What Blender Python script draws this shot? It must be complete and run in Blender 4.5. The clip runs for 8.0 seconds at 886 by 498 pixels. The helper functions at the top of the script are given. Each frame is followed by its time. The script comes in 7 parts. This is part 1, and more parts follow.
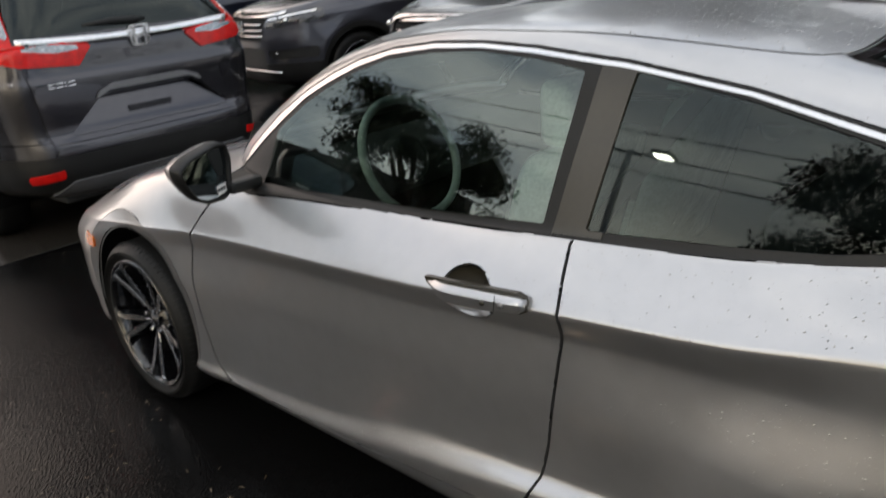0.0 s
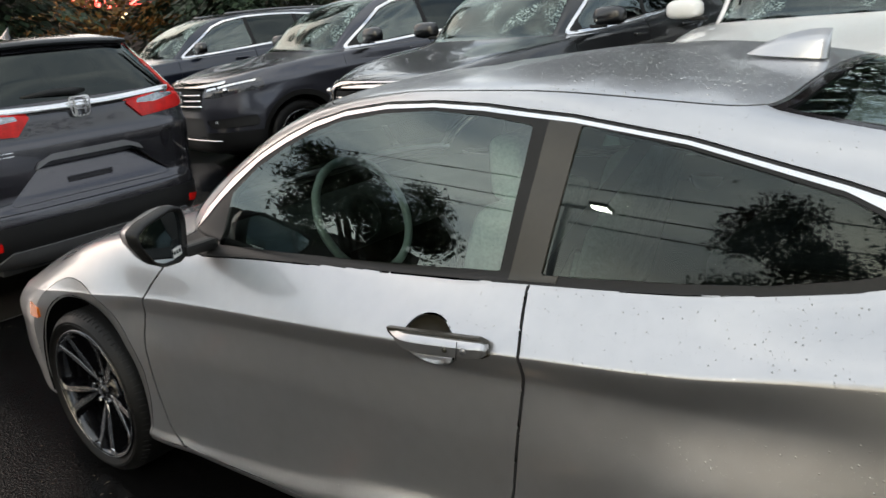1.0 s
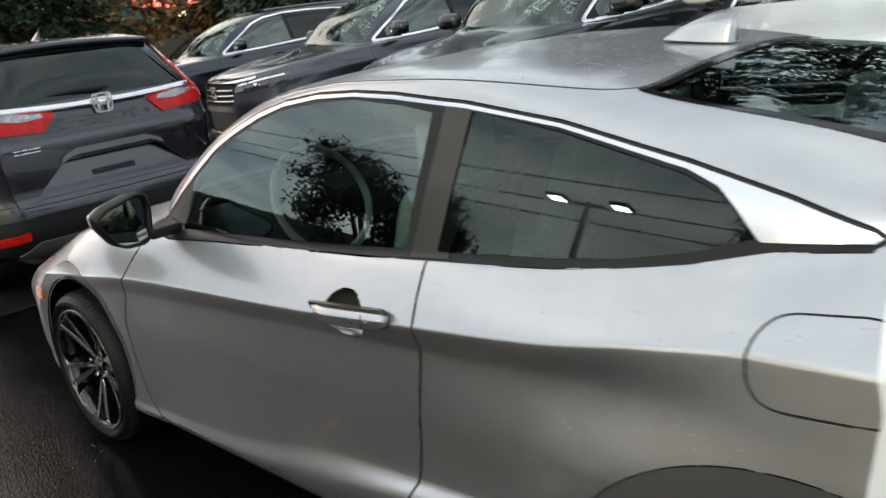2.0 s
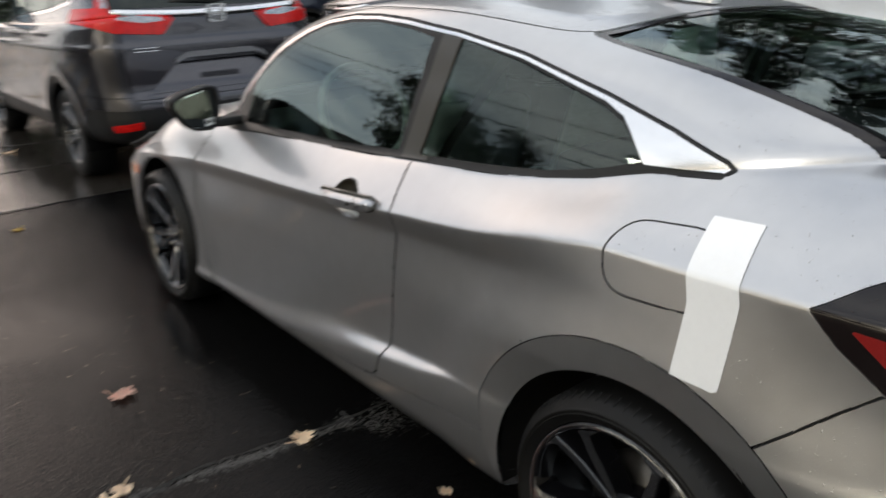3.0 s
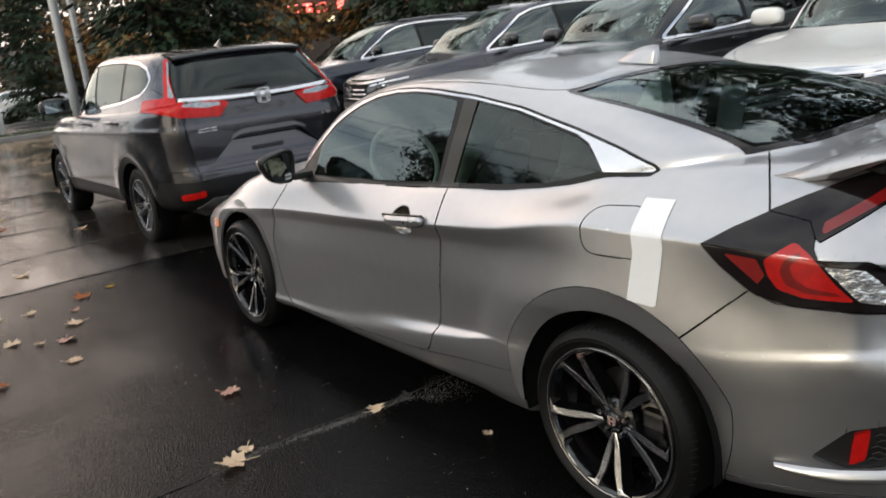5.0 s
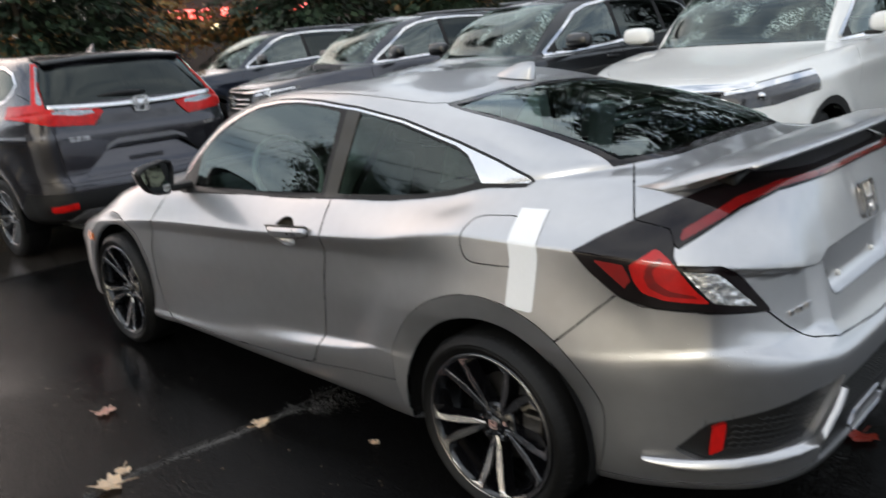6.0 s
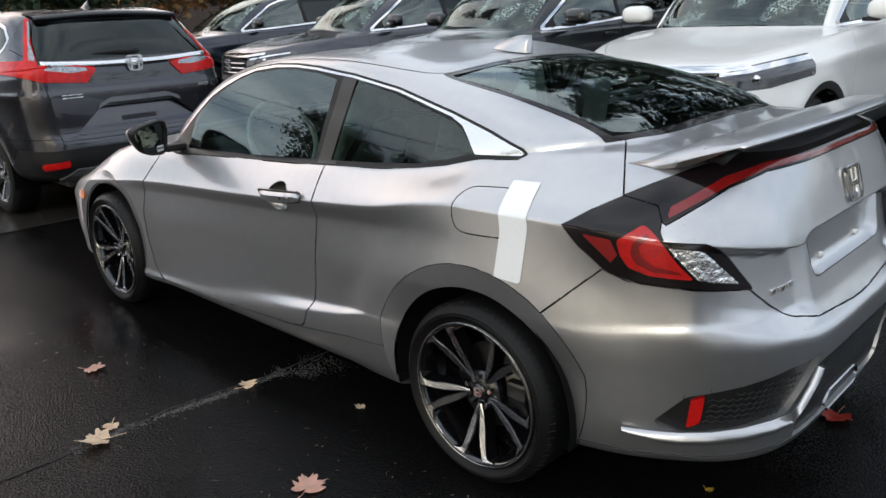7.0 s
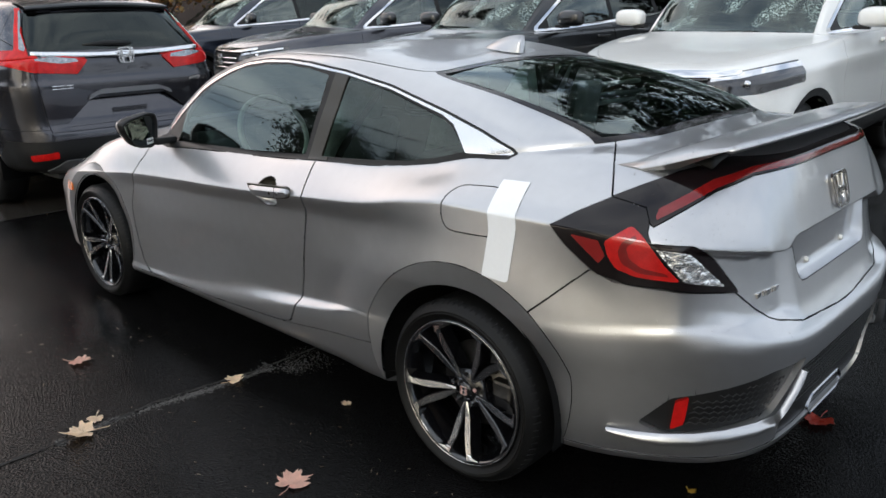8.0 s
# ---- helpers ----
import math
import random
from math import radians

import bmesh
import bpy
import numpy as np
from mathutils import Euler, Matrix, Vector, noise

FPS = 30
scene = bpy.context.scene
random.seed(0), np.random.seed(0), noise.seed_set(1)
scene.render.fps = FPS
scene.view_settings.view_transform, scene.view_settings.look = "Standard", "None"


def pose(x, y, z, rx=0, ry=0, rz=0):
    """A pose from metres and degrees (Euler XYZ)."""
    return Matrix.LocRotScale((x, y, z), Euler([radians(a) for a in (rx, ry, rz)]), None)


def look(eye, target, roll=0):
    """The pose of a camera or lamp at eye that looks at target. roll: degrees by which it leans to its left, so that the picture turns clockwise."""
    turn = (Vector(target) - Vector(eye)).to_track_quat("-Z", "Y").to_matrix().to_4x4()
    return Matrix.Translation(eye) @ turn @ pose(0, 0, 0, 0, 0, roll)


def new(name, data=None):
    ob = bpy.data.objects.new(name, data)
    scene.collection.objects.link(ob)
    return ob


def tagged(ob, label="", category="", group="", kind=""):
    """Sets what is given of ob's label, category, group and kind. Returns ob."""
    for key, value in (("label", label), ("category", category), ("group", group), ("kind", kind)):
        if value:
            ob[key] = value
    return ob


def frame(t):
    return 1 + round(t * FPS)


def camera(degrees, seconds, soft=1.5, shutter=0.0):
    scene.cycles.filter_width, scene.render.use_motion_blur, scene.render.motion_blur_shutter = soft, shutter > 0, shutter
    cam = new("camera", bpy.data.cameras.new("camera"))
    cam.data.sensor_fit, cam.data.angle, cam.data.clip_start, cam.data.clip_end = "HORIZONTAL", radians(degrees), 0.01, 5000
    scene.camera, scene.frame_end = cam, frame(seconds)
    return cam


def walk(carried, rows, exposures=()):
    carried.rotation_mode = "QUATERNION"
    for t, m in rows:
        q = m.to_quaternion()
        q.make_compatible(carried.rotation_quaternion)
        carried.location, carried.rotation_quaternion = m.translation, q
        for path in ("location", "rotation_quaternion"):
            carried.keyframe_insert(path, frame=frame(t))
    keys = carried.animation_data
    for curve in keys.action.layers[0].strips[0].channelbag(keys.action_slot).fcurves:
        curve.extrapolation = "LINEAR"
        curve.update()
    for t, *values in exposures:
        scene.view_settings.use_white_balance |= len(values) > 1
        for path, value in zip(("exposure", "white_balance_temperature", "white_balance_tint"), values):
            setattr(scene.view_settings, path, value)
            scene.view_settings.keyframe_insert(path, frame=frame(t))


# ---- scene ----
cam = camera(59.4, 8.0, shutter=0.6)
PATH = [
    (0, (0.006, -2.016, 1.543), (-1.298, -0.678, 0.829), -4.9),
    (0.5, (0.024, -2.084, 1.54), (-1.232, -0.645, 0.948), -4.8),
    (1, (0.016, -2.093, 1.537), (-1.196, -0.608, 0.966), -5.4),
    (1.2, (0.031, -2.093, 1.524), (-1.179, -0.611, 0.943), -6.1),
    (2.3, (0.511, -1.944, 1.508), (-0.844, -0.603, 0.903), -6.9),
    (2.5, (0.602, -1.979, 1.509), (-0.717, -0.639, 0.827), -5.4),
    (3, (0.857, -1.997, 1.476), (-0.628, -0.845, 0.793), -1.8),
    (3.5, (1.076, -2.024, 1.488), (-0.57, -1.138, 0.779), -4.9),
    (4, (1.265, -2.262, 1.509), (-0.353, -1.279, 0.863), -5.0),
    (4.2, (1.337, -2.358, 1.527), (-0.242, -1.324, 0.867), -4.0),
    (5.3, (1.513, -2.604, 1.55), (-0.03, -1.426, 1.066), -6.0),
    (5.5, (1.511, -2.61, 1.554), (-0.034, -1.428, 1.089), -5.6),
    (6, (1.544, -2.578, 1.548), (0.18, -1.213, 1.024), -4.4),
    (6.5, (1.564, -2.6, 1.541), (0.227, -1.231, 0.96), -3.4),
    (7, (1.565, -2.603, 1.545), (0.23, -1.237, 0.953), -2.2),
    (7.5, (1.573, -2.61, 1.547), (0.249, -1.227, 0.97), -1.2),
    (8, (1.571, -2.604, 1.541), (0.255, -1.22, 0.947), -0.9),
]
walk(cam, [(t, look(eye, target, roll)) for t, eye, target, roll in PATH], [
    (0.0, -0.12, 6400, 6), (1.0, -0.03, 6300, 3), (2.5, -0.15, 6150, 1), (3.0, -0.18, 6250, 5), (3.5, -0.05, 6550, 8), (4.0, -0.1, 6400, 4), (5.5, -0.15, 6300, 6), (6.5, -0.1, 5950, 5), (8.0, -0.1, 5950, 5)])

# ---- world and light: a broken overcast late in the day ----
world = bpy.data.worlds.new("sky")
scene.world = world
world.use_nodes = True
_n, _l = world.node_tree.nodes, world.node_tree.links
_n.clear()
_out = _n.new("ShaderNodeOutputWorld")
_bg = _n.new("ShaderNodeBackground")
_sky = _n.new("ShaderNodeTexSky")
_sky.sky_type = "NISHITA"
_sky.sun_disc = False
_sky.sun_elevation = radians(14)
_sky.sun_rotation = radians(200)
_tc = _n.new("ShaderNodeTexCoord")
_map = _n.new("ShaderNodeMapping")
_map.inputs["Scale"].default_value = (1.6, 1.6, 5.0)
_noise = _n.new("ShaderNodeTexNoise")
_noise.inputs["Scale"].default_value = 1.7
_noise.inputs["Detail"].default_value = 6
_noise.inputs["Roughness"].default_value = 0.55
_ramp = _n.new("ShaderNodeValToRGB")
_ramp.color_ramp.elements[0].position, _ramp.color_ramp.elements[1].position = 0.36, 0.66
_ramp.color_ramp.elements[0].color = (2.9, 3.2, 3.9, 1)
_ramp.color_ramp.elements[1].color = (9.0, 8.6, 8.4, 1)
_mix = _n.new("ShaderNodeMix")
_mix.data_type = "RGBA"
_mix.inputs["Factor"].default_value = 0.86
_l.new(_tc.outputs["Generated"], _map.inputs["Vector"])
_l.new(_map.outputs["Vector"], _noise.inputs["Vector"])
_l.new(_noise.outputs["Fac"], _ramp.inputs["Fac"])
_l.new(_sky.outputs["Color"], _mix.inputs["A"])
_l.new(_ramp.outputs["Color"], _mix.inputs["B"])
# the cloud towards the street is thinner and warmer
_dot = _n.new("ShaderNodeVectorMath")
_dot.operation = "DOT_PRODUCT"
_dot.inputs[1].default_value = Vector((-0.93, 0.10, 0.34)).normalized()
_glow = _n.new("ShaderNodeMapRange")
_glow.interpolation_type = "SMOOTHSTEP"
_glow.inputs["From Min"].default_value, _glow.inputs["From Max"].default_value = 0.84, 1.0
_glow.inputs["To Min"].default_value, _glow.inputs["To Max"].default_value = 0.0, 0.85
_west = _n.new("ShaderNodeMix")
_west.data_type = "RGBA"
_west.inputs["B"].default_value = (13.0, 10.2, 8.8, 1)
_l.new(_tc.outputs["Generated"], _dot.inputs[0])
_l.new(_dot.outputs["Value"], _glow.inputs["Value"])
_l.new(_glow.outputs["Result"], _west.inputs["Factor"])
_l.new(_mix.outputs["Result"], _west.inputs["A"])
# and low over the open side of the lot, where the sun stands behind it
_dot2 = _n.new("ShaderNodeVectorMath")
_dot2.operation = "DOT_PRODUCT"
_dot2.inputs[1].default_value = Vector((0.28, -0.95, 0.16)).normalized()
_glow2 = _n.new("ShaderNodeMapRange")
_glow2.interpolation_type = "SMOOTHSTEP"
_glow2.inputs["From Min"].default_value, _glow2.inputs["From Max"].default_value = 0.80, 1.0
_glow2.inputs["To Min"].default_value, _glow2.inputs["To Max"].default_value = 0.0, 0.85
_south = _n.new("ShaderNodeMix")
_south.data_type = "RGBA"
_south.inputs["B"].default_value = (13.2, 10.9, 7.8, 1)
_l.new(_tc.outputs["Generated"], _dot2.inputs[0])
_l.new(_dot2.outputs["Value"], _glow2.inputs["Value"])
_l.new(_glow2.outputs["Result"], _south.inputs["Factor"])
_l.new(_west.outputs["Result"], _south.inputs["A"])
_l.new(_south.outputs["Result"], _bg.inputs["Color"])
_bg.inputs["Strength"].default_value = 0.23
_l.new(_bg.outputs["Background"], _out.inputs["Surface"])

_sun = bpy.data.lights.new("sun", "SUN")
_sun.energy, _sun.angle, _sun.color = 0.6, radians(14), (1.0, 0.93, 0.86)
_sunob = new("sun", _sun)
_sunob.matrix_world = look((6, -20, 12), (0, 0, 0))
scene.view_settings.exposure = 0.0

# ---- materials ----
def material(name, base, rough=0.5, metal=0.0, vary=0.0, scale=20.0, bump=0.0, bscale=200.0, coat=0.0, coat_rough=0.03, spec=0.5, rvary=0.0):
    """A Principled material with noise in colour (two scales), roughness and relief."""
    m = bpy.data.materials.new(name)
    m.use_nodes = True
    n, l = m.node_tree.nodes, m.node_tree.links
    p = n["Principled BSDF"]
    p.inputs["Base Color"].default_value = (*base, 1)
    p.inputs["Roughness"].default_value = rough
    p.inputs["Metallic"].default_value = metal
    p.inputs["Coat Weight"].default_value = coat
    p.inputs["Coat Roughness"].default_value = coat_rough
    p.inputs["Specular IOR Level"].default_value = spec
    tc = n.new("ShaderNodeTexCoord")
    if vary or rvary:
        a = n.new("ShaderNodeTexNoise")
        a.inputs["Scale"].default_value, a.inputs["Detail"].default_value = scale, 5
        b = n.new("ShaderNodeTexNoise")
        b.inputs["Scale"].default_value, b.inputs["Detail"].default_value = scale * 14, 2
        for q in (a, b):
            l.new(tc.outputs["Object"], q.inputs["Vector"])
        add = n.new("ShaderNodeMath")
        add.operation = "MULTIPLY_ADD"
        add.inputs[1].default_value = 0.5
        l.new(b.outputs["Fac"], add.inputs[0])
        half = n.new("ShaderNodeMath")
        half.operation = "MULTIPLY"
        half.inputs[1].default_value = 0.5
        l.new(a.outputs["Fac"], half.inputs[0])
        l.new(half.outputs[0], add.inputs[2])
        if vary:
            mr = n.new("ShaderNodeMapRange")
            mr.inputs["From Min"].default_value, mr.inputs["From Max"].default_value = 0.3, 0.7
            mr.inputs["To Min"].default_value, mr.inputs["To Max"].default_value = 1 - vary, 1 + vary
            l.new(add.outputs[0], mr.inputs["Value"])
            hs = n.new("ShaderNodeHueSaturation")
            hs.inputs["Color"].default_value = (*base, 1)
            l.new(mr.outputs["Result"], hs.inputs["Value"])
            l.new(hs.outputs["Color"], p.inputs["Base Color"])
        if rvary:
            mr = n.new("ShaderNodeMapRange")
            mr.inputs["From Min"].default_value, mr.inputs["From Max"].default_value = 0.3, 0.7
            mr.inputs["To Min"].default_value, mr.inputs["To Max"].default_value = max(0.02, rough - rvary), rough + rvary
            l.new(add.outputs[0], mr.inputs["Value"])
            l.new(mr.outputs["Result"], p.inputs["Roughness"])
    if bump:
        c = n.new("ShaderNodeTexNoise")
        c.inputs["Scale"].default_value, c.inputs["Detail"].default_value = bscale, 3
        l.new(tc.outputs["Object"], c.inputs["Vector"])
        bp = n.new("ShaderNodeBump")
        bp.inputs["Strength"].default_value, bp.inputs["Distance"].default_value = 1.0, bump
        l.new(c.outputs["Fac"], bp.inputs["Height"])
        l.new(bp.outputs["Normal"], p.inputs["Normal"])
    return m


def drops(m, scale=95.0, size=0.30, height=0.0016, keep=0.55, coat_only=False, steep=0.12):
    """Rain beads on a surface: round bumps in a random share of cells."""
    n, l = m.node_tree.nodes, m.node_tree.links
    tc = n.new("ShaderNodeTexCoord")
    hs = []
    for k, (sc, kp) in enumerate(((scale, keep), (scale * 2.3, keep + 0.12))):
        v = n.new("ShaderNodeTexVoronoi")
        v.inputs["Scale"].default_value = sc
        v.inputs["Randomness"].default_value = 1.0
        l.new(tc.outputs["Object"], v.inputs["Vector"])
        sep = n.new("ShaderNodeSeparateColor")
        l.new(v.outputs["Color"], sep.inputs["Color"])
        gt = n.new("ShaderNodeMath")
        gt.operation = "GREATER_THAN"
        gt.inputs[1].default_value = kp
        l.new(sep.outputs["Red"], gt.inputs[0])
        mr = n.new("ShaderNodeMapRange")
        mr.interpolation_type = "SMOOTHSTEP"
        mr.inputs["From Min"].default_value, mr.inputs["From Max"].default_value = 0.0, size
        mr.inputs["To Min"].default_value, mr.inputs["To Max"].default_value = 1.0 / (1 + k), 0.0
        l.new(v.outputs["Distance"], mr.inputs["Value"])
        mu = n.new("ShaderNodeMath")
        mu.operation = "MULTIPLY"
        l.new(gt.outputs[0], mu.inputs[0])
        l.new(mr.outputs["Result"], mu.inputs[1])
        hs.append(mu)
    add = n.new("ShaderNodeMath")
    l.new(hs[0].outputs[0], add.inputs[0])
    l.new(hs[1].outputs[0], add.inputs[1])
    # rain lies on what faces up, and thins out on steep sides
    geo = n.new("ShaderNodeNewGeometry")
    sx = n.new("ShaderNodeSeparateXYZ")
    l.new(geo.outputs["True Normal"], sx.inputs["Vector"])
    up = n.new("ShaderNodeMapRange")
    up.inputs["From Min"].default_value, up.inputs["From Max"].default_value = 0.02, 0.35
    up.inputs["To Min"].default_value, up.inputs["To Max"].default_value = steep, 1.0
    l.new(sx.outputs["Z"], up.inputs["Value"])
    mul = n.new("ShaderNodeMath")
    mul.operation = "MULTIPLY"
    l.new(add.outputs[0], mul.inputs[0])
    l.new(up.outputs["Result"], mul.inputs[1])
    add = mul
    bp = n.new("ShaderNodeBump")
    bp.inputs["Strength"].default_value, bp.inputs["Distance"].default_value = 1.0, height
    l.new(add.outputs[0], bp.inputs["Height"])
    for q in list(n):
        if q.type == "BSDF_PRINCIPLED":
            l.new(bp.outputs["Normal"], q.inputs["Coat Normal"])
            if not coat_only:
                l.new(bp.outputs["Normal"], q.inputs["Normal"])
        if q.type == "BSDF_GLOSSY":
            l.new(bp.outputs["Normal"], q.inputs["Normal"])
    return m


def glass(name, tint, gloss=0.0):
    """Thin automotive glass: tinted see-through with a mirror coat by Fresnel."""
    m = bpy.data.materials.new(name)
    m.use_nodes = True
    n, l = m.node_tree.nodes, m.node_tree.links
    n.clear()
    out = n.new("ShaderNodeOutputMaterial")
    mix = n.new("ShaderNodeMixShader")
    tr = n.new("ShaderNodeBsdfTransparent")
    tr.inputs["Color"].default_value = (*tint, 1)
    gl = n.new("ShaderNodeBsdfGlossy")
    gl.inputs["Roughness"].default_value = 0.012
    gl.inputs["Color"].default_value = (0.90, 1.0, 0.96, 1)
    fr = n.new("ShaderNodeFresnel")
    fr.inputs["IOR"].default_value = 1.82 + gloss
    l.new(fr.outputs["Fac"], mix.inputs["Fac"])
    l.new(tr.outputs["BSDF"], mix.inputs[1])
    l.new(gl.outputs["BSDF"], mix.inputs[2])
    l.new(mix.outputs["Shader"], out.inputs["Surface"])
    return m


SILVER = drops(material("silver_paint", (0.52, 0.52, 0.53), 0.34, 0.90, 0.05, 1.5, coat=0.9, rvary=0.04), 85.0, 0.17, 0.0022, 0.50, False, 0.09)
WET_SILVER = drops(material("wet_silver_paint", (0.52, 0.52, 0.53), 0.36, 0.90, 0.05, 1.5, coat=0.7, coat_rough=0.08), 62.0, 0.25, 0.0075, 0.40, False, 0.3)
DRY_SILVER = material("silver_paint_dry", (0.52, 0.52, 0.53), 0.31, 0.90, 0.04, 1.5, coat=0.9)
GREY_PAINT = drops(material("grey_paint", (0.046, 0.045, 0.054), 0.22, 0.75, 0.06, 1.5, coat=1.0), coat_only=True)
BLUE_PAINT = drops(material("blue_grey_paint", (0.046, 0.047, 0.060), 0.3, 0.6, 0.06, 1.5, coat=1.0), coat_only=True)
NAVY_PAINT = drops(material("dark_blue_paint", (0.012, 0.016, 0.030), 0.3, 0.5, 0.06, 1.5, coat=1.0), coat_only=True)
BLACK_PAINT = drops(material("black_paint", (0.008, 0.009, 0.011), 0.3, 0.4, 0.06, 1.5, coat=1.0), coat_only=True)
WHITE_PAINT = drops(material("white_paint", (0.80, 0.80, 0.78), 0.35, 0.0, 0.03, 1.5, coat=1.0), coat_only=True)
TINT = drops(glass("tinted_glass", (0.46, 0.55, 0.51), 0.26), 170.0, 0.20, 0.0003, 0.93)
DARK_TINT = drops(glass("dark_tinted_glass", (0.26, 0.31, 0.31), -0.22), 170.0, 0.20, 0.0003, 0.91)
REAR_TINT = drops(glass("beaded_rear_glass", (0.54, 0.62, 0.59)), 75.0, 0.17, 0.0030, 0.70)
PRIVACY = drops(glass("privacy_glass", (0.03, 0.034, 0.035), -0.28), 120.0, 0.28, 0.0008, 0.80)
SUV_RED = material("deep_red_lamp_lens", (0.56, 0.008, 0.007), 0.22, 0, 0.45, 18.0, coat=0.25, spec=0.25)
SUV_CLEAR = material("grey_clear_lens", (0.30, 0.31, 0.33), 0.14, 0.9, 0.6, 45.0, bump=0.002, bscale=70, coat=0.6)
CHROME = material("chrome", (0.78, 0.78, 0.79), 0.07, 1.0, 0.03, 3.0)
SMOKED_CHROME = material("dark_chrome", (0.34, 0.34, 0.36), 0.12, 1.0, 0.05, 6.0)
MOULD = material("satin_bright_moulding", (0.80, 0.80, 0.81), 0.26, 1.0, 0.04, 3.0)
TRIM = material("black_trim", (0.012, 0.012, 0.012), 0.45, 0.0, 0.15, 8.0, bump=0.0002, bscale=900, spec=0.3)
# brown base colour stands in for a warm reflection on the pillar cover
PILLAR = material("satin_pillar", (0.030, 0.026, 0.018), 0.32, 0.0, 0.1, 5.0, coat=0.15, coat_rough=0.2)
GAP = material("panel_gap", (0.006, 0.006, 0.006), 0.8)
LINING = material("cabin_lining", (0.040, 0.041, 0.042), 0.85, 0, 0.2, 9.0)
RUBBER = material("tyre_rubber", (0.006, 0.006, 0.006), 0.55, 0, 0.25, 14.0, bump=0.0004, bscale=400, rvary=0.12, spec=0.25)
WELL = material("wheel_well_felt", (0.006, 0.006, 0.006), 0.95, 0, 0.2, 12.0, spec=0.1)
RIM_DARK = material("gloss_black_alloy", (0.005, 0.005, 0.006), 0.08, 0.1, 0.1, 6.0, coat=1.0)
RIM_CUT = material("machined_alloy", (0.74, 0.74, 0.75), 0.17, 1.0, 0.06, 30.0)
RED_LENS = material("red_lens", (0.46, 0.008, 0.007), 0.16, 0, 0.35, 30.0, coat=0.7, spec=0.3)
SIDE_RED = material("side_red_lens", (0.22, 0.008, 0.008), 0.10, 0, 0.15, 25.0, coat=1.0)
GUIDE_RED = material("deep_red_lens", (0.18, 0.005, 0.005), 0.10, 0, 0.25, 40.0, coat=0.6)
SMOKED = drops(material("smoked_panel", (0.007, 0.0045, 0.005), 0.09, 0, 0.1, 8.0, coat=0.2, spec=0.35), 80.0, 0.18, 0.0034, 0.55)
AMBER = material("amber_lens", (0.80, 0.19, 0.02), 0.15, 0, 0.1, 30.0, coat=1.0)
FACET = material("faceted_reflector", (0.80, 0.81, 0.83), 0.10, 0.75, 0.6, 38.0, bump=0.010, bscale=42, coat=0.8)
TAPE = material("white_film_tape", (0.86, 0.87, 0.88), 0.22, 0, 0.02, 6.0, coat=0.8)
PAPER = material("white_paper", (0.82, 0.82, 0.80), 0.6, 0, 0.03, 20.0)
INK = material("dark_ink", (0.02, 0.02, 0.025), 0.6)
LEAF_PALE = material("pale_maple_leaf", (0.90, 0.72, 0.52), 0.5, 0, 0.25, 30.0, bump=0.001, bscale=120)
LEAF_ORANGE = material("orange_maple_leaf", (0.50, 0.16, 0.04), 0.5, 0, 0.3, 30.0, bump=0.001, bscale=120)
LEAF_RED = material("red_maple_leaf", (0.42, 0.035, 0.015), 0.4, 0, 0.3, 30.0, bump=0.001, bscale=120)
MIRROR = material("mirror_glass", (0.34, 0.38, 0.40), 0.015, 1.0)
MESH = material("black_grille_plastic", (0.010, 0.010, 0.010), 0.5, 0, 0.2, 30.0)
SEAT = material("grey_seat_cloth", (0.060, 0.062, 0.065), 0.9, 0, 0.25, 60.0, bump=0.001, bscale=300)
FILM = material("milky_plastic_film", (0.72, 0.82, 0.78), 0.22, 0, 0.25, 9.0, bump=0.012, bscale=14, coat=0.6)
STEER = material("steering_leather", (0.62, 0.68, 0.66), 0.35, 0, 0.2, 40.0, coat=0.5)
DISC = material("brake_steel", (0.10, 0.095, 0.09), 0.4, 0.9, 0.2, 40.0)
SKID = material("satin_grey_plastic", (0.22, 0.22, 0.23), 0.35, 0.6, 0.08, 12.0)
LAMP_DARK = material("dark_headlamp", (0.05, 0.05, 0.055), 0.06, 0.4, 0.3, 20.0, coat=1.0)


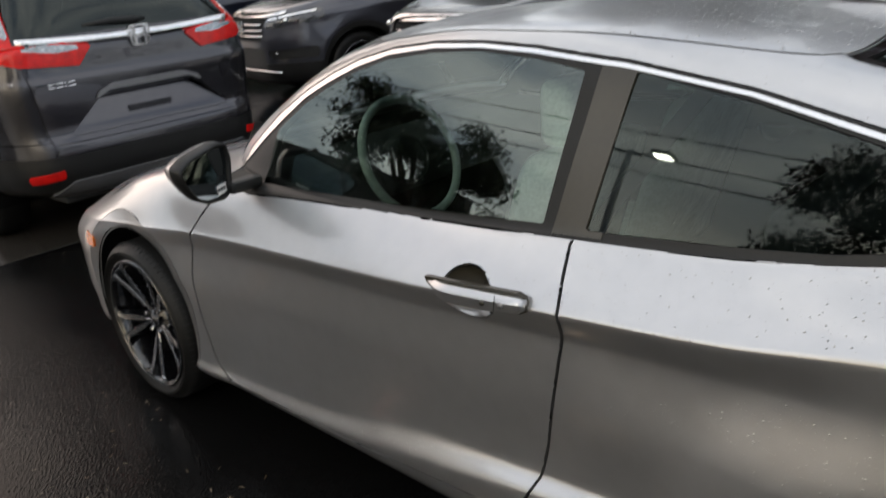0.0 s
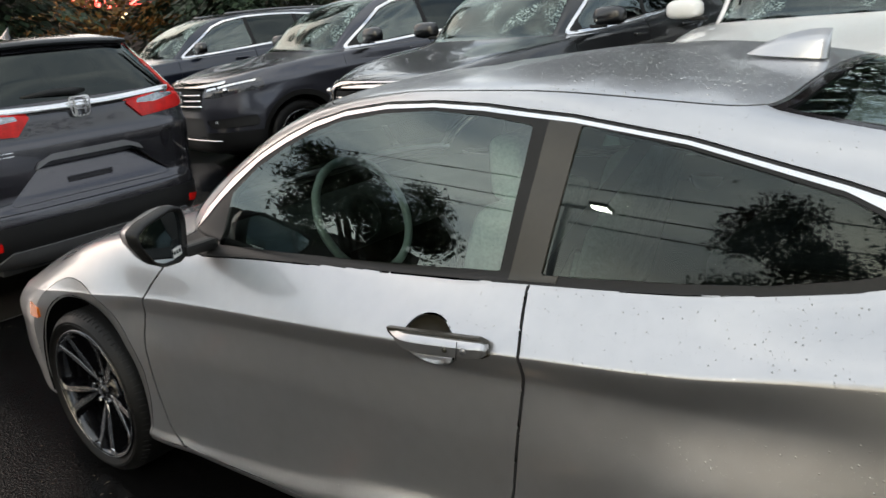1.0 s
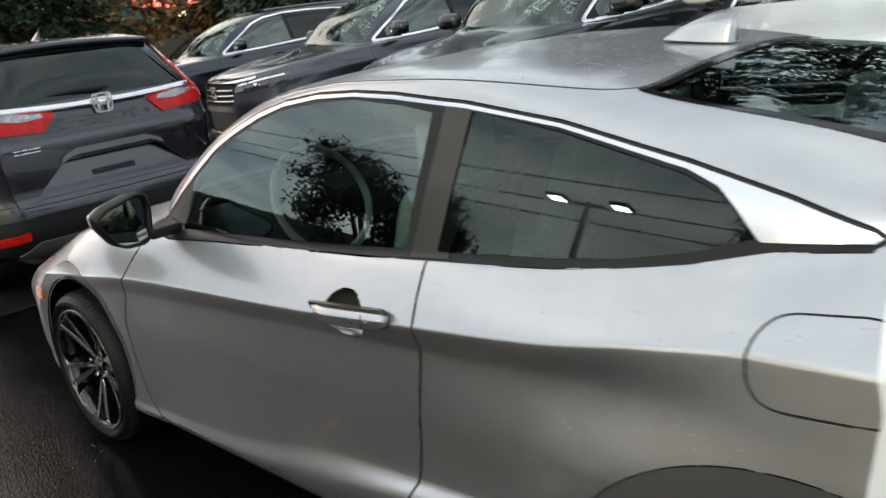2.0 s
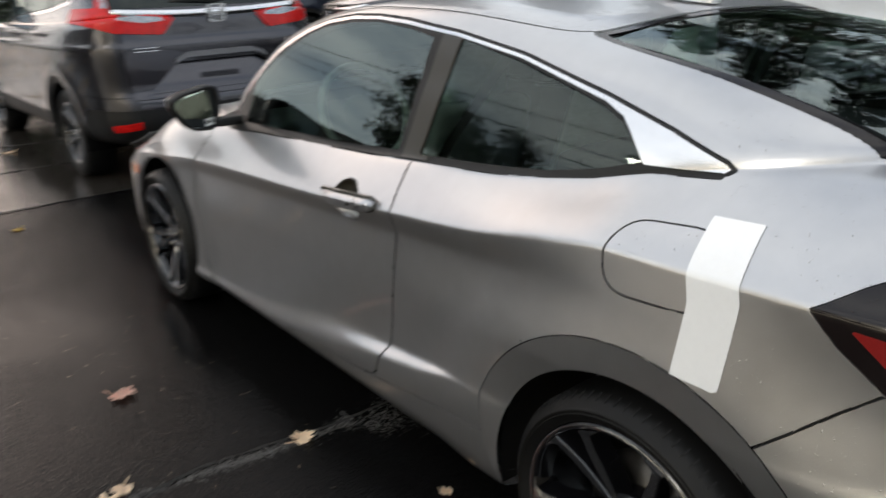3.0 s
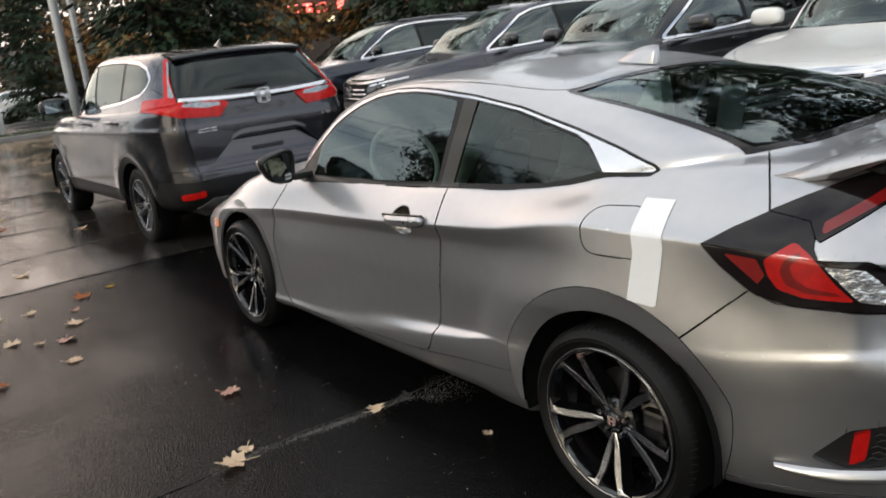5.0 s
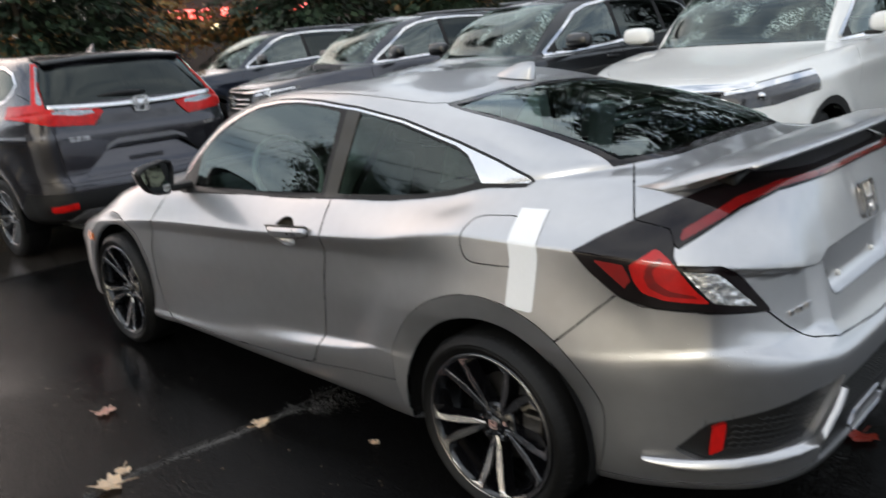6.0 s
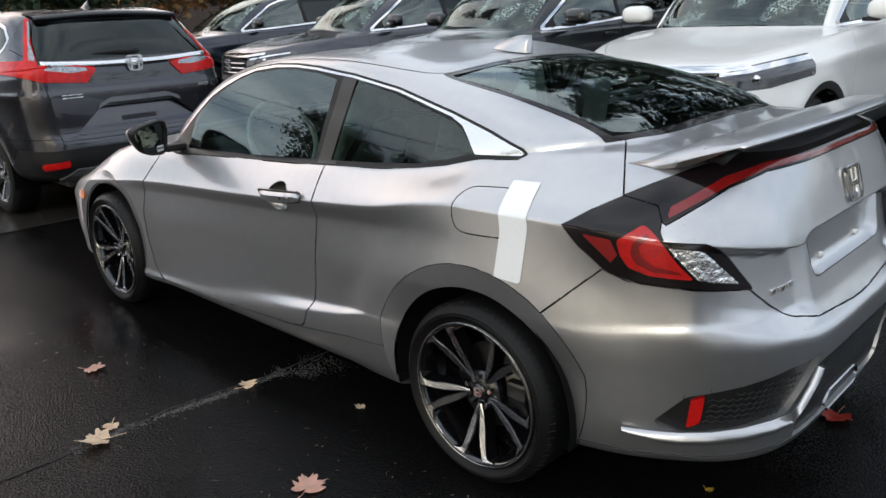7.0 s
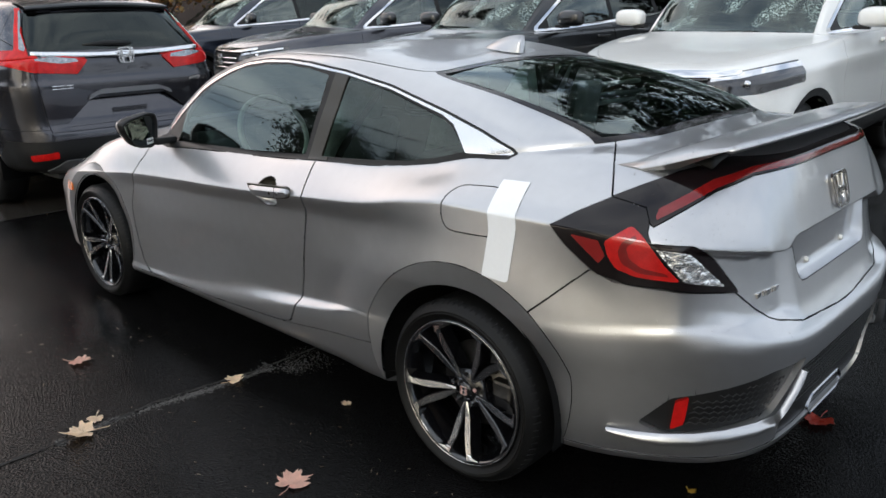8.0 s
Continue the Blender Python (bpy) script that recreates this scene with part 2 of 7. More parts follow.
def skylit_wet_film(m, sky_tint, spread, fine, share):
    """Ragged patches of fine beads on glass; diffuse colour stands in for refracted sky."""
    n, l = m.node_tree.nodes, m.node_tree.links
    out = [q for q in n if q.type == "OUTPUT_MATERIAL"][0]
    under = out.inputs["Surface"].links[0].from_socket
    tc = n.new("ShaderNodeTexCoord")
    masks = []
    for sc, lo, hi in ((spread, 0.49, 0.62), (fine, 0.47, 0.57)):
        q = n.new("ShaderNodeTexNoise")
        q.inputs["Scale"].default_value, q.inputs["Detail"].default_value = sc, 5
        l.new(tc.outputs["Object"], q.inputs["Vector"])
        r = n.new("ShaderNodeMapRange")
        r.inputs["From Min"].default_value, r.inputs["From Max"].default_value = lo, hi
        l.new(q.outputs["Fac"], r.inputs["Value"])
        masks.append(r.outputs["Result"])
    mul = n.new("ShaderNodeMath")
    mul.operation = "MULTIPLY"
    l.new(masks[0], mul.inputs[0])
    l.new(masks[1], mul.inputs[1])
    part_ = n.new("ShaderNodeMath")
    part_.operation = "MULTIPLY"
    part_.inputs[1].default_value = share
    l.new(mul.outputs[0], part_.inputs[0])
    dif = n.new("ShaderNodeBsdfDiffuse")
    dif.inputs["Color"].default_value = (*sky_tint, 1)
    mix = n.new("ShaderNodeMixShader")
    l.new(part_.outputs[0], mix.inputs["Fac"])
    l.new(under, mix.inputs[1])
    l.new(dif.outputs["BSDF"], mix.inputs[2])
    l.new(mix.outputs["Shader"], out.inputs["Surface"])
    return m


SCREEN = skylit_wet_film(drops(glass("beaded_windscreen", (0.20, 0.27, 0.25)), 90.0, 0.30, 0.0012, 0.6), (0.47, 0.60, 0.56), 3.6, 60.0, 0.70)


# ---- mesh tools ----
def mesh_of(name, bm, mat, smooth=True):
    me = bpy.data.meshes.new(name)
    for f in bm.faces:
        f.smooth = smooth
    bm.normal_update()
    lay, rim = bm.verts.layers.float_vector.get("n"), bm.faces.layers.int.get("rim")
    fine = None
    if lay is not None and smooth:
        fine = [tuple(f.normal) if f[rim] else tuple(q.vert[lay].normalized()) for f in bm.faces for q in f.loops]
    bm.to_mesh(me)
    bm.free()
    if fine:
        me.normals_split_custom_set(fine)
    me.materials.append(mat)
    return me


def part(name, bm, mat, parent, label="", smooth=True):
    """Link a bmesh as one mesh object under a thing or a part."""
    ob = new(name, mesh_of(name, bm, mat, smooth))
    ob.parent = parent
    if label:
        ob["label"] = label
    return ob


def thing(name, label, category, group="", at=None, kind=""):
    e = new(name)
    e.empty_display_size = 0.2
    tagged(e, label, category, group, kind)
    if at is not None:
        e.matrix_world = at
    return e


def spline(x, knots):
    """Smooth monotone curve through (x, value) knots, held level past its ends."""
    k = np.array(knots, float)
    if len(k) == 1:
        return np.full(np.shape(x), k[0, 1])
    h, d = np.diff(k[:, 0]), np.diff(k[:, 1]) / np.diff(k[:, 0])
    m = np.zeros(len(k))
    same = d[1:] * d[:-1] > 0
    m[1:-1] = np.where(same, 2 * d[1:] * d[:-1] / np.where(same, d[1:] + d[:-1], 1), 0)
    m[0], m[-1] = d[0], d[-1]
    x = np.clip(x, k[0, 0], k[-1, 0])
    i = np.clip(np.searchsorted(k[:, 0], x) - 1, 0, len(h) - 1)
    t = (x - k[i, 0]) / h[i]
    return ((2 * t ** 3 - 3 * t ** 2 + 1) * k[i, 1] + (t ** 3 - 2 * t ** 2 + t) * h[i] * m[i]
            + (3 * t ** 2 - 2 * t ** 3) * k[i + 1, 1] + (t ** 3 - t ** 2) * h[i] * m[i + 1])


def box(bm, x0, x1, y0, y1, z0, z1, bevel=0.0, seg=2):
    r = bmesh.ops.create_cube(bm, size=1.0, matrix=Matrix.LocRotScale(((x0 + x1) / 2, (y0 + y1) / 2, (z0 + z1) / 2), None, (abs(x1 - x0), abs(y1 - y0), abs(z1 - z0))))
    if bevel:
        es = list({e for v in r["verts"] for e in v.link_edges})
        bmesh.ops.bevel(bm, geom=es, offset=bevel, segments=seg, affect="EDGES", profile=0.6)
    return r["verts"]


def lathe(bm, profile, seg=64, axis="Y"):
    """Turn (radius, offset) pairs round an axis through the origin."""
    rings = []
    for r, o in profile:
        ring = []
        for i in range(seg):
            a = 2 * math.pi * i / seg
            c, s = r * math.cos(a), r * math.sin(a)
            ring.append(bm.verts.new((c, o, s) if axis == "Y" else (c, s, o) if axis == "Z" else (o, c, s)))
        rings.append(ring)
    for a, b in zip(rings, rings[1:]):
        for i in range(seg):
            j = (i + 1) % seg
            bm.faces.new((a[i], a[j], b[j], b[i]))
    return rings


def tube(bm, pts, radius, seg=8, closed=False):
    """A round bar along points; radius may be a number or one per point."""
    pts = [Vector(p) for p in pts]
    n = len(pts)
    rings = []
    up = Vector((0.12, 0.2, 1)).normalized()
    for i, p in enumerate(pts):
        a = pts[(i - 1) % n] if closed or i else p
        b = pts[(i + 1) % n] if closed or i < n - 1 else p
        d = (b - a).normalized()
        s = d.cross(up)
        if s.length < 1e-3:
            s = d.cross(Vector((1, 0, 0)))
        s.normalize()
        u = s.cross(d)
        r = radius[i] if hasattr(radius, "__len__") else radius
        rings.append([bm.verts.new(p + (s * math.cos(2 * math.pi * k / seg) + u * math.sin(2 * math.pi * k / seg)) * r) for k in range(seg)])
    pairs = list(zip(rings, rings[1:])) + ([(rings[-1], rings[0])] if closed else [])
    for a, b in pairs:
        for k in range(seg):
            j = (k + 1) % seg
            bm.faces.new((a[k], a[j], b[j], b[k]))
    if not closed:
        bm.faces.new(rings[0][::-1])
        bm.faces.new(rings[-1])


def prism(bm, poly, depth, to3d):
    """Extrude a flat outline: to3d(a, b, h) gives the place, h is 0 or depth."""
    lo = [bm.verts.new(to3d(a, b, 0.0)) for a, b in poly]
    hi = [bm.verts.new(to3d(a, b, depth)) for a, b in poly]
    bm.faces.new(lo[::-1])
    bm.faces.new(hi)
    n = len(poly)
    for i in range(n):
        j = (i + 1) % n
        bm.faces.new((lo[i], lo[j], hi[j], hi[i]))


def rounded(poly, r=0.02, seg=4):
    """Round the corners of an outline."""
    out, n = [], len(poly)
    for i in range(n):
        p, a, b = Vector(poly[i]), Vector(poly[i - 1]), Vector(poly[(i + 1) % n])
        k = min(r, (a - p).length * 0.45, (b - p).length * 0.45)
        s, e = p + (a - p).normalized() * k, p + (b - p).normalized() * k
        for j in range(seg + 1):
            t = j / seg
            q = s * (1 - t) ** 2 + p * 2 * t * (1 - t) + e * t ** 2
            out.append((q.x, q.y))
    return out


def outline_distance(u, v, poly):
    """Signed distance of points (u, v) from a closed outline; negative inside."""
    p = np.array(poly, float)
    q = np.roll(p, -1, 0)
    best = np.full(u.shape, 1e9)
    inside = np.zeros(u.shape, bool)
    for (ax, ay), (bx, by) in zip(p, q):
        ex, ey = bx - ax, by - ay
        t = np.clip(((u - ax) * ex + (v - ay) * ey) / max(ex * ex + ey * ey, 1e-12), 0, 1)
        best = np.minimum(best, np.hypot(u - ax - t * ex, v - ay - t * ey))
        hit = ((ay > v) != (by > v)) & (u < ex * (v - ay) / (ey if abs(ey) > 1e-12 else 1e-12) + ax)
        inside ^= hit
    return np.where(inside, -best, best)


# ---- car bodies: one smooth skin, cut into its panels ----
def ring(xf, xr, w, z, nf=5.0, nr=5.0, crown=0.0, upper=False):
    return dict(xf=xf, xr=xr, w=w if isinstance(w, list) else [(0, w)], z=z if isinstance(z, list) else [(0, z)], nf=nf, nr=nr, crown=crown, upper=upper)


def skin(rings, steps, cols, cowl, back, bulges=(), number=None):
    """The left half of a body as a grid of rings: places (R, C, 3). cols: counts for nose, hood side, cabin side, deck side, tail.
    cowl, back: the places along the car where the cabin begins and ends. number: the rings' numbers, where they are not 0, 1, 2."""
    number = number or list(range(len(rings)))
    n0, n1, n2, n3, n4 = cols
    low = rings[0]
    rows = []
    for g in rings:
        cx, a = (g["xf"] + g["xr"]) / 2, (g["xr"] - g["xf"]) / 2
        if g["upper"]:
            q = np.concatenate([np.full(n0 + n1, -1.0), np.linspace(-1, 1, n2, endpoint=False), np.full(n3 + n4 + 1, 1.0)])
            r = np.concatenate([np.linspace(0, 1, n0 + n1, endpoint=False), np.full(n2, 1.0), np.linspace(1, 0, n3 + n4 + 1)])
        else:
            qc, qb = (cowl - cx) / a, (back - cx) / a
            q = np.concatenate([np.full(n0, -1.0), np.linspace(-1, qc, n1, endpoint=False), np.linspace(qc, qb, n2, endpoint=False), np.linspace(qb, 1, n3, endpoint=False), np.full(n4 + 1, 1.0)])
            r = np.concatenate([np.linspace(0, 1, n0, endpoint=False), np.full(n1 + n2 + n3, 1.0), np.linspace(1, 0, n4 + 1)])
        n = np.where(q < 0, g["nf"], g["nr"])
        k = (np.abs(q) ** n + np.abs(r) ** n) ** (-1 / n)
        x = cx + a * q * k
        y = -spline(x, g["w"]) * r * k
        z = spline(x, g["z"]) + g["crown"] * (1 - (r * k) ** 2)
        rows.append(np.stack([x, y, z], 1))
    P = np.array(rows)
    d = np.linalg.norm(np.diff(P, axis=0), axis=2)[..., None] + 1e-6
    s = np.diff(P, axis=0) / d
    m = np.zeros_like(P)
    same = s[1:] * s[:-1] > 0
    w1, w2 = d[1:] + 2 * d[:-1], d[1:] * 2 + d[:-1]
    den = np.where(same, w1 / np.where(same, s[:-1], 1) + w2 / np.where(same, s[1:], 1), 1)
    m[1:-1] = np.where(same, (w1 + w2) / den, 0)
    m[0], m[-1] = s[0], s[-1]
    out, vs = [P[0]], [0.0]
    for j, cnt in enumerate(steps):
        for i in range(1, cnt + 1):
            t = i / cnt
            out.append((2 * t ** 3 - 3 * t ** 2 + 1) * P[j] + (t ** 3 - 2 * t ** 2 + t) * d[j] * m[j]
                       + (3 * t ** 2 - 2 * t ** 3) * P[j + 1] + (t ** 3 - t ** 2) * d[j] * m[j + 1])
            vs.append(number[j] + t * (number[j + 1] - number[j]))
    G = np.array(out)
    for bx, bz, r0, r1, h, lip in bulges:
        # a wheel-arch flare; where a lip is given, a flat band turns in from the flare's edge to it
        rr = np.hypot(G[..., 0] - bx, G[..., 2] - bz)
        t = np.clip((r1 - rr) / (r1 - r0), 0, 1)
        t = h * t * t * (3 - 2 * t)
        if lip:
            t -= (h + 0.008) * np.clip((r0 - rr) / (r0 - lip), 0, 1.2)
        G[..., 1] -= np.where(G[..., 1] < -0.4, t, 0)
    return G, np.array(vs)


class Cutter:
    """A skin as a bmesh with its ring number v and column number c on each vertex, cut along curves f = 0."""

    def __init__(self, G, vs):
        self.bm = bmesh.new()
        R, C = G.shape[:2]
        self.lv = self.bm.verts.layers.float.new("v")
        self.lc = self.bm.verts.layers.float.new("c")
        self.tag = self.bm.faces.layers.int.new("t")
        self.ln = self.bm.verts.layers.float_vector.new("n")
        V = []
        for i in range(R):
            for j in range(C):
                b = self.bm.verts.new(G[i, j])
                b[self.lv], b[self.lc] = vs[i], float(j)
                V.append(b)
        for i in range(R - 1):
            for j in range(C - 1):
                a = (V[i * C + j], V[i * C + j + 1], V[(i + 1) * C + j + 1], V[(i + 1) * C + j])
                try:
                    self.bm.faces.new(a)
                except ValueError:
                    pass
        bmesh.ops.remove_doubles(self.bm, verts=self.bm.verts[:], dist=1e-5)
        bad = [f for f in self.bm.faces if f.calc_area() < 1e-9]
        bmesh.ops.delete(self.bm, geom=bad, context="FACES")
        self.bm.normal_update()
        for b in self.bm.verts:
            b[self.ln] = b.normal
        self.names = [""]

    def data(self):
        n = len(self.bm.verts)
        a = np.empty((n, 5))
        for i, b in enumerate(self.bm.verts):
            b.index = i
            a[i, :3], a[i, 3], a[i, 4] = b.co, b[self.lv], b[self.lc]
        return a

    def cut(self, f, name, over=None):
        """Tag the faces where f < 0 as name, after splitting along f = 0. over: only faces that bear one of these tags."""
        bm, lv, lc = self.bm, self.lv, self.lc
        if name not in self.names:
            self.names.append(name)
        k = self.names.index(name)
        ok = None if over is None else {self.names.index(o) for o in over}
        a = self.data()
        val = f(a[:, 0], a[:, 1], a[:, 2], a[:, 3], a[:, 4])
        val = np.where(np.abs(val) < 2e-4, 2e-4, val)
        sign = val < 0
        # faces that the curve crosses become triangles first, so that every one is split cleanly in two
        mixed = [g for g in bm.faces if len(g.verts) > 3 and (ok is None or g[self.tag] in ok) and len({bool(sign[q.index]) for q in g.verts}) > 1]
        if mixed:
            bmesh.ops.triangulate(bm, faces=mixed)
        made, todo = set(), set()
        cross = []
        for e in bm.edges:
            p, q = e.verts
            if sign[p.index] != sign[q.index]:
                fs = [g for g in e.link_faces if ok is None or g[self.tag] in ok]
                if fs:
                    cross.append((e, p, fs, p.index, q.index))
        if cross:
            ip, iq = np.array([k_[3] for k_ in cross]), np.array([k_[4] for k_ in cross])
            A, B = a[ip], a[iq]
            lo, hi = np.zeros(len(cross)), np.ones(len(cross))
            for _ in range(14):
                mid = (lo + hi) / 2
                M = A + (B - A) * mid[:, None]
                sm = (f(M[:, 0], M[:, 1], M[:, 2], M[:, 3], M[:, 4]) < 0) == sign[ip]
                lo, hi = np.where(sm, mid, lo), np.where(sm, hi, mid)
            tt = np.clip((lo + hi) / 2, 0.01, 0.99)
            for (e, p, fs, i_, j_), t, pa, pb in zip(cross, tt, A, B):
                todo.update(fs)
                np_, nq = p[self.ln].copy(), e.other_vert(p)[self.ln].copy()
                _, b = bmesh.utils.edge_split(e, p, t)
                b[self.ln] = np_.lerp(nq, t).normalized()
                b[lv], b[lc] = pa[3] + t * (pb[3] - pa[3]), pa[4] + t * (pb[4] - pa[4])
                b.index = -1
                made.add(b)
        for g in todo:
            m = [b for b in g.verts if b in made]
            if len(m) == 2:
                try:
                    bmesh.utils.face_split(g, m[0], m[1])
                except (ValueError, TypeError):
                    pass
        for g in bm.faces:
            if ok is None or g[self.tag] in ok:
                old = [q for q in g.verts if q not in made]
                if old and sign[old[0].index]:
                    g[self.tag] = k

    def refine(self, names, cuts=1):
        """Divide the faces of these tags once more, for small outlines."""
        ks = {self.names.index(n) for n in names}
        fs = [g for g in self.bm.faces if g[self.tag] in ks]
        es = list({e for g in fs for e in g.edges})
        bmesh.ops.subdivide_edges(self.bm, edges=es, cuts=cuts, use_grid_fill=True)
        for b in self.bm.verts:
            b[self.ln] = b[self.ln].normalized()

    def take(self, names, mirror=True, rim=0.012, push=0.0, side=None, shrink=0.0):
        """A new bmesh of the faces with these tags, with turned-in edges; mirrored to the right side as well, or one side only."""
        ks = {self.names.index(n) for n in names if n in self.names}
        src = [g for g in self.bm.faces if g[self.tag] in ks]
        out = bmesh.new()
        ln, lay = self.ln, out.verts.layers.float_vector.new("n")
        tr = out.faces.layers.int.new("rim")
        for sgn in ((-1, 1) if mirror else (1,) if side != "right" else (-1,)):
            mp = {}
            for g in src:
                vs = []
                for b in g.verts:
                    if b not in mp:
                        co = b.co - b[ln] * push
                        if abs(b.co.y) < 1e-4:
                            co.y = 0
                        mp[b] = out.verts.new((co.x, co.y * sgn, co.z))
                        mp[b][lay] = (b[ln].x, b[ln].y * sgn, b[ln].z)
                    vs.append(mp[b])
                try:
                    out.faces.new(vs if sgn == 1 else vs[::-1])
                except ValueError:
                    pass
        if mirror:
            seam = [b for b in out.verts if abs(b.co.y) < 1e-5]
            bmesh.ops.remove_doubles(out, verts=seam, dist=1e-5)
        out.normal_update()
        if shrink:
            move = {}
            for e in out.edges:
                if e.is_boundary:
                    g = e.link_faces[0]
                    d = (e.verts[1].co - e.verts[0].co).normalized()
                    inw = e.verts[0][lay].cross(d)
                    if inw.dot(g.calc_center_median() - e.verts[0].co) < 0:
                        inw = -inw
                    for b in e.verts:
                        move[b] = move.get(b, Vector()) + inw
            for b, d in move.items():
                if d.length > 1e-6:
                    b.co += d.normalized() * shrink
        if rim:
            edges = [e for e in out.edges if e.is_boundary]
            nrm = {b: b[lay].copy() for e in edges for b in e.verts}
            r = bmesh.ops.extrude_edge_only(out, edges=edges)
            back = {b for b in r["geom"] if isinstance(b, bmesh.types.BMVert)}
            for g in r["geom"]:
                if isinstance(g, bmesh.types.BMFace):
                    g[tr] = 1
            for e in edges:
                e.smooth = False
            for b in back:
                near = [e.other_vert(b) for e in b.link_edges if e.other_vert(b) in nrm]
                if near:
                    b.co -= nrm[near[0]] * rim
        return out


def plain(bm):
    """Drop the normals that came with the skin, once a pane or hollow is reshaped."""
    bm.verts.layers.float_vector.remove(bm.verts.layers.float_vector["n"])
    return bm


def evened(panes, axis, terms):
    """Ease panes onto one smooth surface: their places along axis as a low polynomial of the other two."""
    p = np.array([v.co for bm in panes for v in bm.verts])
    o = [k for k in range(3) if k != axis]
    a, b = p[:, o[0]], p[:, o[1]]
    M = np.stack([a ** i * b ** j for i, j in terms], 1)
    fit = M @ np.linalg.lstsq(M, p[:, axis], rcond=None)[0]
    for v, q in zip([v for bm in panes for v in bm.verts], fit):
        v.co[axis] = q
    return [plain(bm) for bm in panes]


SIDE_PANE = [(0, 0), (1, 0), (0, 1), (2, 0), (1, 1), (0, 2), (3, 0)]
REAR_PANE = [(0, 0), (1, 0), (2, 0), (0, 2), (1, 2), (0, 4)]


# ---- ground ----
def asphalt(name, dark, light, wet0, wet1, relief, spec=0.5):
    m = bpy.data.materials.new(name)
    m.use_nodes = True
    n, l = m.node_tree.nodes, m.node_tree.links
    p = n["Principled BSDF"]
    p.inputs["IOR"].default_value = 1.33
    p.inputs["Specular IOR Level"].default_value = spec
    tc = n.new("ShaderNodeTexCoord")
    big = n.new("ShaderNodeTexNoise")
    big.inputs["Scale"].default_value, big.inputs["Detail"].default_value = 0.55, 6
    fine = n.new("ShaderNodeTexNoise")
    fine.inputs["Scale"].default_value, fine.inputs["Detail"].default_value = 140, 2
    stone = n.new("ShaderNodeTexVoronoi")
    stone.inputs["Scale"].default_value = 115
    for q in (big, fine, stone):
        l.new(tc.outputs["Object"], q.inputs["Vector"])
    col = n.new("ShaderNodeValToRGB")
    col.color_ramp.elements[0].color = (*dark, 1)
    col.color_ramp.elements[1].color = (*light, 1)
    l.new(fine.outputs["Fac"], col.inputs["Fac"])
    l.new(col.outputs["Color"], p.inputs["Base Color"])
    wet = n.new("ShaderNodeMapRange")
    wet.inputs["From Min"].default_value, wet.inputs["From Max"].default_value = 0.38, 0.62
    wet.inputs["To Min"].default_value, wet.inputs["To Max"].default_value = wet0, wet1
    l.new(big.outputs["Fac"], wet.inputs["Value"])
    l.new(wet.outputs["Result"], p.inputs["Roughness"])
    h = n.new("ShaderNodeMath")
    h.operation = "MULTIPLY"
    l.new(stone.outputs["Distance"], h.inputs[0])
    l.new(wet.outputs["Result"], h.inputs[1])
    bp = n.new("ShaderNodeBump")
    bp.inputs["Strength"].default_value, bp.inputs["Distance"].default_value = 1.0, relief
    l.new(h.outputs[0], bp.inputs["Height"])
    l.new(bp.outputs["Normal"], p.inputs["Normal"])
    return m


ASPHALT = asphalt("wet_asphalt", (0.0018, 0.0018, 0.0019), (0.007, 0.0068, 0.0066), 0.05, 0.18, 0.015, 0.17)


def drop(x):
    """The lot falls away gently towards the street."""
    return -0.027 * min(36.0, max(0.0, -14.0 - x))


def rise(y):
    """The far row stands a little higher."""
    return 0.10 * min(1.0, max(0.0, (y - 2.6) / 0.8))


def sloped(bm, x0, x1, y0, y1, up):
    """A sheet that follows the fall of the land, raised by up."""
    xs = sorted({x0, x1, *(q for q in (-50.0, -14.0) if x0 < q < x1)})
    ys = sorted({y0, y1, *(q for q in (2.6, 3.4, 5.0, 7.0) if y0 < q < y1)})
    ny = len(ys) - 1
    V = [[bm.verts.new((x, y, drop(x) + rise(y) + up)) for y in ys] for x in xs]
    for i in range(len(xs) - 1):
        for j in range(ny):
            bm.faces.new((V[i][j], V[i + 1][j], V[i + 1][j + 1], V[i][j + 1]))


bm = bmesh.new()
sloped(bm, -900, 900, -900, 900, 0.0)
tagged(new("ground", mesh_of("ground", bm, ASPHALT, False)), "wet black asphalt of a car lot", "ground", kind="structure")


